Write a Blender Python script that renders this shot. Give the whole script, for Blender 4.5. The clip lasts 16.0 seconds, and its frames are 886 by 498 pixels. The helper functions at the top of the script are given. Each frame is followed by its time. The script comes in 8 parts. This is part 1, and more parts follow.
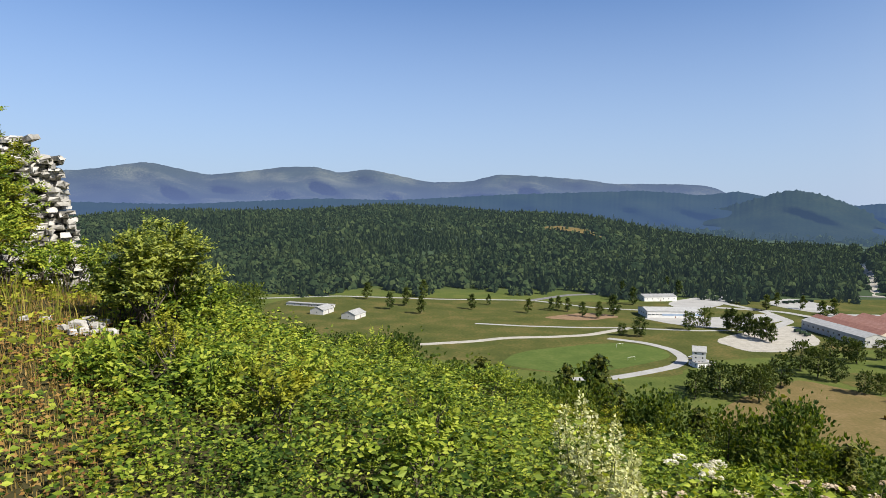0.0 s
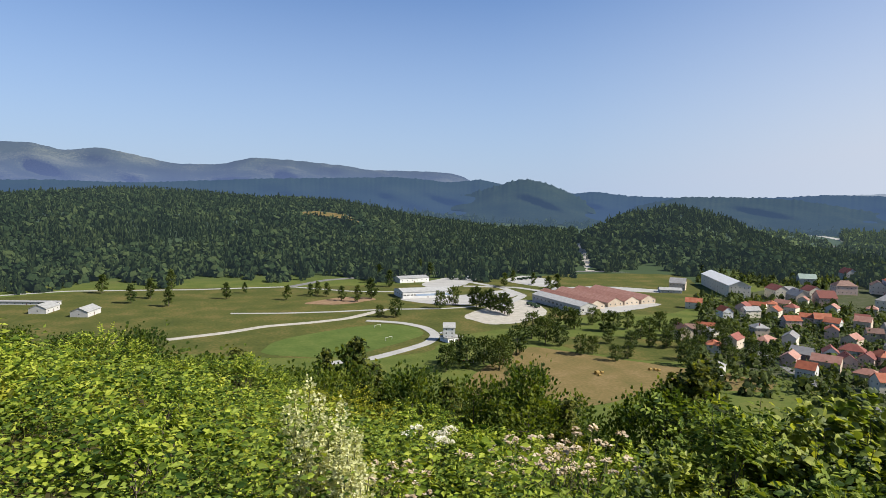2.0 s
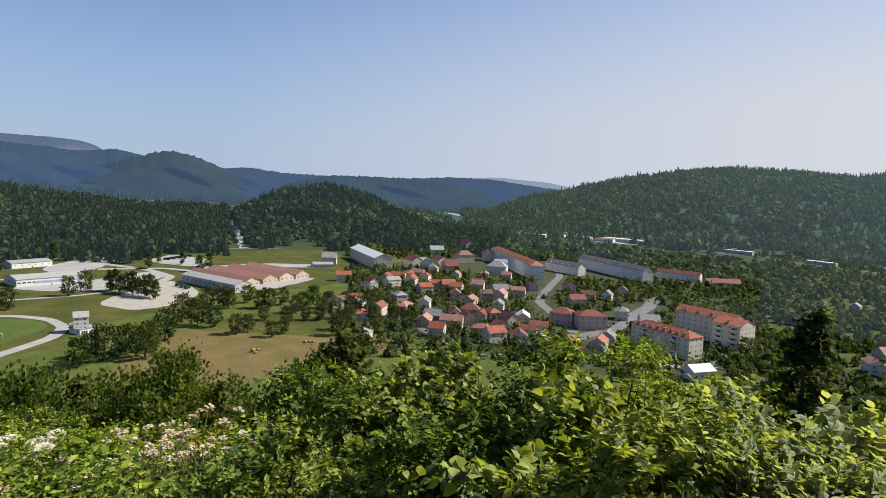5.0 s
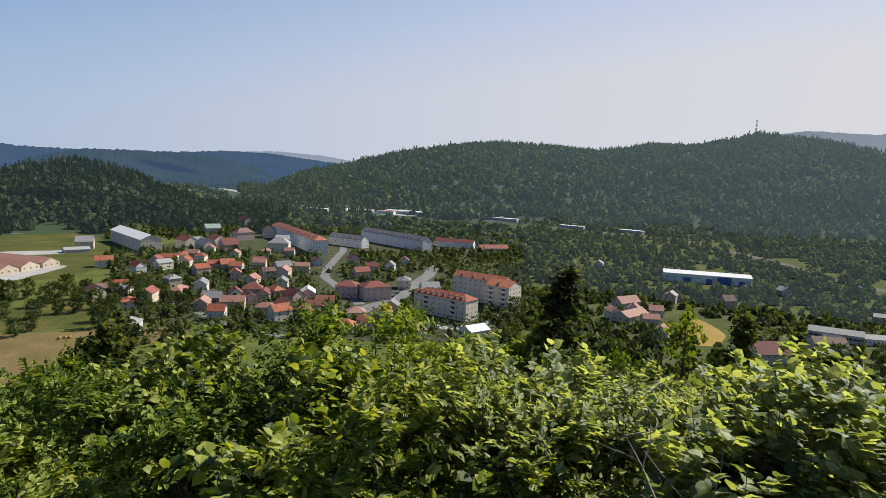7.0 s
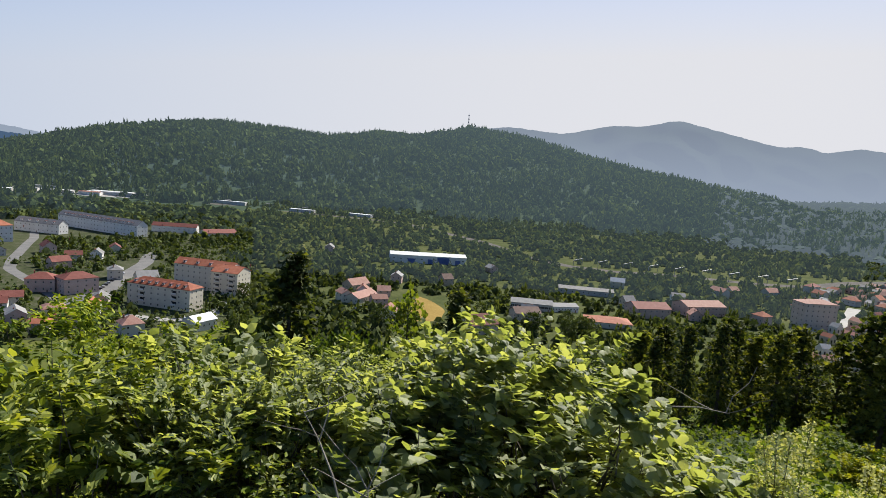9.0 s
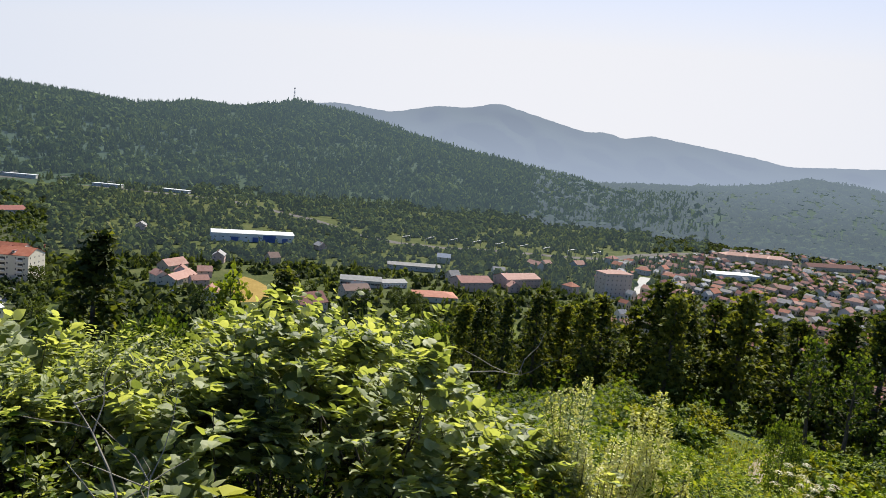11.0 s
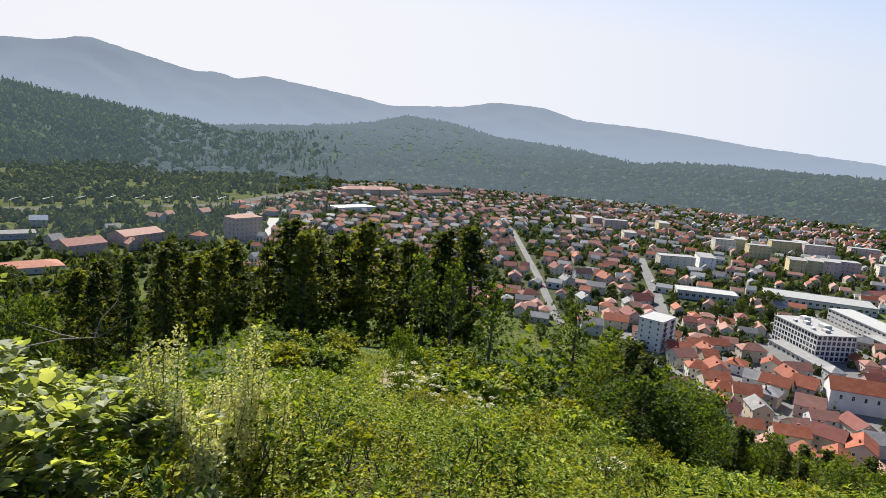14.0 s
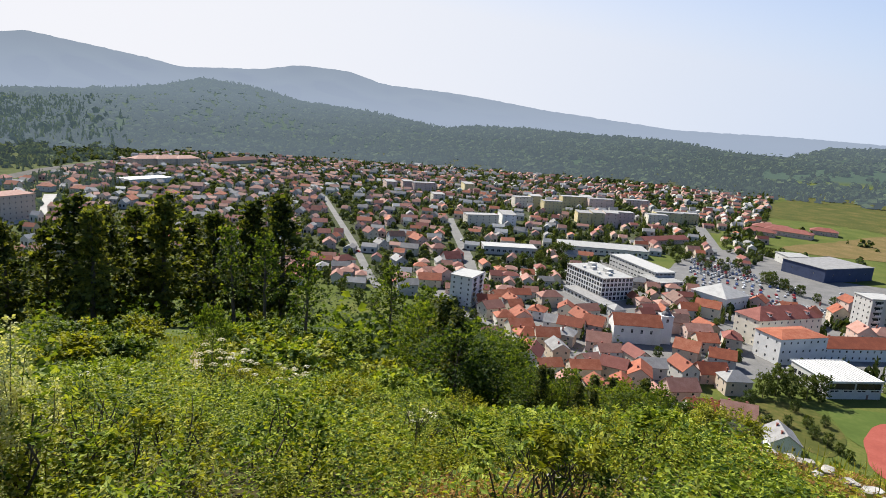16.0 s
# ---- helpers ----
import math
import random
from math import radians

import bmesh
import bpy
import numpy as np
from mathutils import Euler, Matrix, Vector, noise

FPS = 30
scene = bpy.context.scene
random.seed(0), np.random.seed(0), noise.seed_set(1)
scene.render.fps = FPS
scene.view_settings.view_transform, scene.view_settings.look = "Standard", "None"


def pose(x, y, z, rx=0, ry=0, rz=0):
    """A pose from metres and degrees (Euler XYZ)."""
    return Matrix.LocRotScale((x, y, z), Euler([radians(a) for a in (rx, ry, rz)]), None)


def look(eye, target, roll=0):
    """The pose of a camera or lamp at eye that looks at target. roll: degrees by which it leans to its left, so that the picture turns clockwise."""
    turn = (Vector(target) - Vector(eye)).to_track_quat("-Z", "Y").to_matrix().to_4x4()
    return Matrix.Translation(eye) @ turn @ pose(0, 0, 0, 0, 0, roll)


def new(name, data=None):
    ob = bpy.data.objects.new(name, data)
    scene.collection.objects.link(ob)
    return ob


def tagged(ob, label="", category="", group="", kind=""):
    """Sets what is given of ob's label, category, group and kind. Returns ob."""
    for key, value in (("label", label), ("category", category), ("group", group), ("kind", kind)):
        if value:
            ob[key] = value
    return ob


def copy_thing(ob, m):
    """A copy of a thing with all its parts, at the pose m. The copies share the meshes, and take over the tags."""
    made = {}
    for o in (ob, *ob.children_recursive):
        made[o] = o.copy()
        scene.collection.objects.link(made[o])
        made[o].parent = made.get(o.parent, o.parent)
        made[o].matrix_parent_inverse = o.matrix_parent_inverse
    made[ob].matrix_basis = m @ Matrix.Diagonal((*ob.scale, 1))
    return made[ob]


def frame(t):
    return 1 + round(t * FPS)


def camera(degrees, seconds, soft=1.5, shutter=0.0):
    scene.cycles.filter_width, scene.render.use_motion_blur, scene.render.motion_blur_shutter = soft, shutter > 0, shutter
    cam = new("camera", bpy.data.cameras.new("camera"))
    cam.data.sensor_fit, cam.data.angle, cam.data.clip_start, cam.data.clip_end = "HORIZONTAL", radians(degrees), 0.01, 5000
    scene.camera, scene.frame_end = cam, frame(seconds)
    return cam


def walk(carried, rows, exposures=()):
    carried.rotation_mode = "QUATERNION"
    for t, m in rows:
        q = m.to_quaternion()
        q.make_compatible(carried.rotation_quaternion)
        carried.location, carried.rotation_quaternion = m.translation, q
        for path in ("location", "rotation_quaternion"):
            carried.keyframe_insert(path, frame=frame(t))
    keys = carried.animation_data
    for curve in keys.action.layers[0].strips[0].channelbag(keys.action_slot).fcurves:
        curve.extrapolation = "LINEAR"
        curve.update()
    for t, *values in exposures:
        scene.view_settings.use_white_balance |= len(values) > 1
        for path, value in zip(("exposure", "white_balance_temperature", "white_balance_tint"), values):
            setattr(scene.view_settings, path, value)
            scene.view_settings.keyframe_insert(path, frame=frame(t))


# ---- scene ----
from itertools import product

EYE_Z, ARM = 110.0, 0.45
# seconds, heading (clockwise from +y), tilt, roll: the camera is held at arm's length and turned round the body
TURN = [
    (0.0, 0.04, -3.55, 0.61), (0.5, 4.88, -4.14, 1.09), (1.0, 11.15, -4.22, 1.49), (1.5, 16.5, -4.19, 1.37),
    (2.0, 21.32, -4.55, 1.09), (2.5, 25.67, -4.82, 1.1), (3.0, 31.1, -4.54, 1.42), (3.5, 37.77, -5.2, 1.17),
    (3.7, 39.55, -5.21, 1.48), (5.8, 59.49, -6.39, 2.23), (6.0, 61.6, -6.61, 2.03), (6.5, 67.69, -6.87, 2.28),
    (7.0, 70.75, -7.09, 2.34), (7.5, 75.49, -7.28, 2.86), (8.0, 83.02, -6.63, 3.66), (8.5, 89.63, -6.33, 4.07),
    (9.0, 94.53, -7.11, 4.46), (9.5, 99.08, -7.59, 4.8), (9.7, 101.63, -7.84, 4.91), (11.8, 115.87, -8.26, 5.33),
    (12.0, 118.46, -8.59, 4.96), (12.5, 124.63, -8.04, 4.12), (13.0, 131.26, -8.85, 3.54), (13.5, 137.78, -8.91, 4.22),
    (14.0, 142.55, -9.92, 4.35), (14.5, 146.95, -9.86, 5.15), (15.0, 150.62, -10.26, 4.89), (15.5, 155.88, -10.87, 4.48),
    (16.0, 159.42, -11.75, 4.2)]


def heading(az, el=0.0):
    a, e = radians(az), radians(el)
    return Vector((math.sin(a) * math.cos(e), math.cos(a) * math.cos(e), math.sin(e)))


def standing(az, el, roll):
    eye = heading(az) * ARM + Vector((0, 0, EYE_Z))
    return look(eye, eye + heading(az, el) * 10, roll)


cam = camera(68.98, 16.0, soft=0.7)
walk(cam, [(t, standing(az, el, roll)) for t, az, el, roll in TURN],
     exposures=[(0.0, 0.9), (3.5, 0.79), (7.0, 0.68), (9.0, 0.81), (12.5, 1.06), (16.0, 1.05)])

# ---- light: clear morning, the sun high over the southern valley ----
SUN_AZ, SUN_EL, GLOW_AZ = 124.0, 43.0, 122.0
world = bpy.data.worlds.new("world")
scene.world = world
world.use_nodes = True
wn = world.node_tree.nodes
sky = wn.new("ShaderNodeTexSky")
sky.sky_type, sky.sun_disc = "NISHITA", False
sky.sun_elevation, sky.sun_rotation = radians(SUN_EL), radians(SUN_AZ)
sky.altitude, sky.air_density, sky.dust_density, sky.ozone_density = 600, 1.0, 0.4, 3.0
wn["Background"].inputs["Strength"].default_value = 0.06
wl = world.node_tree.links.new
# summer haze: the air whitens towards the horizon all round, and more on the sun's side
where, parts, sunward = wn.new("ShaderNodeTexCoord"), wn.new("ShaderNodeSeparateXYZ"), wn.new("ShaderNodeVectorMath")
sunward.operation = "DOT_PRODUCT"
sunward.inputs[1].default_value = heading(GLOW_AZ)
low, side, tone = (wn.new("ShaderNodeMapRange") for _ in range(3))
share, haze, air = wn.new("ShaderNodeMath"), wn.new("ShaderNodeMix"), wn.new("ShaderNodeMix")
wl(where.outputs["Generated"], parts.inputs[0])
wl(where.outputs["Generated"], sunward.inputs[0])
wl(parts.outputs["Z"], low.inputs["Value"])
wl(sunward.outputs["Value"], side.inputs["Value"])
wl(sunward.outputs["Value"], tone.inputs["Value"])
for node, values in ((low, (0.0, 0.34, 0.95, 0.04)), (side, (-0.1, 1.0, 0.0, 0.55)), (tone, (0.0, 1.0, 0.0, 1.0))):
    for socket, v in zip(("From Min", "From Max", "To Min", "To Max"), values):
        node.inputs[socket].default_value = v
share.operation, share.use_clamp = "ADD", True
wl(low.outputs[0], share.inputs[0])
wl(side.outputs[0], share.inputs[1])
haze.data_type = air.data_type = "RGBA"
air.inputs[6].default_value, air.inputs[7].default_value = (4.2, 5.2, 6.9, 1), (7.3, 7.35, 7.75, 1)
wl(tone.outputs[0], air.inputs[0])
wl(air.outputs[2], haze.inputs[7])
wl(share.outputs[0], haze.inputs[0])
clear = wn.new("ShaderNodeMix")
clear.data_type, clear.blend_type = "RGBA", "MULTIPLY"
clear.inputs[0].default_value, clear.inputs[7].default_value = 1.0, (0.74, 0.98, 1.28, 1)
wl(sky.outputs[0], clear.inputs[6])
wl(clear.outputs[2], haze.inputs[6])
wl(haze.outputs[2], wn["Background"].inputs["Color"])
sun_data = bpy.data.lights.new("sun", "SUN")
sun_data.energy, sun_data.angle, sun_data.color = 5.0, radians(0.5), (1.0, 0.95, 0.86)
sun = new("sun", sun_data)
sun.matrix_world = look(heading(SUN_AZ, SUN_EL) * 300, (0, 0, 0))

# ---- materials ----
SUNLIT = 0.77  # share of the palette that the surfaces give back


def mat(name, colours, rough=0.8, size=1.0, fine=0.12, bump=0.0, metal=0.0, vary=0.0, island=0.0, translucent=0.0, sharp=0.0, gloss=0.3, stretch=(1, 1, 1)):
    """A surface that drifts between its colours at two sizes (in metres); vary and island change it thing by thing or piece by piece."""
    m = bpy.data.materials.new(name)
    m.use_nodes = True
    n, link = m.node_tree.nodes, m.node_tree.links.new
    bsdf = n["Principled BSDF"]
    geo, scl = n.new("ShaderNodeNewGeometry"), n.new("ShaderNodeVectorMath")
    scl.operation = "MULTIPLY"
    scl.inputs[1].default_value = stretch
    link(geo.outputs["Position"], scl.inputs[0])
    big, small, add = n.new("ShaderNodeTexNoise"), n.new("ShaderNodeTexNoise"), n.new("ShaderNodeMath")
    big.inputs["Scale"].default_value, small.inputs["Scale"].default_value = 1 / size, 1 / fine
    big.inputs["Detail"].default_value, small.inputs["Detail"].default_value = 3, 2
    for tex in (big, small):
        link(scl.outputs[0], tex.inputs["Vector"])
    add.operation = "MULTIPLY_ADD"
    add.inputs[1].default_value = 0.45
    link(small.outputs["Fac"], add.inputs[0])
    add.inputs[2].default_value = 0
    total = n.new("ShaderNodeMath")
    total.operation = "MULTIPLY_ADD"
    total.inputs[1].default_value = 0.62
    link(big.outputs["Fac"], total.inputs[0])
    link(add.outputs[0], total.inputs[2])
    value = total.outputs[0]
    for amount, source in ((vary, "object"), (island, "island")):
        if amount:
            pick = n.new("ShaderNodeObjectInfo").outputs["Random"] if source == "object" else geo.outputs["Random Per Island"]
            shift, centre = n.new("ShaderNodeMath"), n.new("ShaderNodeMath")
            centre.operation, shift.operation = "SUBTRACT", "MULTIPLY_ADD"
            centre.inputs[1].default_value, shift.inputs[1].default_value = 0.5, amount
            link(pick, centre.inputs[0])
            link(centre.outputs[0], shift.inputs[0])
            link(value, shift.inputs[2])
            value = shift.outputs[0]
    ramp = n.new("ShaderNodeValToRGB")
    e = ramp.color_ramp.elements
    lo, hi = 0.3 + sharp, 0.78 - sharp
    e[0].position, e[1].position = lo, hi
    for k in range(1, len(colours) - 1):
        e.new(lo + (hi - lo) * k / (len(colours) - 1))
    for el, c in zip(e, colours):
        el.color = (*(v * SUNLIT for v in c), 1)
    link(value, ramp.inputs["Fac"])
    link(ramp.outputs[0], bsdf.inputs["Base Color"])
    bsdf.inputs["Roughness"].default_value, bsdf.inputs["Metallic"].default_value = rough, metal
    bsdf.inputs["Specular IOR Level"].default_value = gloss
    if bump:
        b = n.new("ShaderNodeBump")
        b.inputs["Strength"].default_value, b.inputs["Distance"].default_value = 0.6, bump
        link(add.outputs[0], b.inputs["Height"])
        link(b.outputs[0], bsdf.inputs["Normal"])
    if translucent:
        t, mix, warm = n.new("ShaderNodeBsdfTranslucent"), n.new("ShaderNodeMixShader"), n.new("ShaderNodeMix")
        warm.data_type, warm.blend_type = "RGBA", "MULTIPLY"
        warm.inputs[0].default_value = 1.0
        warm.inputs[7].default_value = (1.3, 1.24, 0.4, 1)
        link(ramp.outputs[0], warm.inputs[6])
        link(warm.outputs[2], t.inputs["Color"])
        mix.inputs[0].default_value = translucent
        link(bsdf.outputs[0], mix.inputs[1])
        link(t.outputs[0], mix.inputs[2])
        link(mix.outputs[0], n["Material Output"].inputs["Surface"])
    return m


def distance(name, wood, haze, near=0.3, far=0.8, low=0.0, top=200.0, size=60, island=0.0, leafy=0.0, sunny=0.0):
    """A far backdrop: woods with haze mixed in as emission, thicker towards the foot and the sun's side."""
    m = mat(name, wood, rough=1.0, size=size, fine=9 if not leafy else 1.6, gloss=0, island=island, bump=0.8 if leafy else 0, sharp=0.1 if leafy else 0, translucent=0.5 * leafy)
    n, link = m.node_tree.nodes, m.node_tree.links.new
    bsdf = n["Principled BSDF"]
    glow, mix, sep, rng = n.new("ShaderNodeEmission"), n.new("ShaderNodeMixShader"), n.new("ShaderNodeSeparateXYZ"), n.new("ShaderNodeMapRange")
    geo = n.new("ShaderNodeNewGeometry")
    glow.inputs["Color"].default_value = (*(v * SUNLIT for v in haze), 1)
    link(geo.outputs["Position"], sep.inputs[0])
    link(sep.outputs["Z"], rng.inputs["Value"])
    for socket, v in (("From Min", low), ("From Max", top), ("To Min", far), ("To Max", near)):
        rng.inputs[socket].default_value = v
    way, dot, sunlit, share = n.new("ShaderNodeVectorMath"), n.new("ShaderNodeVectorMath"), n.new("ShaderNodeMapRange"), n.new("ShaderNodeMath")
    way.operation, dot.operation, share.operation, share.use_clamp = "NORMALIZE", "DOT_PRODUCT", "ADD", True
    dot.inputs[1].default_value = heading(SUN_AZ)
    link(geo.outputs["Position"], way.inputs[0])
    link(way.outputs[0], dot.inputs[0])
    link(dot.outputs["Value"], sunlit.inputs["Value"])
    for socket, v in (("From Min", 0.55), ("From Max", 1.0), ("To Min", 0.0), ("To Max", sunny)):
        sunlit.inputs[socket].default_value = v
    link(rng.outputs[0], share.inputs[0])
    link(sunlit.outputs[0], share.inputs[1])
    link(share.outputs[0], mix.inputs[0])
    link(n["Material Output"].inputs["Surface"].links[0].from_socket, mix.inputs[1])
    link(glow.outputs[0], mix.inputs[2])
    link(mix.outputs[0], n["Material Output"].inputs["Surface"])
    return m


M = {}
M["leaf"] = mat("leaf", [(0.048, 0.092, 0.013), (0.19, 0.262, 0.024), (0.42, 0.47, 0.066)], rough=0.6, size=0.6, fine=0.15, island=0.55, translucent=0.34, gloss=0.1)
M["bush_leaf"] = mat("bush_leaf", [(0.055, 0.092, 0.017), (0.195, 0.245, 0.034), (0.42, 0.45, 0.085)], rough=0.55, size=0.9, fine=0.2, island=0.6, translucent=0.42, gloss=0.3)
M["hazel_leaf"] = mat("hazel_leaf", [(0.14, 0.18, 0.075), (0.30, 0.355, 0.155), (0.48, 0.52, 0.27)], rough=0.55, size=0.8, fine=0.15, island=0.6, translucent=0.55, gloss=0.3)
M["leaf_dark"] = mat("leaf_dark", [(0.034, 0.07, 0.012), (0.105, 0.155, 0.022), (0.25, 0.31, 0.05)], rough=0.6, size=2, fine=0.2, island=0.6, translucent=0.28, gloss=0.1)
M["leaf_yellow"] = mat("leaf_yellow", [(0.085, 0.1, 0.01), (0.225, 0.245, 0.02), (0.43, 0.42, 0.05)], rough=0.6, size=0.5, fine=0.15, island=0.55, translucent=0.36, gloss=0.1)
M["grass_blade"] = mat("grass_blade", [(0.12, 0.155, 0.02), (0.21, 0.23, 0.03), (0.36, 0.31, 0.07)], rough=0.8, size=2.0, fine=0.3, island=0.5, translucent=0.4, gloss=0.1)
M["dry_herb"] = mat("dry_herb", [(0.17, 0.085, 0.03), (0.28, 0.15, 0.045), (0.36, 0.235, 0.08)], rough=0.9, size=0.8, fine=0.15, island=0.5, translucent=0.25, gloss=0.1)
M["dry_grass"] = mat("dry_grass", [(0.20, 0.145, 0.04), (0.32, 0.215, 0.065), (0.42, 0.29, 0.11)], rough=0.9, size=1.2, fine=0.2, island=0.5, translucent=0.3, gloss=0.1)
M["cream_flower"] = mat("cream_flower", [(0.42, 0.44, 0.17), (0.62, 0.62, 0.32), (0.78, 0.76, 0.5)], rough=0.8, size=0.4, fine=0.03, island=0.4, translucent=0.35, gloss=0.1)
M["white_flower"] = mat("white_flower", [(0.5, 0.47, 0.33), (0.68, 0.64, 0.5), (0.82, 0.79, 0.68)], rough=0.8, size=0.4, fine=0.03, island=0.4, translucent=0.2, gloss=0.1)
M["seed_head"] = mat("seed_head", [(0.42, 0.32, 0.2), (0.58, 0.46, 0.32), (0.72, 0.62, 0.48)], rough=0.9, size=0.4, fine=0.03, island=0.4, translucent=0.2, gloss=0.1)
M["stem"] = mat("stem", [(0.08, 0.10, 0.03), (0.14, 0.14, 0.05), (0.2, 0.16, 0.08)], rough=0.8, size=0.6, fine=0.05)
M["bark"] = mat("bark", [(0.05, 0.04, 0.03), (0.10, 0.08, 0.06), (0.17, 0.145, 0.12)], rough=0.95, size=0.8, fine=0.08, bump=0.02)
M["crown"] = mat("crown", [(0.032, 0.054, 0.014), (0.068, 0.10, 0.022), (0.135, 0.165, 0.04)], rough=0.7, size=4, fine=0.6, island=0.45, vary=0.25, translucent=0.3, gloss=0.15)
M["crown_lit"] = mat("crown_lit", [(0.042, 0.075, 0.014), (0.088, 0.135, 0.021), (0.185, 0.225, 0.035)], rough=0.7, size=3, fine=0.5, island=0.55, vary=0.3, translucent=0.5, gloss=0.15)
M["crown_dark"] = mat("crown_dark", [(0.035, 0.052, 0.014), (0.095, 0.118, 0.026), (0.21, 0.22, 0.05)], rough=0.7, size=3, fine=0.5, island=0.65, vary=0.3, translucent=0.48, gloss=0.15)
# painted haze glows over the greens of the northern woods
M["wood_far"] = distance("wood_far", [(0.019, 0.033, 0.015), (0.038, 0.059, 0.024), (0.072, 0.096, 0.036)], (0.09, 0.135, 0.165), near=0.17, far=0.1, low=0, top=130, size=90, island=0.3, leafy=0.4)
M["wood_town"] = mat("wood_town", [(0.036, 0.052, 0.018), (0.075, 0.1, 0.032), (0.13, 0.155, 0.052)], rough=0.9, size=60, fine=1.5, island=0.5, gloss=0.1, bump=0.7, translucent=0.35)
M["scrub_ground"] = mat("scrub_ground", [(0.04, 0.055, 0.018), (0.075, 0.092, 0.03), (0.13, 0.13, 0.055)], rough=1.0, size=18, fine=2.5, gloss=0.05)
M["stone"] = mat("stone", [(0.20, 0.185, 0.16), (0.42, 0.40, 0.36), (0.62, 0.60, 0.56)], rough=0.9, size=0.25, fine=0.06, bump=0.02, vary=0.2, island=0.2)
M["lawn"] = mat("lawn", [(0.046, 0.062, 0.016), (0.085, 0.092, 0.025), (0.18, 0.135, 0.05)], rough=1.0, size=30, fine=2.5, gloss=0.05)
M["pitch"] = mat("pitch", [(0.066, 0.098, 0.024), (0.088, 0.125, 0.03), (0.125, 0.148, 0.042)], rough=1.0, size=18, fine=3, gloss=0.05)
M["dry_field"] = mat("dry_field", [(0.105, 0.10, 0.035), (0.17, 0.128, 0.052), (0.24, 0.17, 0.085)], rough=1.0, size=20, fine=2, gloss=0.05)
M["crop"] = mat("crop", [(0.24, 0.165, 0.05), (0.32, 0.22, 0.065), (0.4, 0.29, 0.1)], rough=1.0, size=12, fine=1.5, gloss=0.05)
M["asphalt"] = mat("asphalt", [(0.12, 0.118, 0.115), (0.17, 0.166, 0.16), (0.23, 0.222, 0.21)], rough=0.9, size=9, fine=0.8)
M["concrete_yard"] = mat("concrete_yard", [(0.29, 0.28, 0.26), (0.37, 0.36, 0.335), (0.44, 0.43, 0.40)], rough=0.9, size=14, fine=1.2)
M["gravel"] = mat("gravel", [(0.28, 0.255, 0.21), (0.40, 0.37, 0.31), (0.5, 0.47, 0.41)], rough=1.0, size=6, fine=0.7)
M["trodden_path"] = mat("trodden_path", [(0.17, 0.14, 0.085), (0.27, 0.23, 0.16), (0.38, 0.34, 0.27)], rough=1.0, size=1.2, fine=0.12, bump=0.03, gloss=0.05)
M["garden_ground"] = mat("garden_ground", [(0.04, 0.055, 0.022), (0.065, 0.075, 0.035), (0.13, 0.12, 0.095)], rough=1.0, size=9, fine=2, gloss=0.05)
M["ballast"] = mat("ballast", [(0.09, 0.085, 0.078), (0.13, 0.122, 0.112), (0.19, 0.18, 0.165)], rough=1.0, size=8, fine=0.8, gloss=0.05)
M["earth"] = mat("earth", [(0.15, 0.09, 0.05), (0.24, 0.15, 0.08), (0.31, 0.22, 0.13)], rough=1.0, size=5, fine=0.6)
M["running_track"] = mat("running_track", [(0.27, 0.055, 0.035), (0.33, 0.075, 0.05), (0.38, 0.10, 0.07)], rough=0.9, size=8, fine=0.8)
WALLS = {"white": [(0.62, 0.61, 0.58), (0.76, 0.75, 0.72), (0.85, 0.84, 0.81)], "cream": [(0.60, 0.54, 0.42), (0.72, 0.66, 0.53), (0.78, 0.72, 0.6)],
         "yellow": [(0.55, 0.44, 0.2), (0.64, 0.53, 0.27), (0.7, 0.6, 0.34)], "pink": [(0.52, 0.36, 0.3), (0.62, 0.45, 0.38), (0.7, 0.54, 0.47)],
         "grey": [(0.42, 0.41, 0.39), (0.53, 0.52, 0.49), (0.62, 0.61, 0.58)], "tan": [(0.48, 0.39, 0.29), (0.58, 0.48, 0.37), (0.66, 0.56, 0.45)],
         "dark_grey": [(0.10, 0.105, 0.115), (0.14, 0.145, 0.155), (0.19, 0.19, 0.2)], "navy": [(0.025, 0.035, 0.075), (0.04, 0.055, 0.11), (0.06, 0.08, 0.15)], "blue": [(0.07, 0.11, 0.26), (0.09, 0.14, 0.34), (0.13, 0.18, 0.4)], "pale_blue": [(0.25, 0.33, 0.45), (0.32, 0.4, 0.52), (0.4, 0.48, 0.58)]}
ROOFS = {"orange": [(0.24, 0.062, 0.03), (0.34, 0.098, 0.046), (0.43, 0.16, 0.09)], "red": [(0.17, 0.05, 0.038), (0.23, 0.07, 0.052), (0.29, 0.105, 0.082)],
         "salmon": [(0.27, 0.122, 0.09), (0.35, 0.175, 0.13), (0.43, 0.245, 0.195)], "brown": [(0.13, 0.075, 0.06), (0.19, 0.11, 0.085), (0.26, 0.16, 0.125)],
         "grey": [(0.19, 0.185, 0.18), (0.27, 0.265, 0.26), (0.35, 0.345, 0.335)], "pale_grey": [(0.24, 0.24, 0.232), (0.34, 0.338, 0.325), (0.45, 0.447, 0.43)],
         "white": [(0.6, 0.6, 0.585), (0.72, 0.72, 0.7), (0.82, 0.82, 0.8)], "green": [(0.24, 0.30, 0.26), (0.32, 0.38, 0.34), (0.4, 0.45, 0.41)]}
for key, cols in WALLS.items():
    M["wall_" + key] = mat("wall_" + key, cols, rough=0.9, size=5, fine=0.4, vary=0.25, island=0.3)
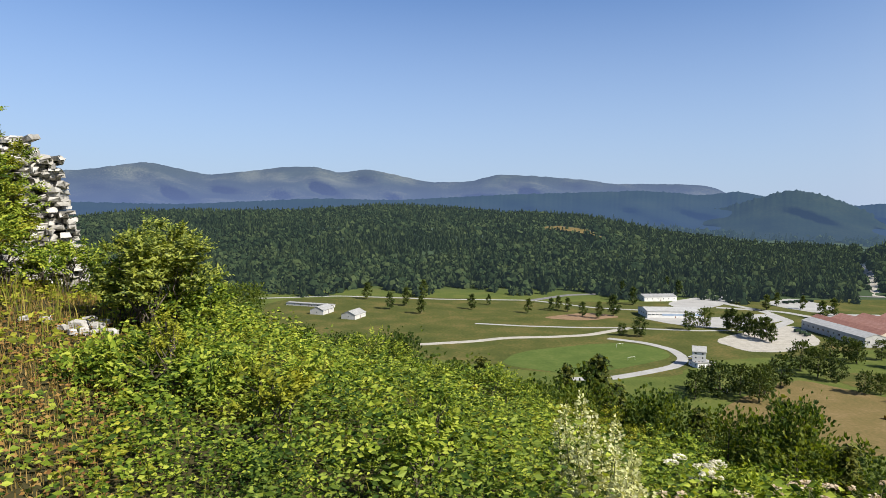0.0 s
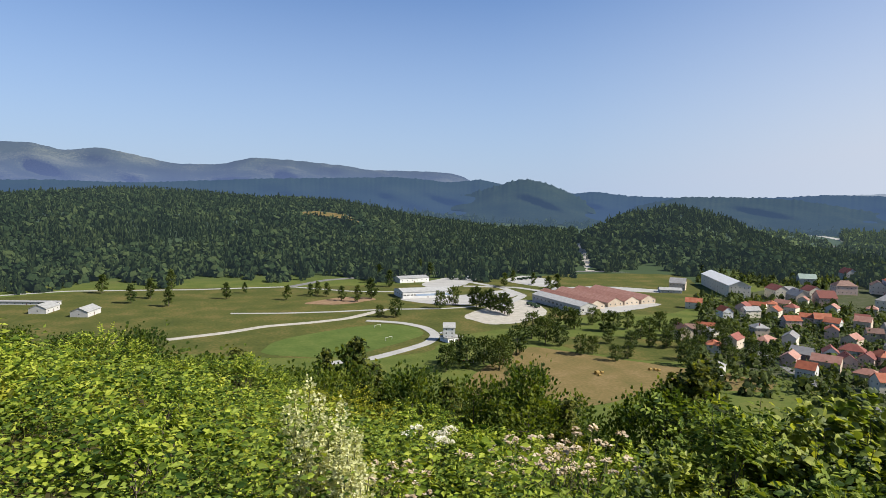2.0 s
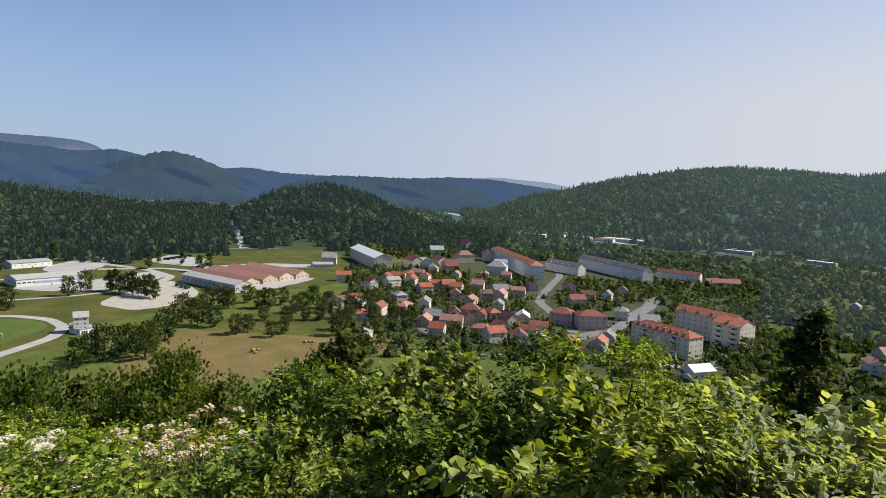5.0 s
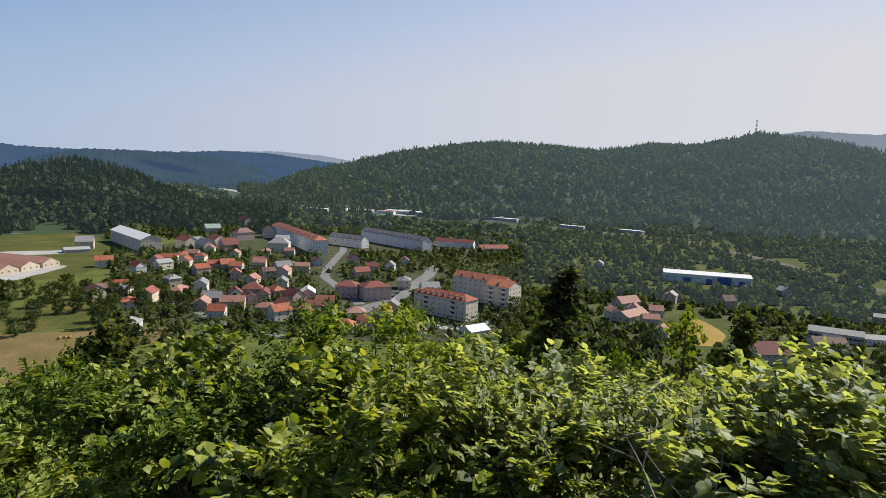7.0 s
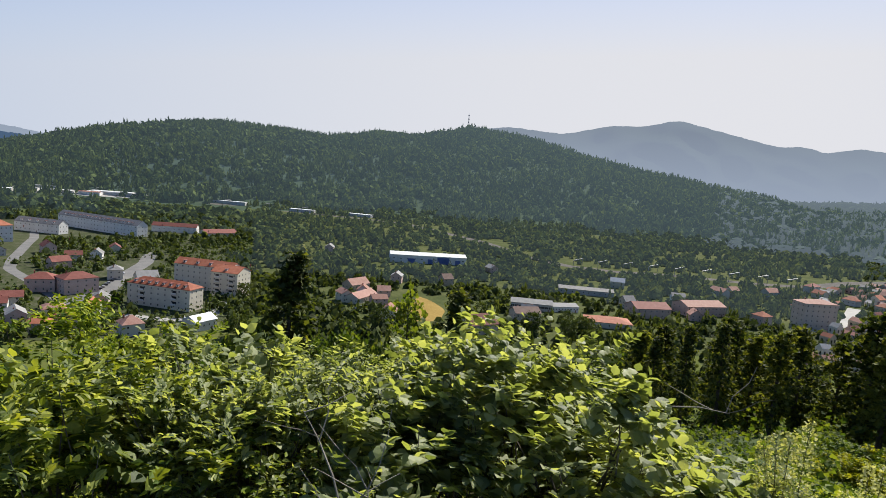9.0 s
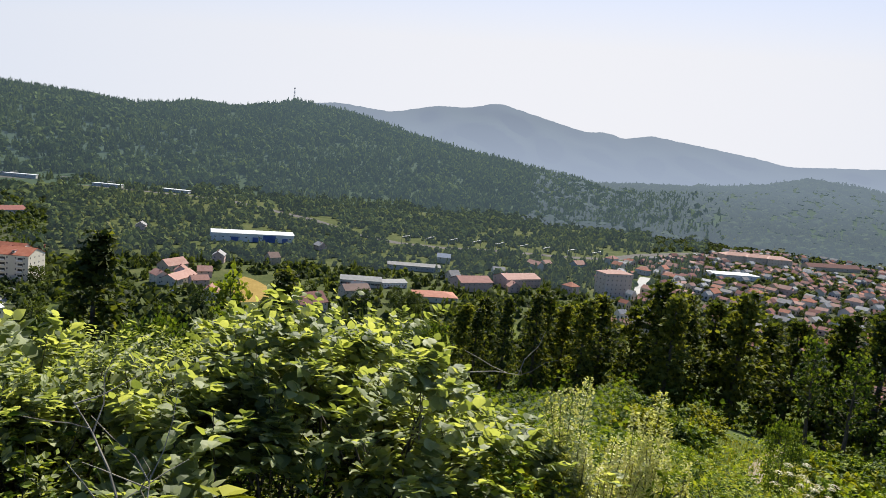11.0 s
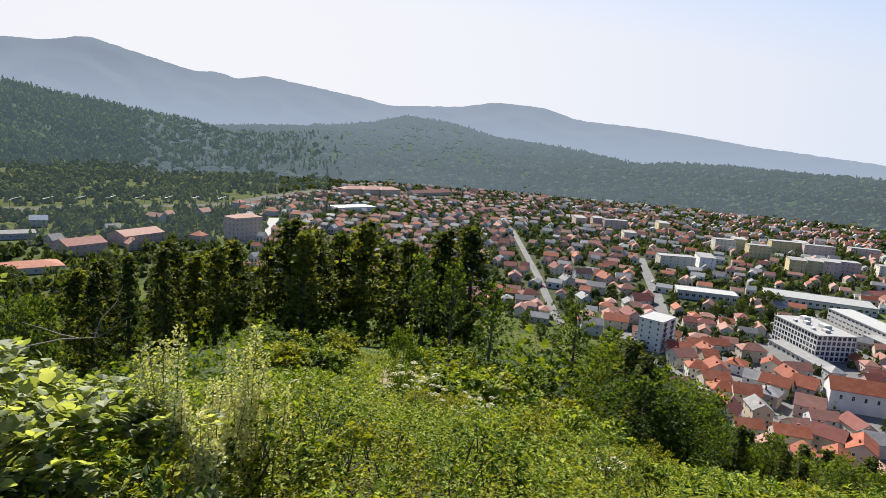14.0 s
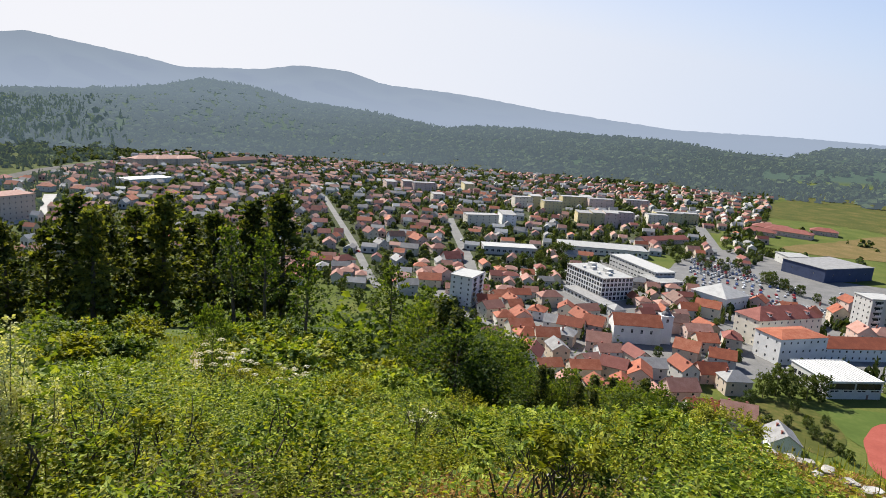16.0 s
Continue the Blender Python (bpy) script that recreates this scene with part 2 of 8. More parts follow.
for key, cols in ROOFS.items():
    M["roof_" + key] = mat("roof_" + key, cols, rough=0.8, size=3, fine=0.35, vary=0.35, island=0.35, bump=0.03)
M["window"] = mat("window", [(0.012, 0.014, 0.018), (0.025, 0.028, 0.034), (0.05, 0.055, 0.06)], rough=0.25, size=2, fine=0.5, vary=0.4, gloss=0.35)
M["frame"] = mat("frame", [(0.5, 0.49, 0.46), (0.62, 0.61, 0.58), (0.72, 0.71, 0.68)], rough=0.6, size=1, fine=0.2)
M["metal"] = mat("metal", [(0.25, 0.25, 0.26), (0.36, 0.36, 0.37), (0.46, 0.46, 0.47)], rough=0.45, size=2, fine=0.2, metal=0.7)
CARS = {"white": (0.7, 0.7, 0.7), "silver": (0.42, 0.43, 0.44), "black": (0.03, 0.03, 0.035), "red": (0.4, 0.04, 0.035), "blue": (0.05, 0.09, 0.25)}
for key, c in CARS.items():
    M["car_" + key] = mat("car_" + key, [tuple(v * 0.85 for v in c), c, tuple(min(1, v * 1.1) for v in c)], rough=0.25, size=1.5, fine=0.3, gloss=0.6)


# ---- helpers that build ----
def arrays(name, verts, faces, material, parent=None, label="", smooth_faces=False, mats=None, index=None):
    """One mesh object from arrays of places and faces."""
    me = bpy.data.meshes.new(name)
    verts, faces = np.asarray(verts, np.float32), np.asarray(faces, np.int32)
    me.vertices.add(len(verts))
    me.vertices.foreach_set("co", verts.ravel())
    k = faces.shape[1]
    me.loops.add(faces.size)
    me.loops.foreach_set("vertex_index", faces.ravel())
    me.polygons.add(len(faces))
    me.polygons.foreach_set("loop_start", np.arange(0, faces.size, k, dtype=np.int32))
    for mt in (mats or [material]):
        me.materials.append(mt)
    if index is not None:
        me.polygons.foreach_set("material_index", np.asarray(index, np.int32))
    me.polygons.foreach_set("use_smooth", np.full(len(faces), smooth_faces))
    me.update(calc_edges=True)
    ob = new(name, me)
    ob.parent = parent
    return tagged(ob, label)


def part(name, bm, material, parent, label="", smooth_faces=False):
    """Links a bmesh as one mesh object under a thing or a part."""
    me = bpy.data.meshes.new(name)
    bmesh.ops.recalc_face_normals(bm, faces=bm.faces[:])
    bm.to_mesh(me)
    bm.free()
    me.materials.append(material)
    for p in me.polygons:
        p.use_smooth = smooth_faces
    ob = new(name, me)
    ob.parent = parent
    return tagged(ob, label)


def thing(name, m, label, category, group="", kind=""):
    ob = new(name)
    ob.empty_display_size = 0.5
    ob.matrix_world = m
    return tagged(ob, label, category, group, kind)


def box(bm, x0, x1, y0, y1, z0, z1):
    v = [bm.verts.new(p) for p in product((x0, x1), (y0, y1), (z0, z1))]
    for f in ((0, 1, 3, 2), (4, 6, 7, 5), (0, 4, 5, 1), (2, 3, 7, 6), (0, 2, 6, 4), (1, 5, 7, 3)):
        bm.faces.new([v[i] for i in f])
    return v


def prism(bm, outline, x0, x1):
    """A block with the outline (y, z) drawn out from x0 to x1."""
    a, b = [bm.verts.new((x0, y, z)) for y, z in outline], [bm.verts.new((x1, y, z)) for y, z in outline]
    bm.faces.new(a[::-1])
    bm.faces.new(b)
    for i in range(len(a)):
        j = (i + 1) % len(a)
        bm.faces.new((a[i], a[j], b[j], b[i]))


def tube(bm, path, r0, r1, sides=6):
    """A tapered limb along a path of places."""
    rings = []
    for k, p in enumerate(path):
        d = (path[min(k + 1, len(path) - 1)] - path[max(k - 1, 0)]).normalized()
        u = d.orthogonal().normalized()
        w = d.cross(u)
        rad = r0 + (r1 - r0) * k / (len(path) - 1)
        rings.append([bm.verts.new(p + rad * (math.cos(a) * u + math.sin(a) * w)) for a in (2 * math.pi * i / sides for i in range(sides))])
    for a, b in zip(rings, rings[1:]):
        for i in range(sides):
            bm.faces.new((a[i], a[(i + 1) % sides], b[(i + 1) % sides], b[i]))
    bm.faces.new(rings[-1])


def bend(a, b, sag, g, steps=4):
    return [a.lerp(b, k / steps) + Vector((g.uniform(-sag, sag), g.uniform(-sag, sag), g.uniform(-sag, sag) * 0.5)) * math.sin(math.pi * k / steps) for k in range(steps + 1)]

# ---- the lie of the land, in metres below or above the eye ----
HILL_AZ = [-60, -32, -20, -12, 0, 13, 25, 40, 85, 105, 125, 150, 160, 175, 185, 200, 230]
HILL_R = [0, 4, 10, 20, 40, 80, 140, 220]
HILL_DROP = {  # by heading: drop of the ground at the radii above
    -60: (1.6, 1.5, 1.2, 1.4, 5, 22, 50, 85), -32: (1.6, 1.5, 1.3, 1.6, 5, 22, 50, 85),
    -20: (1.6, 1.65, 2.0, 3.2, 9, 28, 55, 90), -12: (1.6, 1.75, 2.6, 4.6, 12, 32, 62, 95),
    0: (1.6, 1.9, 3.3, 6.2, 14, 35, 62, 95), 13: (1.6, 2.0, 4.0, 7.8, 17, 37, 62, 95),
    25: (1.6, 2.1, 4.5, 8.8, 18.5, 39, 64, 95), 40: (1.6, 2.2, 4.9, 9.6, 20, 41, 66, 95),
    85: (1.6, 2.3, 5.0, 10, 20, 41, 66, 95), 105: (1.6, 2.2, 4.8, 9.4, 18, 34, 58, 90),
    125: (1.6, 2.2, 4.6, 8.6, 16, 27, 48, 84), 150: (1.6, 2.3, 5.0, 9.0, 16.5, 28, 52, 90),
    160: (1.6, 2.4, 5.3, 9.8, 19, 37, 66, 100), 175: (1.6, 2.3, 5.1, 9.5, 20, 43, 74, 108),
    185: (1.6, 2.15, 4.4, 9.6, 20, 43, 74, 108), 200: (1.6, 2.1, 4.3, 9.4, 20, 43, 74, 108),
    230: (1.6, 2.3, 5.0, 9.5, 20, 43, 74, 108)}
# crests: heading, height of the crest over the eye in degrees
WOOD = dict(base=812, crest=2370, line=[(-80, -3), (-40, -1.6), (-29.8, -1.2), (-22.5, -0.7), (-12, -0.5), (-6.2, 0.0), (-1.2, -0.2), (4.8, -0.65),
                                        (12.6, -0.6), (17.8, -1.6), (24.4, -2.5), (30.3, -3.0), (36, -4.2), (44, -5)])
KNOLL = dict(base=1032, crest=1624, line=[(28, -6), (30.5, -5.2), (33.5, -3.2), (36.5, -1.7), (41, -0.7), (45, -1.8), (48.4, -3.2), (52.3, -4.5), (56, -5.6)])
RIDGE = dict(base=1354, crest=2877, line=[(54, -3), (58, -1.0), (61.4, -0.3), (66.2, 0.85), (73.6, 2.1), (77.1, 2.1), (83.8, 1.65), (88.4, 2.5), (91.9, 2.45),
                                         (96, 3.2), (99.5, 3.0), (103.4, 2.4), (106.9, 1.6), (111.6, 0.7), (116.6, -0.1), (122.4, -0.9), (127, -2.2), (132, -3.4), (140, -5)])

SOUTH_HILL = dict(base=1730, crest=3600, line=[(108, -3.5), (116, -2.0), (120, -1.2), (126.8, -0.4), (132.2, 0.1), (135.6, 0.45), (138.4, 1.2), (142, 1.0), (147.2, -0.05), (154.5, -0.7), (158.4, -1.2), (163.3, -0.9), (167.2, -0.9),
                                               (173, -1.0), (178.4, -1.0), (182.4, -1.4), (186.8, -1.45), (189.4, -0.7), (192.8, -0.5), (230, -0.2)])


def smooth(a, b, v):
    s = np.clip((v - a) / (b - a), 0, 1)
    return s * s * (3 - 2 * s)


def polar(x, y):
    az = np.degrees(np.arctan2(x, y))
    return np.where(az < -100, az + 360, az), np.hypot(x, y)


def wave(x, y, size, seed=0.0):
    """Gentle unevenness between -1 and 1."""
    u, v = x / size, y / size
    return (np.sin(u * 1.9 + 1.3 * np.sin(v * 1.1 + seed) + seed) + np.sin(v * 2.3 + 1.7 * np.sin(u * 0.9 + 2 * seed)) + np.sin((u + v) * 1.3 + 3 * seed)) / 3


def near_hill(az, r):
    cols = np.array([np.interp(r, HILL_R, HILL_DROP[a]) for a in HILL_AZ])
    k = np.clip(np.interp(az, HILL_AZ, range(len(HILL_AZ))), 0, len(HILL_AZ) - 1.001)
    i = k.astype(int)
    f = k - i
    j = np.arange(len(az))
    return cols[i, j] * (1 - f) + cols[i + 1, j] * f + np.clip(r - 220, 0, None) * 0.5


def valley(az, r):
    return 110.0 + 0 * r


def crest(hill, az, r):
    line = np.array(hill["line"])
    e = np.interp(az, line[:, 0], line[:, 1], left=-12, right=-12)
    top = hill["crest"] * np.tan(np.radians(e))
    rise = smooth(hill["base"], hill["crest"], r) ** 0.8 * (1 - smooth(hill["crest"], hill["crest"] * 1.5, r))
    return rise, top


def ground(x, y):
    """Height of the ground at x, y."""
    x, y = np.atleast_1d(np.asarray(x, float)), np.atleast_1d(np.asarray(y, float))
    az, r = polar(x, y)
    low = -valley(az, r)
    z = low.copy()
    for hill in (WOOD, KNOLL, RIDGE, SOUTH_HILL):
        rise, top = crest(hill, az, r)
        z = np.maximum(z, low + (top - low) * rise)
    z = z + wave(x, y, 270, 1.0) * 8 * smooth(1350, 2000, r)
    hill = -near_hill(az, r) + wave(x, y, 9, 2.0) * 0.35 * smooth(4, 14, r) + wave(x, y, 30, 4.0) * 1.2 * smooth(25, 60, r)
    soft = 6.0 * smooth(60, 140, r) + 0.01
    return EYE_Z + np.maximum(z, hill) + soft * np.exp(-np.abs(z - hill) / soft) * 0.35


def at(az, r, up=0.0):
    """The place at a heading and a distance, on the ground."""
    v = heading(az) * r
    return Vector((v.x, v.y, float(ground(v.x, v.y)[0]) + up))

# ---- ground: one sheet out to the horizon ----


def land():
    az = np.radians(np.r_[np.arange(-70, 232, 1.0), np.arange(232, 290, 4)])
    rr = np.r_[0.01, np.geomspace(1.0, 4900, 170)]
    a, r = np.meshgrid(az, rr)
    x, y = (r * np.sin(a)).ravel(), (r * np.cos(a)).ravel()
    z = ground(x, y)
    na, nr = len(az), len(rr)
    i, j = np.meshgrid(np.arange(nr - 1), np.arange(na), indexing="ij")
    k = (j + 1) % na
    f = np.stack([i * na + j, (i + 1) * na + j, (i + 1) * na + k, i * na + k], -1).reshape(-1, 4)
    ob = arrays("ground", np.c_[x, y, z], f, M["ground"], smooth_faces=True)
    deg, dist = polar(x, y)
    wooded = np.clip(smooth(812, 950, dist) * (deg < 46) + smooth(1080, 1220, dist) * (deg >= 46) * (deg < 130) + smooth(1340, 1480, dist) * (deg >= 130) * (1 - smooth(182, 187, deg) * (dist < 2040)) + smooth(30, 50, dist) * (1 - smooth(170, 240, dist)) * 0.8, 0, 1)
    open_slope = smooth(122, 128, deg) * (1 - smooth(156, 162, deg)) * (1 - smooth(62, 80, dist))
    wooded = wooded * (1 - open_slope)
    # share of painted haze on wooded ground, growing with distance
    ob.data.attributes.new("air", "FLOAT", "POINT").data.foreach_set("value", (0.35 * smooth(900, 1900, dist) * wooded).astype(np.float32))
    ob.data.attributes.new("wooded", "FLOAT", "POINT").data.foreach_set("value", wooded.astype(np.float32))
    ob.data.attributes.new("soil", "FLOAT", "POINT").data.foreach_set("value", ((1 - smooth(22, 45, dist)) * (1 - open_slope * smooth(14, 22, dist))).astype(np.float32))
    return ob


M["ground"] = mat("ground", [(0.06, 0.085, 0.02), (0.10, 0.125, 0.03), (0.16, 0.15, 0.045)], rough=1.0, size=25, fine=1.5, gloss=0.05, bump=0.05)
gn, gl = M["ground"].node_tree.nodes, M["ground"].node_tree.links.new
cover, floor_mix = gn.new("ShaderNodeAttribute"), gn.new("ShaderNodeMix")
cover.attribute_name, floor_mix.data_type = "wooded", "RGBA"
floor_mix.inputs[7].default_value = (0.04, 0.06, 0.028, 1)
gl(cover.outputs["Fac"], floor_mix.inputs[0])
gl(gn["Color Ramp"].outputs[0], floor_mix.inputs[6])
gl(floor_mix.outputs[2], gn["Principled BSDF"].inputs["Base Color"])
near_soil, soil_mix = gn.new("ShaderNodeAttribute"), gn.new("ShaderNodeMix")
near_soil.attribute_name, soil_mix.data_type = "soil", "RGBA"
soil_mix.inputs[7].default_value = (0.045, 0.04, 0.017, 1)
gl(near_soil.outputs["Fac"], soil_mix.inputs[0])
gl(floor_mix.outputs[2], soil_mix.inputs[6])
gl(soil_mix.outputs[2], gn["Principled BSDF"].inputs["Base Color"])
# haze is put on the floor of the distant woods as emission, as on their trees
haze_share, haze_glow, haze_mix = gn.new("ShaderNodeAttribute"), gn.new("ShaderNodeEmission"), gn.new("ShaderNodeMixShader")
haze_share.attribute_name = "air"
haze_glow.inputs["Color"].default_value = (0.09, 0.13, 0.155, 1)
gl(haze_share.outputs["Fac"], haze_mix.inputs[0])
gl(gn["Principled BSDF"].outputs[0], haze_mix.inputs[1])
gl(haze_glow.outputs[0], haze_mix.inputs[2])
gl(haze_mix.outputs[0], gn["Material Output"].inputs["Surface"])
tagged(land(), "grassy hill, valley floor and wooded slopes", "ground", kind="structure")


def range_of_hills(name, line, r, foot, material, label, rough=0.0, deep=600, fold_depth=0.16, teeth=0.0):
    """Far mountains: a folded slope under a crest that runs through headings and heights in degrees."""
    line = np.array(line)
    az = np.arange(line[0, 0], line[-1, 0], 0.09 if teeth else 0.16)
    el = np.interp(az, line[:, 0], line[:, 1])
    el = np.convolve(np.pad(el, 4, "edge"), np.ones(9) / 9, "valid")
    el = el + rough * (wave(az * 60, az * 11, 20, 1.0) + 0.7 * wave(az * 160, az * 31, 17, 3.0))
    crown = teeth * np.abs(np.sin(az * 23) * np.sin(az * 37 + 1) + 0.5 * np.sin(az * 71))
    rows = 18
    s = np.linspace(0, 1, rows)[:, None]
    fold = wave(az[None] * 30 + 90 * s, s * 300 + 0 * az[None], 40, 2.0) * deep * fold_depth * np.sin(np.pi * s)
    rad = r - deep * (1 - s) + fold
    top = r * np.tan(np.radians(el))[None]
    z = EYE_Z + foot + (top - foot) * s ** 1.15 + (r * np.radians(crown)[None] * s ** 40 if teeth else 0)
    a = np.radians(az)[None]
    v = np.stack([rad * np.sin(a), rad * np.cos(a), z + 0 * a], -1).reshape(-1, 3)
    n = len(az)
    i, j = np.meshgrid(np.arange(rows - 1), np.arange(n - 1), indexing="ij")
    f = np.stack([i * n + j, i * n + j + 1, (i + 1) * n + j + 1, (i + 1) * n + j], -1).reshape(-1, 4)
    return tagged(arrays(name, v, f, material, smooth_faces=True), label, "mountains", kind="structure")


NORTH = [(-75, 1.5), (-50, 2.2), (-30.6, 2.62), (-28.9, 2.77), (-24.6, 3.56), (-21.6, 2.94), (-19.9, 2.62), (-16.7, 3.03), (-13.9, 3.44), (-11.1, 3.56), (-9.1, 3.01), (-6.7, 3.45),
         (-1.2, 2.34), (2.3, 2.43), (4.8, 3.09), (8.2, 2.96), (13, 2.58), (14.5, 2.29), (19.9, 2.28), (22.5, 2.09), (25, 0.9), (30, -0.5)]
FOOTHILLS = [(-75, 0.3), (-29.8, 0.23), (-22.1, 0.15), (-11.1, 0.78), (-4.2, 0.72), (5.8, 1.32), (16.8, 1.7), (19.9, 1.54), (21.5, 1.3), (23.3, 1.5), (24.5, 1.66), (26.1, 1.3), (29, 1.0), (32, 0.5), (34.4, 0.73), (37.4, 0.41), (41.4, 0.33),
             (48.3, 0.47), (52.1, 0.73), (55.4, 0.69), (61.9, -0.02), (70, -0.6)]
EAST = [(50, 0.6), (56, 0.9), (60, 0.7), (64, 0.1), (70, 0.2), (80, 1.5), (90, 2.6), (96, 3.51), (99.4, 4.0), (104.3, 3.71), (108, 4.65), (110.7, 4.72), (113.4, 5.4), (116.9, 4.58), (121.1, 3.61), (123, 3.79), (124.1, 3.3),
        (126.5, 3.8), (130.5, 3.25), (134.4, 2.73), (136.9, 2.22), (143.3, 2.61), (146.2, 3.19), (150.4, 3.0), (153.3, 2.15), (159.2, 1.87), (162.7, 1.54), (167.1, 0.99), (171.9, 0.62),
        (178.3, 0.1), (186.6, 0.2), (192.8, 0.1), (230, 0.6)]
# the blue and pale cast of the ranges is haze emitted by their materials
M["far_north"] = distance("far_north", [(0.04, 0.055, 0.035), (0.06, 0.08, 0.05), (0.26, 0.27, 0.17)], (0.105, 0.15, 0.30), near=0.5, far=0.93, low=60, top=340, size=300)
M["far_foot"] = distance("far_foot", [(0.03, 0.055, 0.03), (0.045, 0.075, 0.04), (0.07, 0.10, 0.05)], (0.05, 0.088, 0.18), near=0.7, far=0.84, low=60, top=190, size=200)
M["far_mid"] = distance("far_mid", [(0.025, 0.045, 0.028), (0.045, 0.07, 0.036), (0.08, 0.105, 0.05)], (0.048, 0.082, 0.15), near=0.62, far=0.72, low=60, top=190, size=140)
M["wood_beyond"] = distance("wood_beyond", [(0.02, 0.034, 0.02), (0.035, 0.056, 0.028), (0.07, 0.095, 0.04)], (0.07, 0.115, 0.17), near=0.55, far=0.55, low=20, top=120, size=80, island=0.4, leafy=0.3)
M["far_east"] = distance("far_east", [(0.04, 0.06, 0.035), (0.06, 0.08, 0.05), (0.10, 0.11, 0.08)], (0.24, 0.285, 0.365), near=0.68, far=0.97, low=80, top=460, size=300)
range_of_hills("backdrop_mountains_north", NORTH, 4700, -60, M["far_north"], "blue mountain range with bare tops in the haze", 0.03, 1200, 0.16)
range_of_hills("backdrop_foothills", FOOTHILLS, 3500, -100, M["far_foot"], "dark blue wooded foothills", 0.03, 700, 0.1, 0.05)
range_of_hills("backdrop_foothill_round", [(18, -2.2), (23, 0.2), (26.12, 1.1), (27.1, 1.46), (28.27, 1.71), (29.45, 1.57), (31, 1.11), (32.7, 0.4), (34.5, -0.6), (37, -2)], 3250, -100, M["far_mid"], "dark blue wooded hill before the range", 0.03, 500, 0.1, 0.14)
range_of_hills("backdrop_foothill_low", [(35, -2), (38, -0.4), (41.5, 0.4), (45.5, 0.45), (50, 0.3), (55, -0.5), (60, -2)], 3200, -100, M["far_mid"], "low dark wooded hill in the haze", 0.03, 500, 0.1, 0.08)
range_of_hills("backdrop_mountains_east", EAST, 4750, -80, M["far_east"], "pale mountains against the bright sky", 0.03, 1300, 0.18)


# ---- woods of the hills, too many trees to count ----
def far_tree(seed, spire, fine):
    """A ragged crown: leafy sprays set round a cone or a dome, each turned its own way."""
    g = np.random.default_rng(seed)
    n = 22 if fine else 11
    rows, faces = [], []
    for k in range(n):
        s = (k + 0.5) / n
        a = k * 2.4 + g.uniform(-0.5, 0.5)
        rad = (0.46 * (1 - s) ** 0.85 + 0.03) if spire else 0.44 * math.sin(math.pi * (0.2 + 0.72 * s)) ** 0.7
        z = -0.3 + 1.2 * s + g.uniform(-0.06, 0.06)
        c = np.array([math.cos(a) * rad * g.uniform(0.55, 1.1), math.sin(a) * rad * g.uniform(0.55, 1.1), z])
        d = np.array([math.cos(a), math.sin(a), -0.5 if spire else 0.9 * s - 0.15]) + g.normal(0, 0.3, 3)
        d /= np.linalg.norm(d)
        up = np.array([0, 0, 1.0]) + g.normal(0, 0.35, 3)
        side = np.cross(d, up)
        side /= np.linalg.norm(side)
        tall = np.cross(side, d)
        w = (0.36 if fine else 0.5) * g.uniform(0.75, 1.3) * ((1.15 - 0.75 * s) if spire else 1.0)
        h = (0.2 if fine else 0.28) * g.uniform(0.75, 1.3)
        b = len(rows)
        rows += [c - side * w * 0.55 - tall * h * g.uniform(0.4, 0.9), c + side * w * g.uniform(0.3, 0.55) - tall * h * 1.1, c + side * w * 0.5 + tall * h * g.uniform(0.3, 0.7), c + tall * h * 1.2 - d * 0.06 - side * w * 0.2]
        faces += [(b, b + 1, b + 2), (b, b + 2, b + 3)]
    return np.array(rows), np.array(faces)


def woods(name, az0, az1, r0, r1, gap, keep, tall, label, material, spires=0.5, seed=1, broad=1.0):
    g = np.random.default_rng(seed)
    n = int((radians(az1 - az0) / 2 * (r1 * r1 - r0 * r0)) / gap ** 2)
    az, r = g.uniform(az0, az1, n), np.sqrt(g.uniform(r0 * r0, r1 * r1, n))
    ok = keep(az, r, g.uniform(0, 1, n))
    az, r = az[ok], r[ok]
    n = len(az)
    x, y = r * np.sin(np.radians(az)), r * np.cos(np.radians(az))
    z = ground(x, y)
    h = g.uniform(0.5, 1.2, n) * tall * (1 + 0.25 * wave(x, y, 75, 5.0))
    kind = g.uniform(0, 1, n) < spires + 0.5 * wave(x, y, 200, 2.0)
    vs, fs, base = [], [], 0
    for variant in range(16):
        spire, fine = variant % 2 == 0, variant >= 8
        pick = np.where((kind == spire) & (np.arange(n) // 2 % 4 == variant // 2 % 4) & ((r < r0 + (r1 - r0) * 0.3) == fine))[0]
        if not len(pick):
            continue
        v, f = far_tree(variant + 11, spire, fine)
        turn = g.uniform(0, 6.28, len(pick))
        wide = h[pick] * (g.uniform(0.42, 0.6, len(pick)) if spire else g.uniform(0.7, 0.95, len(pick))) * broad
        tallness = h[pick] * (1.0 if spire else 0.78)
        c, s = np.cos(turn)[:, None], np.sin(turn)[:, None]
        px = (v[:, 0] * c - v[:, 1] * s) * wide[:, None] + x[pick, None]
        py = (v[:, 0] * s + v[:, 1] * c) * wide[:, None] + y[pick, None]
        pz = v[:, 2] * tallness[:, None] + z[pick, None]
        vs.append(np.stack([px, py, pz], -1).reshape(-1, 3))
        fs.append((f[None] + (np.arange(len(pick)) * len(v))[:, None, None] + base).reshape(-1, 3))
        base += len(pick) * len(v)
    return tagged(arrays(name, np.concatenate(vs), np.concatenate(fs), material), label, "forest", kind="stuff")


def cutting(az, r):
    """The stony track that climbs through the wood."""
    return (np.abs(az - 34.05 + (r - 1093) * 0.00278) < 0.42) & (r < 1523)


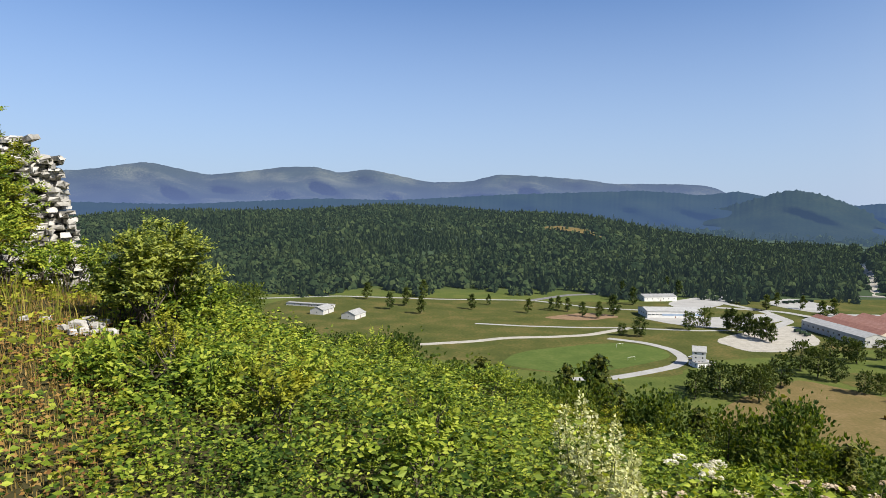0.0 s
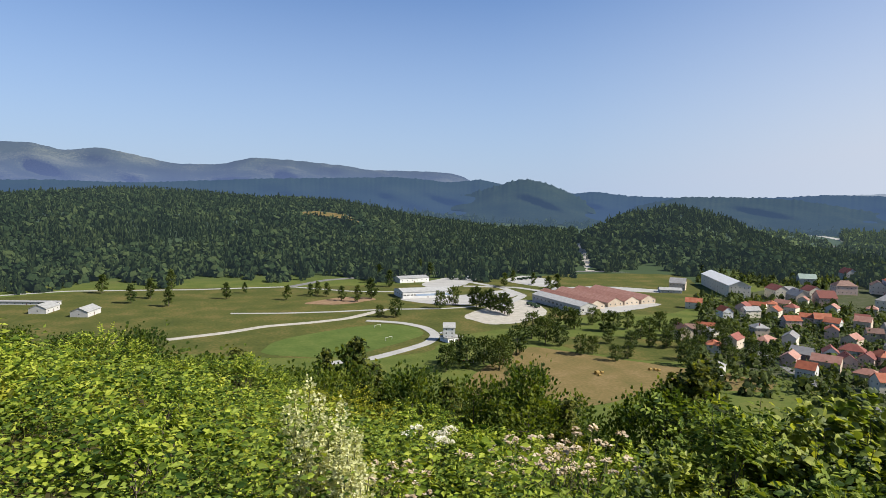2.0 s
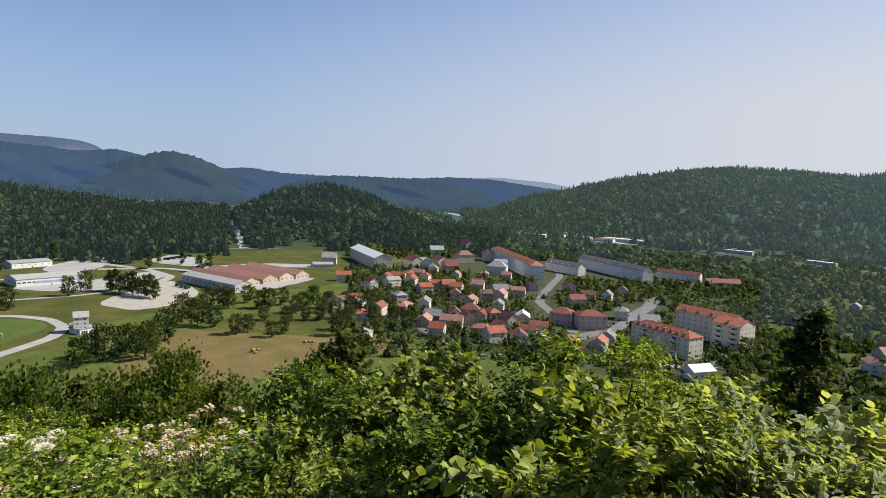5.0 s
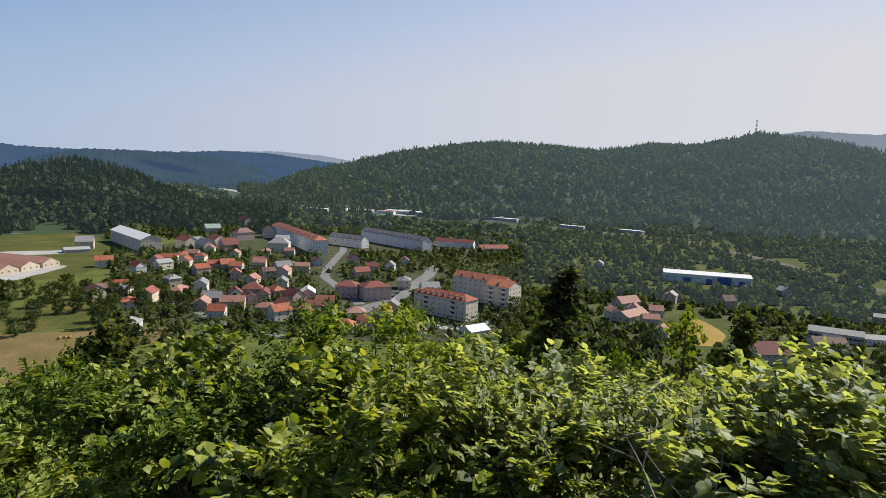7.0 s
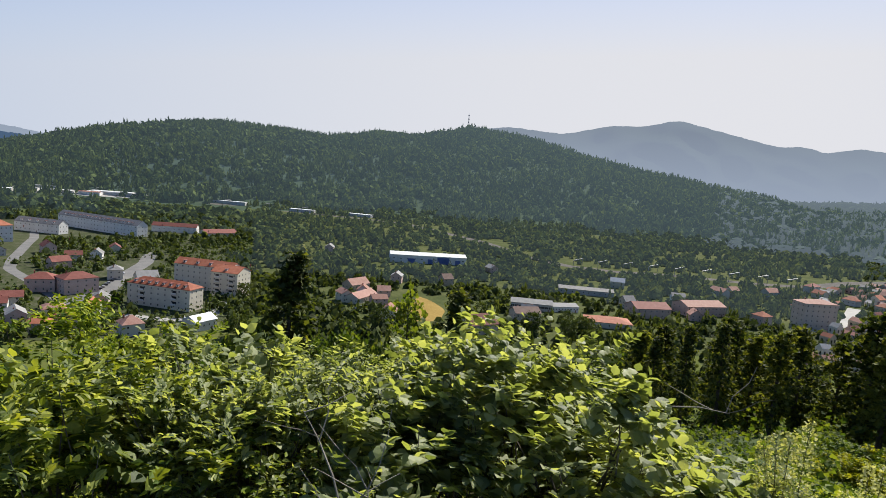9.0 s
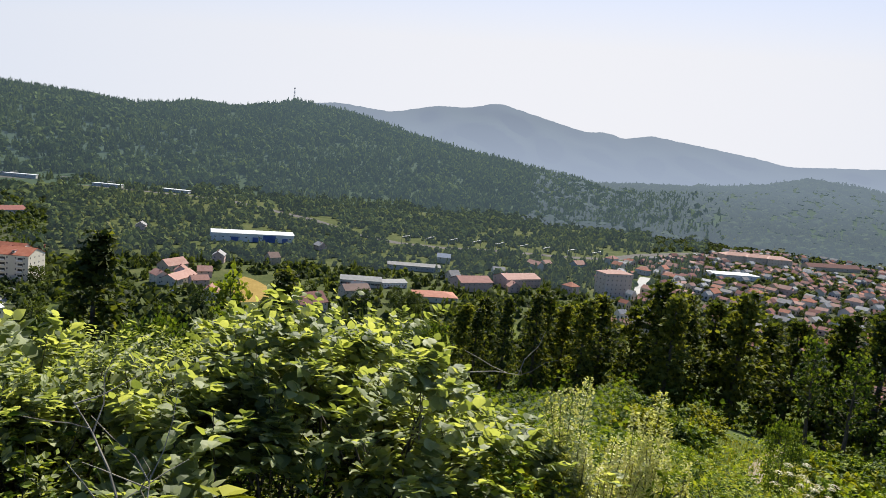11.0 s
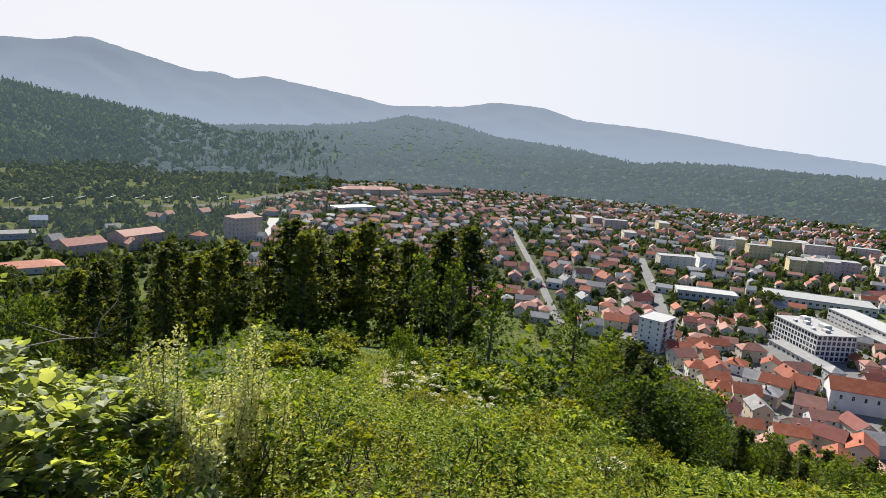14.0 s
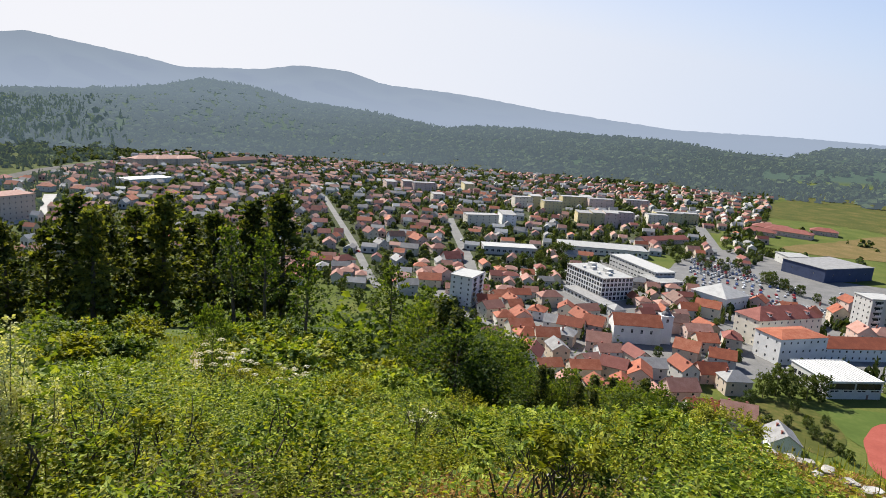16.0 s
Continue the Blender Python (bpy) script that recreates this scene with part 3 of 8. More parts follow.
def on_wood(az, r, u):
    edge = 846 + 34 * np.sin(az * 0.7) - 68 * smooth(-5, -25, az) + 100 * smooth(20, 34, az)
    meadow = (np.hypot((az - 11.4 + (r - 1692) * 0.013) / 1.9, (r - 1667) / 178) < 1) & (u < 0.93)
    return (r > edge) & ~meadow & ~cutting(az, r)


# bluish emission stands in for the air before the ridge
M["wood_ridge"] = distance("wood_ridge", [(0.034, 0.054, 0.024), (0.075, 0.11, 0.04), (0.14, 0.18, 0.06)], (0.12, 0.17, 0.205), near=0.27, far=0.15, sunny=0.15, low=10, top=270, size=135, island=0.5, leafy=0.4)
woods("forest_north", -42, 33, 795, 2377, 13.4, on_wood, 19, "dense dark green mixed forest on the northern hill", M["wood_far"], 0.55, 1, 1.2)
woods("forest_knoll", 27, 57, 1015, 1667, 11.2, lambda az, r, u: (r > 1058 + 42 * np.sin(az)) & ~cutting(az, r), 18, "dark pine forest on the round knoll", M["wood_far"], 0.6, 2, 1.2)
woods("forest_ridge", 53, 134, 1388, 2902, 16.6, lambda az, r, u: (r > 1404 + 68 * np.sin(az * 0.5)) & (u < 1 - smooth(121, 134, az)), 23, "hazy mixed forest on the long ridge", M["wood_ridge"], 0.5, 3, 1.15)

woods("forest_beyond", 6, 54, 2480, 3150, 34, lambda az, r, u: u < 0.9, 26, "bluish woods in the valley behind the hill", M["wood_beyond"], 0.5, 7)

# ---- fields, yards and roads, laid on the ground ----
LAID = []


def field(name, corners, material, label, lift=0.12, step=5.0, category="field"):
    """A patch of ground cover inside corners given by heading and distance."""
    c = np.array([(r * math.sin(radians(a)), r * math.cos(radians(a))) for a, r in corners])
    lift += 0.004 * len(LAID)
    LAID.append(name)
    z = ground(c[:, 0], c[:, 1])
    if z.max() - z.min() < 1.5:
        # on the level floor the patch is one sheet with a slightly uneven, rounded edge
        for _ in range(2):
            q = np.roll(c, -1, 0)
            c = np.stack([0.82 * c + 0.18 * q, 0.18 * c + 0.82 * q], 1).reshape(-1, 2)
        edge = []
        for a, b in zip(c, np.roll(c, -1, 0)):
            k = max(1, int(np.hypot(*(b - a)) / step))
            edge += [a + (b - a) * i / k for i in range(k)]
        edge = np.array(edge)
        x, y = edge[:, 0] + 0.35 * step * wave(edge[:, 0], edge[:, 1], 9, 1.0), edge[:, 1] + 0.35 * step * wave(edge[:, 0], edge[:, 1], 9, 3.0)
        return tagged(arrays(name, np.c_[x, y, ground(x, y) + lift], np.arange(len(x))[None], material), label, category, kind="structure")
    lo, hi = c.min(0), c.max(0)
    nx, ny = int((hi[0] - lo[0]) / step) + 2, int((hi[1] - lo[1]) / step) + 2
    gx, gy = np.meshgrid(lo[0] + np.arange(nx + 1) * step, lo[1] + np.arange(ny + 1) * step, indexing="ij")

    def inside(x, y):
        odd = np.zeros(x.shape, bool)
        for (x0, y0), (x1, y1) in zip(c, np.roll(c, -1, 0)):
            if y0 != y1:
                odd ^= ((y0 > y) != (y1 > y)) & (x < (x1 - x0) * (y - y0) / (y1 - y0) + x0)
        return odd

    x, y = gx.ravel() + 0.3 * step * wave(gx.ravel(), gy.ravel(), 14, 1.0), gy.ravel() + 0.3 * step * wave(gx.ravel(), gy.ravel(), 14, 3.0)
    i, j = np.meshgrid(np.arange(nx), np.arange(ny), indexing="ij")
    f = np.stack([i * (ny + 1) + j, (i + 1) * (ny + 1) + j, (i + 1) * (ny + 1) + j + 1, i * (ny + 1) + j + 1], -1).reshape(-1, 4)
    f = f[inside(x[f].mean(1), y[f].mean(1))]
    used, f = np.unique(f, return_inverse=True)
    v = np.c_[x, y, ground(x, y) + lift][used]
    return tagged(arrays(name, v, f.reshape(-1, 4), material, smooth_faces=True), label, category, kind="structure")


def road(name, line, width, material, label, lift=0.22):
    """A road along headings and distances, with a low kerb on both sides."""
    c = np.array([(r * math.sin(radians(a)), r * math.cos(radians(a))) for a, r in line])
    d = np.r_[0, np.cumsum(np.hypot(*np.diff(c, axis=0).T))]
    s = np.linspace(0, d[-1], max(8, int(d[-1] / 5)))
    x, y = np.interp(s, d, c[:, 0]), np.interp(s, d, c[:, 1])
    for _ in range(3):
        x[1:-1], y[1:-1] = (x[:-2] + 2 * x[1:-1] + x[2:]) / 4, (y[:-2] + 2 * y[1:-1] + y[2:]) / 4
    tx, ty = np.gradient(x), np.gradient(y)
    n = np.hypot(tx, ty)
    px, py = -ty / n, tx / n
    rows = []
    for off, up in ((-0.5, -0.6), (-0.5, 0.0), (0.5, 0.0), (0.5, -0.6)):
        qx, qy = x + px * off * width, y + py * off * width
        rows.append(np.c_[qx, qy, ground(qx, qy) + lift + up])
    v = np.stack(rows, 1).reshape(-1, 3)
    k = np.arange(len(s) - 1)
    f = np.concatenate([np.stack([k * 4 + a, (k + 1) * 4 + a, (k + 1) * 4 + a + 1, k * 4 + a + 1], -1) for a in range(3)])
    return tagged(arrays(name, v, f, material), label, "road", kind="structure")


field("lawn_barracks", [(-18, 584), (-15, 795), (-5, 809), (8, 787), (14, 795), (22, 846), (34, 998), (42, 1049), (44, 812), (42, 677), (34, 626), (30, 567), (22, 508), (20, 443), (6, 443), (-8, 508)], M["lawn"], "mown grass of the barracks ground", 0.06, 8)
field("sports_pitch", [(5.0, 455), (6.9, 499), (12.4, 536), (15.9, 555), (19, 543), (20, 513), (17.6, 481), (12.4, 435)], M["pitch"], "bright green sports pitch", 0.14, 1.6)
field("dry_field", [(23.2, 381), (28.6, 486), (34.7, 465), (41.3, 452), (49.4, 452), (48.9, 415), (40.8, 403), (36.8, 359), (30.6, 332), (25, 338)], M["dry_field"], "dried brown hay field", 0.1, 2)
field("meadow", [(30, 508), (36, 542), (44, 533), (46, 491), (40, 460), (34, 474)], M["lawn"], "green meadow beside the lane", 0.1, 4)
field("crop_field", [(91.5, 450), (92.5, 545), (93.6, 531), (95.2, 499), (94.8, 457)], M["crop"], "ripe yellow field", 0.12, 1.2)
field("yard_hall", [(16.6, 692), (22.3, 714), (26.6, 780), (28.6, 751), (25.6, 679), (21.8, 650)], M["concrete_yard"], "pale concrete yard before the hall", 0.15, 4, "yard")
field("yard_back", [(19.1, 821), (23.7, 941), (24.7, 897), (23.2, 802), (20.4, 768)], M["concrete_yard"], "pale concrete yard behind the hall", 0.15, 4, "yard")
field("yard_gravel", [(22.8, 594), (26.6, 679), (29.1, 716), (31.1, 626), (28.1, 569), (25.6, 558)], M["gravel"], "pale gravel yard by the pines", 0.16, 4, "yard")
field("yard_vehicles", [(26.4, 866), (28.6, 944), (31.8, 880), (30.6, 809)], M["concrete_yard"], "concrete yard with parked trucks", 0.15, 4, "yard")
field("yard_barracks", [(35.1, 679), (38.6, 733), (40.7, 729), (35.6, 636)], M["concrete_yard"], "concrete yard by the red roofs", 0.15, 4, "yard")
field("yard_strip", [(30, 812), (36, 855), (41, 846), (41, 821), (35, 812), (31, 782)], M["concrete_yard"], "concrete apron behind the red roofs", 0.15, 4, "yard")
field("bare_bank", [(8.5, 662), (12.9, 711), (15.9, 692), (12.5, 652)], M["earth"], "bare reddish earth bank", 0.14, 4)
field("car_park", [(178.6, 522), (180.5, 630), (185, 721), (191, 600), (198, 630), (198, 492), (190, 476), (184, 465)], M["asphalt"], "grey asphalt car park", 0.14, 5, "car park")
field("plain_field", [(183.1, 1065), (187.4, 1377), (190, 1799), (199, 1873), (198, 978), (190.7, 1026), (184.8, 1020)], M["lawn"], "wide green field on the plain", 0.2, 12)
field("stubble_field", [(186.8, 748), (190.9, 851), (193.9, 987), (199, 972), (197, 777), (189.2, 726)], M["dry_field"], "dry stubble field", 0.2, 6)
field("stadium_pitch", [(192.3, 308), (197.8, 325), (198.5, 270), (194.3, 276)], M["pitch"], "green stadium lawn", 0.14, 3)
field("running_track", [(195.2, 280), (195.6, 297), (196.3, 307), (198.6, 312), (199, 245), (196, 258)], M["running_track"], "red running track of the stadium", 0.24, 1.5)
field("garden_lawn", [(185.6, 276), (187.6, 297), (191.6, 304), (194.3, 280), (193.8, 255), (189.7, 258)], M["lawn"], "grassy slope with garden trees", 0.1, 3)
field("town_gardens", [(127, 677), (128, 1083), (132, 1889), (150, 1815), (170, 1784), (184, 1754), (184, 1002), (180, 630), (172, 522), (150, 409), (140, 528)], M["garden_ground"], "gardens, lanes and yards between the town houses", 0.05, 14, "gardens")
field("village_gardens", [(42, 508), (44, 812), (52, 1049), (62, 1083), (76, 948), (80, 558), (74, 398), (62, 403), (52, 443)], M["garden_ground"], "gardens and yards between the village houses", 0.05, 8, "gardens")
field("railway_land", [(78, 381), (80, 558), (76, 948), (80, 1405), (100, 1405), (118, 1405), (131, 1179), (130, 638), (122, 508), (105, 372), (92, 364)], M["scrub_ground"], "rough green land along the railway", 0.05, 9, "rough land")
field("town_paving", [(158, 397), (166, 530), (176, 555), (181, 522), (190, 492), (197, 478), (197, 345), (188, 330), (178, 280), (171, 290), (163, 335)], M["asphalt"], "grey paving between the old houses", 0.07, 5, "paving")
field("forest_meadow", [(8.3, 1802), (10, 1845), (12.6, 1743), (14.2, 1608), (13.3, 1532), (11.4, 1582), (9.4, 1692)], M["dry_field"], "yellowish clearing on the wooded hill", 0.5, 8)
field("rail_yard", [(55, 1895), (58, 1565), (62, 1532), (66, 1503), (72, 1472), (72, 1425), (66, 1435), (62, 1459), (58, 1489), (55, 1785)], M["concrete_yard"], "pale gravel yard along the railway", 0.3, 9, "yard")
for name, line, width, material, label in [
        ("road_training", [(3.0, 618), (7.3, 611), (11.7, 614), (15.9, 626), (21.8, 636), (25.6, 662)], 5, "concrete_yard", "pale road across the training ground"),
        ("road_running", [(-2, 518), (2.9, 533), (5.8, 552), (9.6, 562), (12.9, 579), (16.1, 623)], 8, "gravel", "broad pale gravel road above the pitch"),
        ("road_loop", [(14.6, 569), (17.7, 560), (19.9, 540), (20.9, 511), (20.2, 482), (17.9, 457), (15, 433), (11, 423)], 8, "concrete_yard", "pale running lane curving round the pitch"),
        ("road_north", [(-16, 804), (-9.1, 812), (-0.1, 782), (7.9, 789), (13.3, 746), (18, 745)], 6, "concrete_yard", "pale road along the edge of the wood"),
        ("road_woodedge", [(7.9, 789), (10.9, 844), (18, 904), (23.7, 973), (29.6, 1002), (37.6, 1041), (44, 1053)], 10.2, "asphalt", "grey road below the wood"),
        ("road_barracks", [(23.7, 844), (26.6, 799), (28.6, 738), (26.6, 660)], 10.2, "concrete_yard", "concrete road between the yards"),
        ("road_cross", [(23.2, 802), (28, 804), (31, 770), (34, 745)], 10.2, "concrete_yard", "concrete road to the red roofs"),
        ("road_village", [(61.9, 880), (61.9, 829), (61.5, 787), (60.5, 682), (60.3, 633), (62.1, 562), (63.5, 508)], 9, "asphalt", "curving grey street through the village"),
        ("road_lane", [(44, 596), (45.8, 572), (48.8, 508), (51.3, 459), (54.2, 428), (57, 411)], 6, "asphalt", "grey lane at the edge of the village"),
        ("road_blocks", [(61.7, 442), (64.1, 498), (66.7, 531), (68.6, 616), (69.6, 660), (70, 728)], 13, "asphalt", "grey parking street by the apartment houses"),
        ("road_apartments", [(68, 454), (72, 437), (74.5, 443), (76, 491)], 9, "concrete_yard", "pale access road by the apartment houses"),
        ("road_long", [(148.6, 811), (150, 640), (151.3, 534), (153, 422), (153.8, 396)], 6, "asphalt", "straight grey street through the town"),
        ("road_middle", [(159.8, 697), (160.1, 649), (161, 563), (161.8, 496), (162.4, 441)], 9, "asphalt", "wide straight street through the town"),
        ("road_old", [(172, 362), (173.1, 349), (175.2, 331), (177.4, 303), (179.6, 273), (181.8, 250)], 6, "asphalt", "narrow grey street between old houses"),
        ("road_south", [(180.6, 942), (181.2, 814), (182.5, 683), (183.7, 632), (187.5, 626), (190.8, 583), (196, 593)], 11.8, "asphalt", "main grey road past the car park"),
        ("railway_bed", [(52, 2115), (54.3, 1929), (61.5, 1548), (71.4, 1447), (81.4, 1330), (90.8, 1235), (98, 1010), (102, 870), (105.8, 820), (110, 815), (115.3, 850), (120, 860), (124.3, 900), (127.1, 1012), (131.4, 1150), (140, 1330)], 20, "ballast", "gravel bed of the railway"),
        ("motorway", [(47.5, 3638), (48.4, 3528), (49.4, 2977), (54.1, 2175), (58, 1709)], 30, "concrete_yard", "pale motorway in the valley"),
        ("road_station", [(127.6, 778), (127.3, 690), (126.3, 633), (124, 601)], 11.8, "concrete_yard", "pale road past the tan house"),
        ("forest_cutting", [(34.3, 1024), (34.05, 1093), (33.75, 1210), (33.4, 1340), (32.9, 1506)], 13.5, "gravel", "stony track cut up through the wood"),
        ("hill_path", [(136.5, 22), (137.2, 30), (138, 42), (138.4, 55), (139, 66), (141, 74)], 1.3, "trodden_path", "trodden path down the slope"),
        ("ridge_path", [(182.5, 12.2), (184.3, 11.6), (187.3, 11.1), (191, 10.8), (194.5, 10.4), (197, 10.2), (203, 9.6), (212, 8.6)], 1.5, "trodden_path", "stony path along the edge of the slope")]:
    road(name, line, width, M[material], label, 0.22 if width > 2 else 0.03)

# ---- buildings ----
FOOT = []  # heading, distance and reach of every building


def window_mesh():
    bm = bmesh.new()
    box(bm, -0.5, 0.5, -0.06, 0.02, -0.5, 0.5)
    for a, b in ((-0.44, -0.03), (0.03, 0.44)):
        bm.faces.new([bm.verts.new((x, 0.024, z)) for x, z in ((a, -0.44), (a, 0.44), (b, 0.44), (b, -0.44))])
    bmesh.ops.recalc_face_normals(bm, faces=bm.faces[:])
    me = bpy.data.meshes.new("window")
    bm.to_mesh(me)
    bm.free()
    me.materials.append(M["frame"])
    me.materials.append(M["window"])
    for p in me.polygons:
        p.material_index = 1 if p.index >= 6 else 0
    return me


WINDOW = window_mesh()
CACHE = {}


def shell(L, W, H, kind, rise, wall, roof, over):
    """Meshes of the walls and the roof of a house, kept for the next of its size."""
    key = (L, W, H, kind, rise, wall, roof, over)
    if key in CACHE:
        return CACHE[key]
    x, y = L / 2, W / 2
    bm = bmesh.new()
    if kind == "gable":
        prism(bm, [(-y, -4), (y, -4), (y, H), (0, H + rise), (-y, H)], -x, x)
    else:
        box(bm, -x, x, -y, y, -4, H)
    bmesh.ops.recalc_face_normals(bm, faces=bm.faces[:])
    a = bpy.data.meshes.new("wall")
    bm.to_mesh(a)
    bm.free()
    a.materials.append(M["wall_" + wall])
    bm = bmesh.new()
    t = 0.28
    if kind == "gable":
        k = rise / y
        for s in (-1, 1):
            prism(bm, [(0, H + rise + 0.04), (s * (y + over), H - k * over + 0.04), (s * (y + over), H - k * over + t), (0, H + rise + t)], -x - over * 0.8, x + over * 0.8)
    elif kind == "hip":
        e = min(y, x) * 0.98
        lo = [bm.verts.new((sx * (x + over), sy * (y + over), H + 0.02)) for sx, sy in ((-1, -1), (1, -1), (1, 1), (-1, 1))]
        up = [bm.verts.new((sx * (x + over), sy * (y + over), H + 0.22)) for sx, sy in ((-1, -1), (1, -1), (1, 1), (-1, 1))]
        r0, r1 = bm.verts.new((-(x - e) - 0.01, 0, H + rise)), bm.verts.new((x - e + 0.01, 0, H + rise))
        bm.faces.new(lo[::-1])
        for i in range(4):
            bm.faces.new((lo[i], lo[(i + 1) % 4], up[(i + 1) % 4], up[i]))
        bm.faces.new((up[0], up[1], r1, r0))
        bm.faces.new((up[1], up[2], r1))
        bm.faces.new((up[2], up[3], r0, r1))
        bm.faces.new((up[3], up[0], r0))
    else:
        box(bm, -x - over, x + over, -y - over, y + over, H + 0.01, H + 0.35)
        box(bm, -x - over, x + over, -y - over, -y - over + 0.3, H + 0.36, H + 0.6)
        box(bm, -x - over, x + over, y + over - 0.3, y + over, H + 0.36, H + 0.6)
    bmesh.ops.recalc_face_normals(bm, faces=bm.faces[:])
    b = bpy.data.meshes.new("roof")
    bm.to_mesh(b)
    bm.free()
    b.materials.append(M["roof_" + roof])
    CACHE[key] = (a, b)
    return a, b


def window_row(n, span, wide, tall):
    """The windows of one storey on one side, frames and panes."""
    key = (n, span, wide, tall)
    if key not in CACHE:
        me = bpy.data.meshes.new("window_row")
        bm = bmesh.new()
        for i in range(n):
            u = (i + 0.5) / n * span - span / 2
            box(bm, u - wide / 2, u + wide / 2, -0.08, 0.03, -tall / 2, tall / 2)
        count = len(bm.faces)
        for i in range(n):
            u = (i + 0.5) / n * span - span / 2
            for a, b in ((-0.44, -0.03), (0.03, 0.44)):
                bm.faces.new([bm.verts.new((u + x * wide, 0.036, z * tall)) for x, z in ((a, -0.44), (a, 0.44), (b, 0.44), (b, -0.44))])
        bmesh.ops.recalc_face_normals(bm, faces=bm.faces[:])
        bm.to_mesh(me)
        bm.free()
        me.materials.append(M["frame"])
        me.materials.append(M["window"])
        for p in me.polygons:
            p.material_index = 1 if p.index >= count else 0
        CACHE[key] = me
    return CACHE[key]


def chimney_mesh():
    bm = bmesh.new()
    box(bm, -0.35, 0.35, -0.3, 0.3, -1.2, 1.0)
    box(bm, -0.45, 0.45, -0.4, 0.4, 1.01, 1.15)
    me = bpy.data.meshes.new("chimney")
    bm.to_mesh(me)
    bm.free()
    me.materials.append(M["roof_red"])
    return me


CHIMNEY = chimney_mesh()


def block_mesh(name, parts):
    """A small mesh out of blocks, each with its own material."""
    me = bpy.data.meshes.new(name)
    bm = bmesh.new()
    for k, (dims, material) in enumerate(parts):
        old = set(bm.faces)
        box(bm, *dims)
        me.materials.append(M[material])
        for f in bm.faces:
            if f not in old:
                f.material_index = k
    bmesh.ops.recalc_face_normals(bm, faces=bm.faces[:])
    bm.to_mesh(me)
    bm.free()
    return me


DORMER = block_mesh("dormer", [((-0.9, 0.9, -1.8, 1.2, -0.8, 1.3), "wall_white"), ((-1.15, 1.15, -2.0, 1.45, 1.31, 1.55), "roof_red"), ((-0.55, 0.55, 1.201, 1.24, 0.0, 1.0), "window")])
BALCONY = block_mesh("balcony", [((-2.0, 2.0, 0.0, 1.3, -0.15, 0.0), "wall_grey"), ((-2.0, 2.0, 1.2, 1.3, 0.001, 1.0), "wall_white"), ((-1.6, 1.6, 0.001, 0.04, 0.1, 2.2), "window")])


def building(name, az, r, turn, L, W, H, wall, roof, label, kind="gable", rise=None, floors=2, cols=(3, 2), chimneys=1, group="", category="building", over=0.5, sides="seen", win=(1.0, 1.3), up=0.0, door=True, dormers=0, balconies=0):
    """A building on the ground: walls, roof, chimneys, a door, and windows set by floor on its long and short sides."""
    rise = rise if rise is not None else W * 0.36
    p = at(az, r, up)
    root = thing(name, Matrix.Translation(p) @ Matrix.Rotation(radians(turn), 4, "Z"), label, category, group)
    FOOT.append((p.x, p.y, max(L, W) * 0.55))
    for nm, me in zip(("wall", "roof"), shell(L, W, H, kind, rise, wall, roof, over)):
        new(nm, me).parent = root
    for k in range(chimneys):
        c = new("chimney", CHIMNEY)
        c.parent = root
        c.location = ((-0.28 + 0.5 * k) * L, W * 0.12, H + (rise * 0.8 if kind != "flat" else 0.4))
    eye = Matrix.Rotation(-radians(turn), 3, "Z") @ (-p)
    step = H / floors
    near = 1 if eye.y > 0 else -1
    for k in range(dormers):
        o = new("dormer", DORMER)
        o.parent = root
        o.matrix_local = Matrix.Translation(((k + 0.5) / dormers * L * 0.9 - L * 0.45, near * W * 0.33, H + rise * 0.34)) @ Matrix.Rotation(0 if near > 0 else math.pi, 4, "Z")
    for k in range(1, balconies):
        for u in (-0.26, 0.26):
            o = new("balcony", BALCONY)
            o.parent = root
            o.matrix_local = Matrix.Translation((u * L, near * W / 2, step * k)) @ Matrix.Rotation(0 if near > 0 else math.pi, 4, "Z")
    first = True
    for side, span, n, depth in (("front", L, cols[0], W), ("end", W, cols[1], L)):
        for s in (-1, 1):
            towards = s * (eye.y if side == "front" else eye.x)
            if sides == "seen" and towards < 0:
                continue
            if r > 640 and n > 1:
                for f in range(floors):
                    w = tagged(new("window_row", window_row(n, span, *win)), kind="stuff")
                    w.parent = root
                    w.matrix_local = (Matrix.Translation((0, s * depth / 2, step * (f + 0.55))) @ Matrix.Rotation(0 if s > 0 else math.pi, 4, "Z") if side == "front"
                                      else Matrix.Translation((s * depth / 2, 0, step * (f + 0.55))) @ Matrix.Rotation(-s * math.pi / 2, 4, "Z"))
                n = 0
            for i in range(n):
                for f in range(floors):
                    u, z = (i + 0.5) / n * span - span / 2, step * (f + 0.55)
                    w = new("window", WINDOW)
                    w.parent = root
                    w.matrix_local = (Matrix.Translation((u, s * depth / 2, z)) @ Matrix.Rotation(0 if s > 0 else math.pi, 4, "Z") if side == "front"
                                      else Matrix.Translation((s * depth / 2, u, z)) @ Matrix.Rotation(-s * math.pi / 2, 4, "Z")) @ Matrix.Diagonal((win[0], 1.6, win[1], 1))
            n = max(n, 2)
            if side == "front" and door and first:
                first = False
                d = bmesh.new()
                box(d, -0.5, 0.5, -0.05, 0.05, 0, 2.05)
                o = part("door", d, M["roof_brown"], root)
                o.location = (span / 2 - span / n if n > 1 else 0, s * (depth / 2 + 0.04), 0.0)
    return root


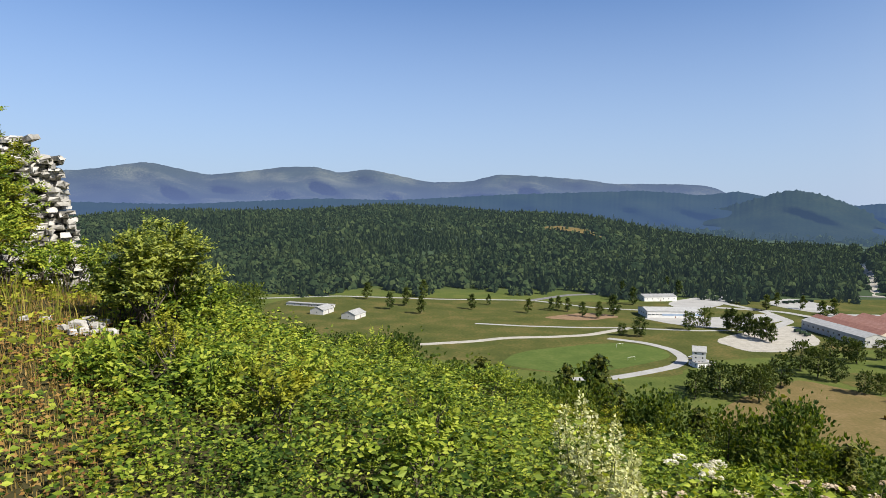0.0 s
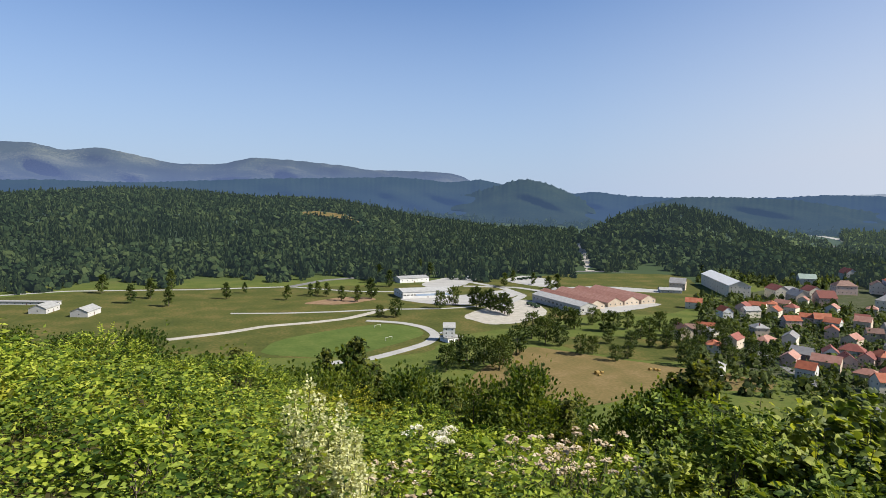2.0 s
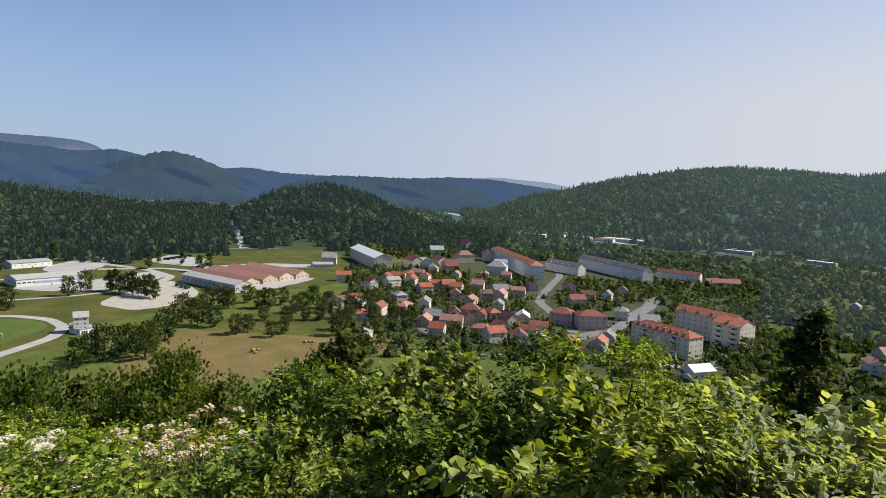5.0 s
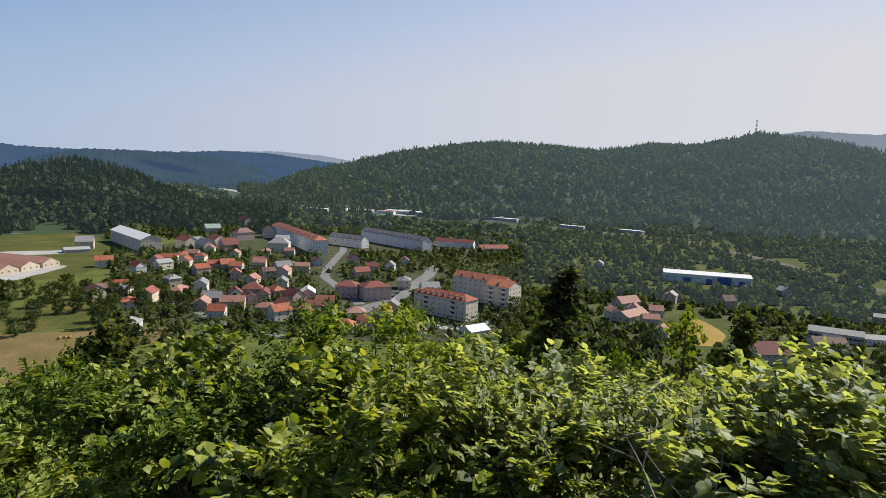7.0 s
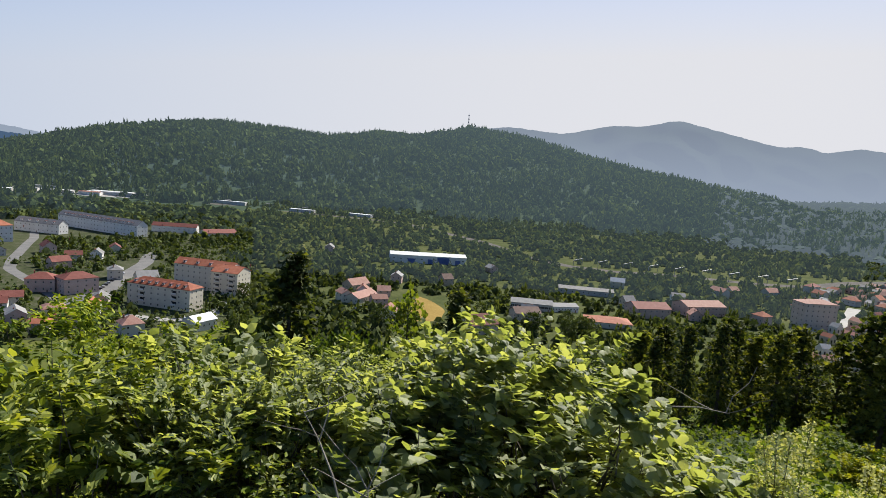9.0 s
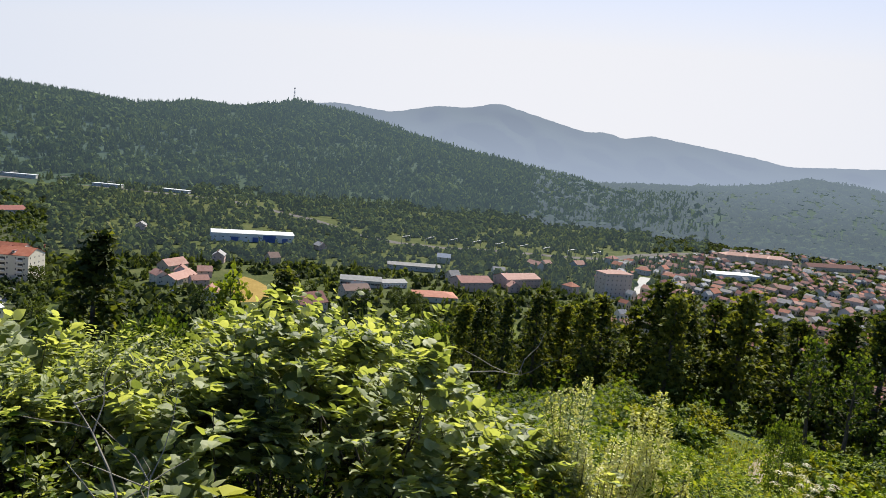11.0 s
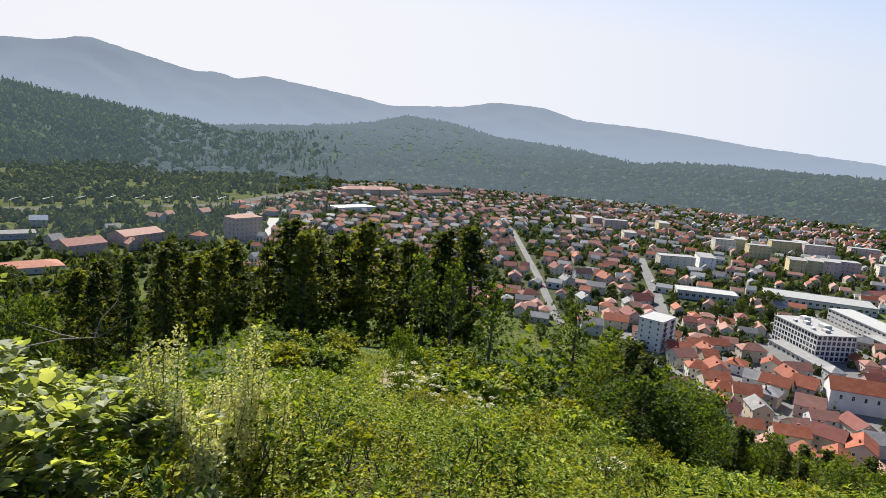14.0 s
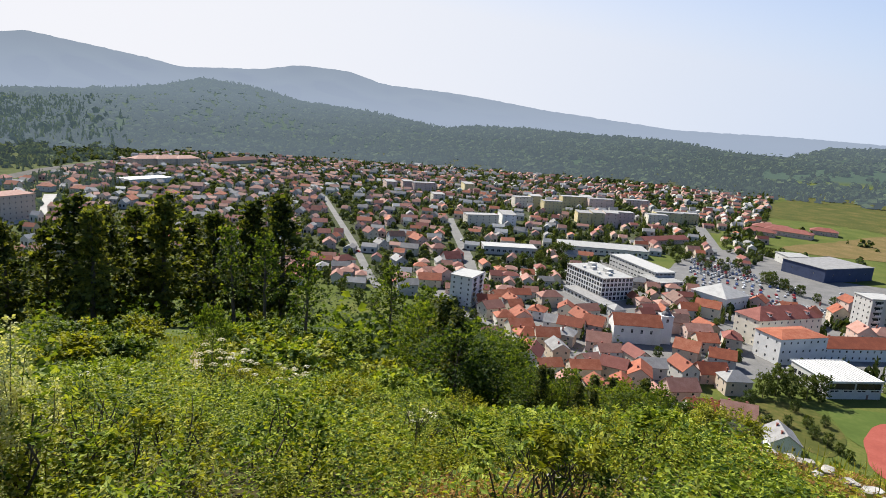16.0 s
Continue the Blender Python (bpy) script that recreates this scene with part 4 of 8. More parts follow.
ROOF_OF = {"o": "orange", "r": "red", "s": "salmon", "b": "brown", "g": "grey", "w": "white", "gr": "green", "p": "pale_grey"}
SAY = {"orange": "bright orange tiled", "red": "red tiled", "salmon": "faded salmon tiled", "brown": "dark brown tiled", "grey": "grey slate", "white": "white sheet-metal", "green": "pale green sheet-metal", "pale_grey": "pale grey"}
TONE = {"white": "white rendered", "cream": "cream rendered", "pink": "pink rendered", "yellow": "yellow rendered", "grey": "grey rendered", "tan": "tan rendered", "dark_grey": "dark grey"}


def houses(rows, seed, group, big=1.0, sides="seen", cols=(2, 2), walls=("white", "cream", "tan", "grey", "pink")):
    g = random.Random(seed)
    for az, r, code in rows:
        roof, wall = ROOF_OF[code], g.choice(walls)
        L, W, H = g.choice((9, 10.5, 12)) * big, g.choice((7.5, 8.5)) * big, g.choice((4.4, 5.2, 5.8)) * big
        turn = -az + g.choice((0, 90, 25, 115)) + g.uniform(-12, 12)
        building("house", az, r, turn, round(L, 1), round(W, 1), round(H, 1), wall, roof, f"{TONE[wall]} house with a {SAY[roof]} gable roof", "gable" if g.random() < 0.8 else "hip",
                 round(W * g.choice((0.32, 0.4)), 1), 2, cols, g.choice((1, 1, 2)), group, "house", 0.5, sides, door=False)


# barracks and training ground
main_hall = building("hall", 19.62, 717, 0, 58, 32, 7, "white", "pale_grey", "long white hall with a blue window band and grey roof", "gable", 2.4, 1, (14, 4), 0, category="hall", win=(3, 1.5))
band = bmesh.new()
box(band, -14, 28, -0.05, 0.05, 0, 2.2)
part("window_band", band, M["wall_pale_blue"], main_hall, "pale blue glazed band").location = (0, -16.08, 2.6)
building("hall", 18.5, 838, 8, 42, 22, 5.6, "white", "pale_grey", "low white workshop with a pale roof", "gable", 2.2, 1, (6, 2), 0, category="hall")
building("shed", -10.6, 682, 73, 23.7, 15.2, 4.7, "grey", "pale_grey", "small shed with a pale metal roof", "gable", 3.4, 1, (3, 1), 0, category="shed")
building("shed", -7.85, 650, 71, 23.7, 15.2, 4.7, "grey", "pale_grey", "small shed with a pale metal roof", "gable", 3.4, 1, (3, 1), 0, category="shed")
building("shelter", -11.6, 731, -18, 57.5, 6.8, 3, "grey", "grey", "long low open shelter", "flat", 0, 1, (8, 1), 0, category="shelter")
building("house", 22.0, 492, -20, 9, 9, 9, "white", "pale_grey", "white clubhouse with a pale gable roof", "gable", 3, 3, (2, 2), 0, category="house", up=2)
building("annex", 22.2, 491, 15, 13.5, 10.2, 3.4, "white", "grey", "low white annex of the clubhouse", "flat", 0, 1, (4, 2), 0, category="house")
building("long_barn", 32.02, 669, -87, 86, 19, 8, "grey", "pale_grey", "long grey barn with a pale roof", "gable", 3, 1, (12, 3), 0, category="barn", win=(2.7, 2))
for az, r, L in [(32.55, 704, 92), (34.1, 726, 92), (35.5, 742, 90), (36.9, 758, 88)]:
    building("barrack", az, r, -85, L, 20, 4.6, "tan", "salmon", "long pale barrack under a faded salmon roof", "gable", 4.6, 1, (8, 3), 0, "barracks with salmon roofs", "barrack", win=(1.8, 1.6))
building("shelter", 40.9, 830, -30, 26, 14, 3.6, "grey", "pale_grey", "open shelter with a pale metal roof", "gable", 2.4, 1, (4, 2), 0, category="shelter")
building("workshop", 49.73, 860, -35, 36, 30, 7.5, "grey", "grey", "broad workshop under a grey hipped roof", "hip", 6, 2, (7, 5), 0, category="workshop")
building("block", 56.67, 842, -53, 17, 26, 14, "white", "grey", "narrow white block with a grey roof", "gable", 3.5, 4, (3, 5), 0, category="apartment house")
building("market_row", 87.5, 512, -27, 30, 13, 4.6, "cream", "salmon", "market hall with broad salmon roofs", "gable", 3.6, 1, (8, 3), 0, category="hall")
building("market_row", 87.0, 560, -40, 22, 12, 5, "tan", "salmon", "second market hall with salmon roofs", "gable", 4.6, 1, (6, 3), 0, category="hall")
building("house", 98.29, 437, -63, 22, 16, 7, "tan", "red", "steep red-roofed house among the trees", "gable", 6, 2, (5, 3), 1, category="house")
building("house", 102.32, 480, -77, 20.5, 13, 8.5, "tan", "brown", "grey-brown house beside the works yard", "gable", 3.6, 2, (5, 3), 1, category="house")
building("gym_hall", 45.05, 878, -119, 124, 24, 14.5, "cream", "white", "large cream hall under a long pale roof", "gable", 5.5, 3, (12, 5), 0, category="hall")
# village and station quarter
building("apartment_house", 57.9, 892, -131, 200, 17, 17, "white", "orange", "long white apartment house with an orange roof", "hip", 5.5, 3, (26, 4), 4, category="apartment house", dormers=12)
building("apartment_house", 62.34, 886, -106, 61, 14, 11, "white", "grey", "white row house with a grey roof", "gable", 5, 2, (10, 3), 2, category="apartment house", dormers=5)
building("apartment_house", 66.39, 906, -119, 143, 15, 14, "white", "grey", "long white apartment house with a grey roof and dormers", "gable", 5.5, 3, (24, 3), 4, category="apartment house", dormers=18)
building("row_house", 71.8, 912, -87, 56, 14, 8, "white", "red", "long low white house with a red roof", "gable", 4, 1, (9, 3), 1, category="house")
building("row_house", 75.16, 888, -53, 42, 22, 4.6, "grey", "red", "low hall with a dark red roof", "gable", 4, 1, (8, 3), 0, category="house")
building("villa", 62.42, 541, -75, 19, 15, 9.6, "pink", "red", "pink house with a red hipped roof", "hip", 4.2, 2, (4, 3), 1, category="house")
building("villa", 64.74, 533, -43, 23.6, 17, 11, "pink", "red", "large pink house with a red hipped roof", "hip", 4.2, 3, (4, 4), 1, category="house")
building("apartment_house", 74.4, 540, -106, 50, 14, 19.5, "cream", "orange", "four-storey cream apartment house with an orange roof", "gable", 4, 5, (10, 3), 3, category="apartment house", dormers=4)
building("apartment_house", 76.3, 517, -106, 22, 20, 19, "cream", "orange", "cream stair wing of the apartment house", "gable", 4, 5, (4, 4), 1, category="apartment house", dormers=1, balconies=5)
building("apartment_house", 71.15, 480, -109, 50, 15, 15, "cream", "orange", "three-storey cream apartment house with dormers", "hip", 4.2, 4, (9, 3), 2, category="apartment house", dormers=8, balconies=4)
building("house", 73.91, 417, -32, 16.4, 12, 6, "white", "white", "white house with a pale metal roof", "gable", 3, 1, (4, 2), 0, category="house")
depot = building("depot_hall", 93.2, 746, -86, 88, 26, 9, "white", "white", "long white depot hall with blue gates", "gable", 2.2, 1, (11, 3), 0, category="hall", win=(2.4, 1.0))
for s, w in ((-20, 8), (2, 6), (17, 14.0), (34, 6.0)):
    d = bmesh.new()
    box(d, -w / 2, w / 2, -0.08, 0.08, 0, 5.4 if w < 12 else 8)
    gate = part("gate", d, M["wall_blue"], depot, "bright blue roller gate")
    gate.location = (s, -13.1, 0)
    gate = new("gate", gate.data)
    gate.parent = depot
    gate.location = (s, 13.1, 0)
building("works_hall", 102.81, 533, -100, 34, 14, 5.8, "grey", "pale_grey", "long grey works hall with a pale roof", "gable", 2.6, 1, (11, 3), 0, category="hall", win=(3, 2))
building("works_hall", 105.5, 540, -80, 24, 14, 4.6, "white", "pale_grey", "white works hall beside the yard", "gable", 1.8, 1, (9, 3), 0, category="hall")
building("works_hall", 107.39, 632, -101, 52, 14, 5, "grey", "grey", "grey works hall behind the yard", "gable", 2, 1, (10, 3), 0, category="hall")
building("tan_block", 125.04, 633, -88, 30, 17, 21, "tan", "salmon", "tan four-storey block with a low roof", "hip", 3, 5, (6, 3), 2, category="apartment house")
building("long_house", 116.73, 607, -77, 40, 22, 8.5, "pink", "salmon", "long pink house with a salmon roof", "gable", 3.6, 2, (10, 3), 1, category="house")
building("factory", 112.72, 562, -81, 32, 20, 8.4, "pink", "red", "pinkish house with a red roof", "gable", 4, 2, (6, 3), 2, category="house")
building("low_shop", 109.5, 504, -99, 33.8, 22, 4.4, "cream", "orange", "low building with an orange roof", "hip", 3, 1, (5, 3), 0, category="house")
building("long_roof", 134.27, 890, -97, 62, 26, 6, "white", "white", "long white-roofed store", "flat", 0, 1, (12, 4), 0, category="hall")
building("long_roof", 141, 1190, -91, 110, 14, 6, "tan", "salmon", "long store with salmon roof", "gable", 5, 1, (10, 4), 0, category="hall")
for az, r, L in [(134.4, 1085, 52), (135.9, 1098, 50), (137.2, 1112, 42)]:
    building("school", az, r, -100, L, 22, 13, "tan", "salmon", "tan school wing far across the town", "hip", 4.5, 3, (8, 3), 0, category="school", sides="seen")
for az, r, L in [(67.5, 1459, 118), (70.5, 1442, 101), (63, 1531, 101), (58, 1624, 85), (76, 1413, 68), (82, 1337, 50), (87, 1311, 50)]:
    building("platform_roof", az, r, -az - 22, L, 14, 5.5, "grey", "white", "long white platform roof by the railway", "flat", 0, 1, (6, 1), 0, "platform roofs", "platform roof", sides="seen")
VILLAGE = "village houses"
houses([(42.8, 716, "o"), (45.2, 674, "o"), (47.6, 729, "o"), (48.6, 741, "o"), (47.1, 690, "g"), (47.8, 592, "g"), (42, 553, "b"), (42.9, 565, "b"), (43.8, 570, "o"), (44.5, 513, "o"), (50, 652, "o"), (51.1, 679, "o"), (52.1, 677, "o"),
        (52.8, 618, "o"), (54.7, 706, "r"), (55.5, 630, "b"), (56.7, 662, "g"), (58.4, 662, "s"), (59.6, 709, "r"), (62.8, 719, "r"), (63.5, 633, "r"), (57.4, 680, "b")], 1, VILLAGE, 1.35)
houses([(52.8, 526, "r"), (53.9, 504, "r"), (54.2, 548, "r"), (55.2, 528, "r"), (56.1, 535, "o"), (57, 487, "r"), (57.7, 509, "r"), (56.5, 457, "o"), (58.9, 526, "w"), (59.5, 482, "r"), (60.4, 499, "r"), (55.3, 476, "s"), (58.7, 460, "r"), (62.2, 423, "o"),
        (64.2, 428, "o"), (65.7, 459, "o"), (68.6, 408, "s"), (60.7, 442, "g"), (67.4, 584, "g"), (69.7, 562, "g"), (64.5, 675, "r"), (66.1, 685, "g")], 2, VILLAGE, 1.35)
houses([(48.9, 846, "r"), (50.4, 819, "g"), (51.3, 850, "r"), (52.2, 819, "r"), (50.9, 1015, "gr"), (53.6, 1117, "r"), (55.5, 975, "b"), (56.4, 821, "g"), (41.5, 861, "g"), (53.4, 938, "b")], 3, VILLAGE, 2.1, cols=(5, 3))
houses([(86, 508, "s"), (89.1, 501, "s"), (90.1, 459, "s"), (90.6, 602, "g"), (95, 606, "b"), (84.5, 784, "g"), (98.9, 442, "b"), (87.7, 528, "s"), (89.5, 536, "s"), (102.6, 498, "g"), (111, 592, "g"), (115, 652, "g"), (116.5, 575, "s"), (99, 711, "g"), (110, 694, "w")], 4, VILLAGE, 1.2)
building("house", 50.9, 514, -69, 14, 11, 6.5, "dark_grey", "grey", "modern dark grey gabled house", "gable", 4, 2, (3, 2), 0, category="house")
for az, r, L, tone in [(55.2, 1844, 78, "white"), (57.6, 1543, 50, "grey"), (59.2, 1489, 74, "white"), (61.4, 1496, 44, "pale_grey"), (63.4, 1475, 58, "white"), (65.6, 1458, 40, "salmon"), (67.2, 1469, 80, "white"), (69.6, 1452, 68, "pale_grey"), (71.2, 1465, 38, "white")]:
    building("rail_shed", az, r, -az - 22, L, 15, 6, "white" if tone != "white" else "grey", tone, f"long low rail shed with a {SAY[tone]} roof", "gable", 1.2, 1, (4, 0), 0, "rail sheds in the valley", "shed", door=False)
# old town below the hill
building("tower_block", 161.85, 377, -94, 18, 14, 18, "white", "pale_grey", "six-storey white tower block with balconies", "flat", 0, 6, (4, 3), 0, category="tower block", balconies=6)
office = building("office_block", 173.49, 437, 133, 41, 24, 15, "white", "pale_grey", "white five-storey office block with a grid of windows", "flat", 0, 5, (14, 8), 0, category="office", win=(2.1, 2.3), sides="seen")
for x, y, a, b, c in ((-12, 2, 5, 4, 2.4), (-3, -3, 3.4, 3, 1.8), (5, 3, 6, 4.4, 2.2), (13, -2, 4, 3.2, 1.6), (9, -7, 2, 2, 1.2), (-8, -7, 2.2, 1.8, 1.2)):
    unit_box = bmesh.new()
    box(unit_box, -a / 2, a / 2, -b / 2, b / 2, 0, c)
    part("roof_unit", unit_box, M["wall_grey"], office, "grey ventilation unit on the roof").location = (x, y, 15.3)
building("office_hall", 172.8, 412, 133, 44, 10, 3.6, "grey", "grey", "low grey entrance hall of the office", "flat", 0, 1, (10, 3), 0, category="office", sides="seen", win=(2.6, 1.8))
building("office_wing", 176.87, 509, 129, 60, 17, 9.5, "grey", "pale_grey", "long grey office wing with ribbon windows", "flat", 0, 3, (14, 5), 0, category="office", sides="seen", win=(2.7, 1.2))
building("office_wing", 178.6, 478, 133, 22.4, 22.4, 6.1, "grey", "pale_grey", "low grey office annex", "flat", 0, 2, (7, 6), 0, category="office", sides="seen", win=(2.2, 1.2))
building("bank", 165.32, 535, -155, 44, 18, 6.5, "grey", "pale_grey", "low flat-roofed shop with a pale roof", "flat", 0, 1, (9, 4), 0, category="shop", sides="seen", win=(2.7, 2.1))
building("market_hall", 183.45, 455, -126, 26, 26, 8, "white", "pale_grey", "white hall with a pale pyramid roof", "hip", 6.5, 1, (6, 5), 0, category="hall", sides="seen")
building("school", 188.0, 396, -138, 46, 17, 14.5, "cream", "red", "cream school with a dark red hipped roof", "hip", 5.5, 4, (10, 3), 3, category="school", sides="seen", dormers=3)
building("modern_block", 189.14, 366, -141, 30, 17, 13.5, "white", "orange", "white stepped block with an orange roof", "hip", 2.2, 3, (7, 3), 0, category="block", sides="seen")
building("long_house", 193.21, 393, -151, 44, 14, 7, "white", "orange", "long white house with an orange roof", "gable", 4, 2, (11, 3), 1, category="house", sides="seen")
sports = building("sports_hall", 192.6, 336, -151, 26.5, 25, 8, "grey", "white", "dark glazed sports hall with a ribbed white roof", "flat", 0, 1, (4, 5), 0, category="hall", sides="seen", win=(4.5, 2.2))
for k in range(15):
    rib = bmesh.new()
    box(rib, -0.12, 0.12, -12.6, 12.6, 0, 0.3)
    part("roof_rib", rib, M["roof_pale_grey"], sports).location = (-12.2 + 1.74 * k, 0, 8.3)
for x, w in ((-6.5, 12), (6.5, 12)):
    for y in (-12.58, 12.58):
        glass = bmesh.new()
        box(glass, -w / 2, w / 2, -0.05, 0.05, 0, 3.1)
        part("glazing", glass, M["window"], sports, "long dark glass front").location = (x, y, 4.2)
        sill = bmesh.new()
        box(sill, -w / 2, w / 2, -0.09, 0.09, 0, 0.35)
        part("sill_band", sill, M["frame"], sports).location = (x, y, 4.2)
building("store", 190.67, 625, -136, 58, 40, 11, "navy", "grey", "big dark blue store with a flat roof", "flat", 0, 1, (3, 2), 0, category="store", sides="seen")
building("store", 189.2, 640, 110, 66, 22, 8, "grey", "pale_grey", "long grey store beside the car park", "flat", 0, 1, (5, 2), 0, category="store", sides="seen")
building("long_hall", 173.4, 583, -162, 76.2, 28.3, 5.9, "cream", "pale_grey", "long flat-roofed hall with a pale roof", "flat", 0, 1, (16, 5), 0, category="hall", sides="seen", win=(2.2, 1.7))
for az, r, L in ((185.6, 826, 34), (186.5, 872, 46), (190.0, 905, 30)):
    building("red_school", az, r, 172, L, 18, 5, "pink", "red", "low school wing with a dark red roof", "hip", 4, 1, (6, 3), 0, "school wings on the plain", "school", sides="seen")
building("red_school", 187.6, 850, 164, 52, 18, 5.5, "pink", "red", "long low school with a red roof on the plain", "hip", 4, 1, (10, 3), 0, category="school", sides="seen")
building("red_school", 178.3, 672, -131, 60, 14, 4.6, "pink", "red", "row of red-roofed school wings", "gable", 3, 1, (12, 3), 0, category="school", sides="seen")
building("tower_block", 194.2, 453, -154, 17, 15, 23, "grey", "pale_grey", "grey tower block by the main road", "flat", 0, 7, (4, 4), 0, category="tower block", sides="seen", balconies=7)
OLD = "old town houses"
houses([(163.8, 365, "o"), (166.1, 374, "o"), (165.5, 339, "o"), (168.5, 361, "o"), (171, 370, "o"), (167.7, 316, "o"), (169.5, 314, "o"), (171.2, 322, "g"), (170.6, 298, "g"), (168.4, 285, "r"), (174.1, 319, "s"), (175.1, 309, "s"),
        (173.1, 279, "o"), (175.8, 285, "r"), (174.8, 259, "o"), (176.5, 265, "o"), (172, 261, "s"), (178.9, 296, "g"), (181.5, 300, "o"), (183.7, 306, "o"), (181.5, 275, "s"), (183.6, 258, "o"), (185.6, 298, "g")], 5, OLD, 1.12)
houses([(173.6, 345, "o"), (172.4, 355, "o"), (182.1, 368, "s"), (182.9, 349, "o"), (184.9, 360, "r"), (180.2, 372, "b"), (181.2, 410, "o"), (182.7, 418, "o"), (180.2, 425, "b"), (186.8, 425, "o"), (188.5, 455, "o"), (190.2, 445, "o"), (192, 466, "o"),
        (193.7, 428, "s"), (195.1, 434, "s"), (192.6, 505, "o"), (186.4, 464, "o"), (186.3, 258, "s"), (189.8, 250, "g"), (158.4, 409, "o"), (156.4, 386, "g"), (159.6, 422, "r"), (160.2, 473, "r"), (159.0, 509, "s"), (159.0, 573, "o")], 6, OLD, 1.2)
houses([(148.0, 661, "r"), (148.3, 602, "r"), (148.7, 550, "r"), (149.2, 505, "s"), (152.2, 616, "o"), (152.8, 557, "r"), (150.6, 450, "r"), (154.5, 623, "o"), (155.1, 543, "b"), (153.8, 510, "g"), (157.1, 538, "o"), (156.4, 500, "g"), (155.5, 459, "g"),
        (147.4, 800, "s"), (153.9, 756, "s"), (164.2, 352, "s"), (167, 345, "o"), (170, 343, "g"), (171.6, 338, "o"), (181.6, 330, "o"), (184.4, 330, "o"), (166.6, 392, "o"), (169.4, 388, "s"), (178, 282, "o"), (179.8, 262, "s")], 7, OLD, 1.15)
for az, r, h in [(166.1, 839, 10), (167.2, 856, 11), (168.7, 811, 11), (170.5, 885, 11), (171.6, 912, 10), (172.8, 885, 11), (175.8, 957, 8), (171.5, 736, 11), (172.7, 748, 11), (173.8, 748, 12), (174.8, 769, 11), (177.6, 803, 9), (178.5, 825, 10), (162.6, 663, 9),
                 (164.9, 690, 9), (154.3, 930, 9), (155.8, 944, 9), (157.3, 933, 9), (180, 851, 9), (158.6, 826, 8), (161.2, 972, 9)]:
    wall = ("yellow", "cream", "yellow", "pink", "white")[int(az * 10) % 5]
    building("apartment_block", az, r, -az + (20 if int(r) % 2 else 100), 24 if int(r) % 3 else 34, 15, h * 1.35, wall, "grey", f"{wall} apartment block with a flat grey roof", "flat", 0, 4, (5, 2), 0, "apartment blocks of the new quarter", "apartment block", 0.2, "seen")


def church():
    """A white church: nave with an orange roof, porch arch, apse and a baroque tower with a lantern."""
    p = at(178.5, 347, 1.5)
    root = thing("church", Matrix.Translation(p) @ Matrix.Rotation(radians(20), 4, "Z"), "white baroque church with an orange roof and a bell tower", "church")
    FOOT.append((p.x, p.y, 16))
    for nm, me in zip(("wall", "roof"), shell(25, 12, 8.5, "gable", 4.6, "white", "orange", 0.5)):
        o = new(nm, me)
        o.parent = root
        o.location.x = 9
    t = bmesh.new()
    box(t, -3, 3, -3, 3, -4, 13.5)
    box(t, -3.25, 3.25, -3.25, 3.25, 9.0, 9.4)
    box(t, -3.3, 3.3, -3.3, 3.3, 13.5, 13.9)
    part("tower", t, M["wall_white"], root).location.x = -6.6
    d = bmesh.new()
    for z0, z1, r0, r1 in ((13.9, 15.0, 2.9, 2.2), (15.0, 16.0, 2.2, 1.1), (16.0, 17.4, 1.0, 0.9), (17.4, 18.3, 1.25, 0.25)):
        a = [d.verts.new((r0 * math.cos(k * math.pi / 4), r0 * math.sin(k * math.pi / 4), z0)) for k in range(8)]
        b = [d.verts.new((r1 * math.cos(k * math.pi / 4), r1 * math.sin(k * math.pi / 4), z1)) for k in range(8)]
        for k in range(8):
            d.faces.new((a[k], a[(k + 1) % 8], b[(k + 1) % 8], b[k]))
    dome = part("dome", d, M["wall_dark_grey"], root, "dark metal onion dome")
    dome.location.x = -6.6
    c = bmesh.new()
    box(c, -0.06, 0.06, -0.06, 0.06, 18.2, 20.2)
    box(c, -0.45, 0.45, -0.05, 0.05, 19.3, 19.5)
    part("cross", c, M["metal"], root).location.x = -6.6
    for s in (-1, 1):
        for x in (2, 7, 12, 17):
            w = new("window", WINDOW)
            w.parent = root
            w.matrix_local = Matrix.Translation((x, s * 6, 5.4)) @ Matrix.Rotation(0 if s > 0 else math.pi, 4, "Z") @ Matrix.Diagonal((1.2, 1.6, 2.2, 1))
        w = new("belfry_window", WINDOW)
        w.parent = root
        w.matrix_local = Matrix.Translation((-6.6, s * 3, 11.4)) @ Matrix.Rotation(0 if s > 0 else math.pi, 4, "Z") @ Matrix.Diagonal((1.2, 1.6, 2.0, 1))
    return root


church()


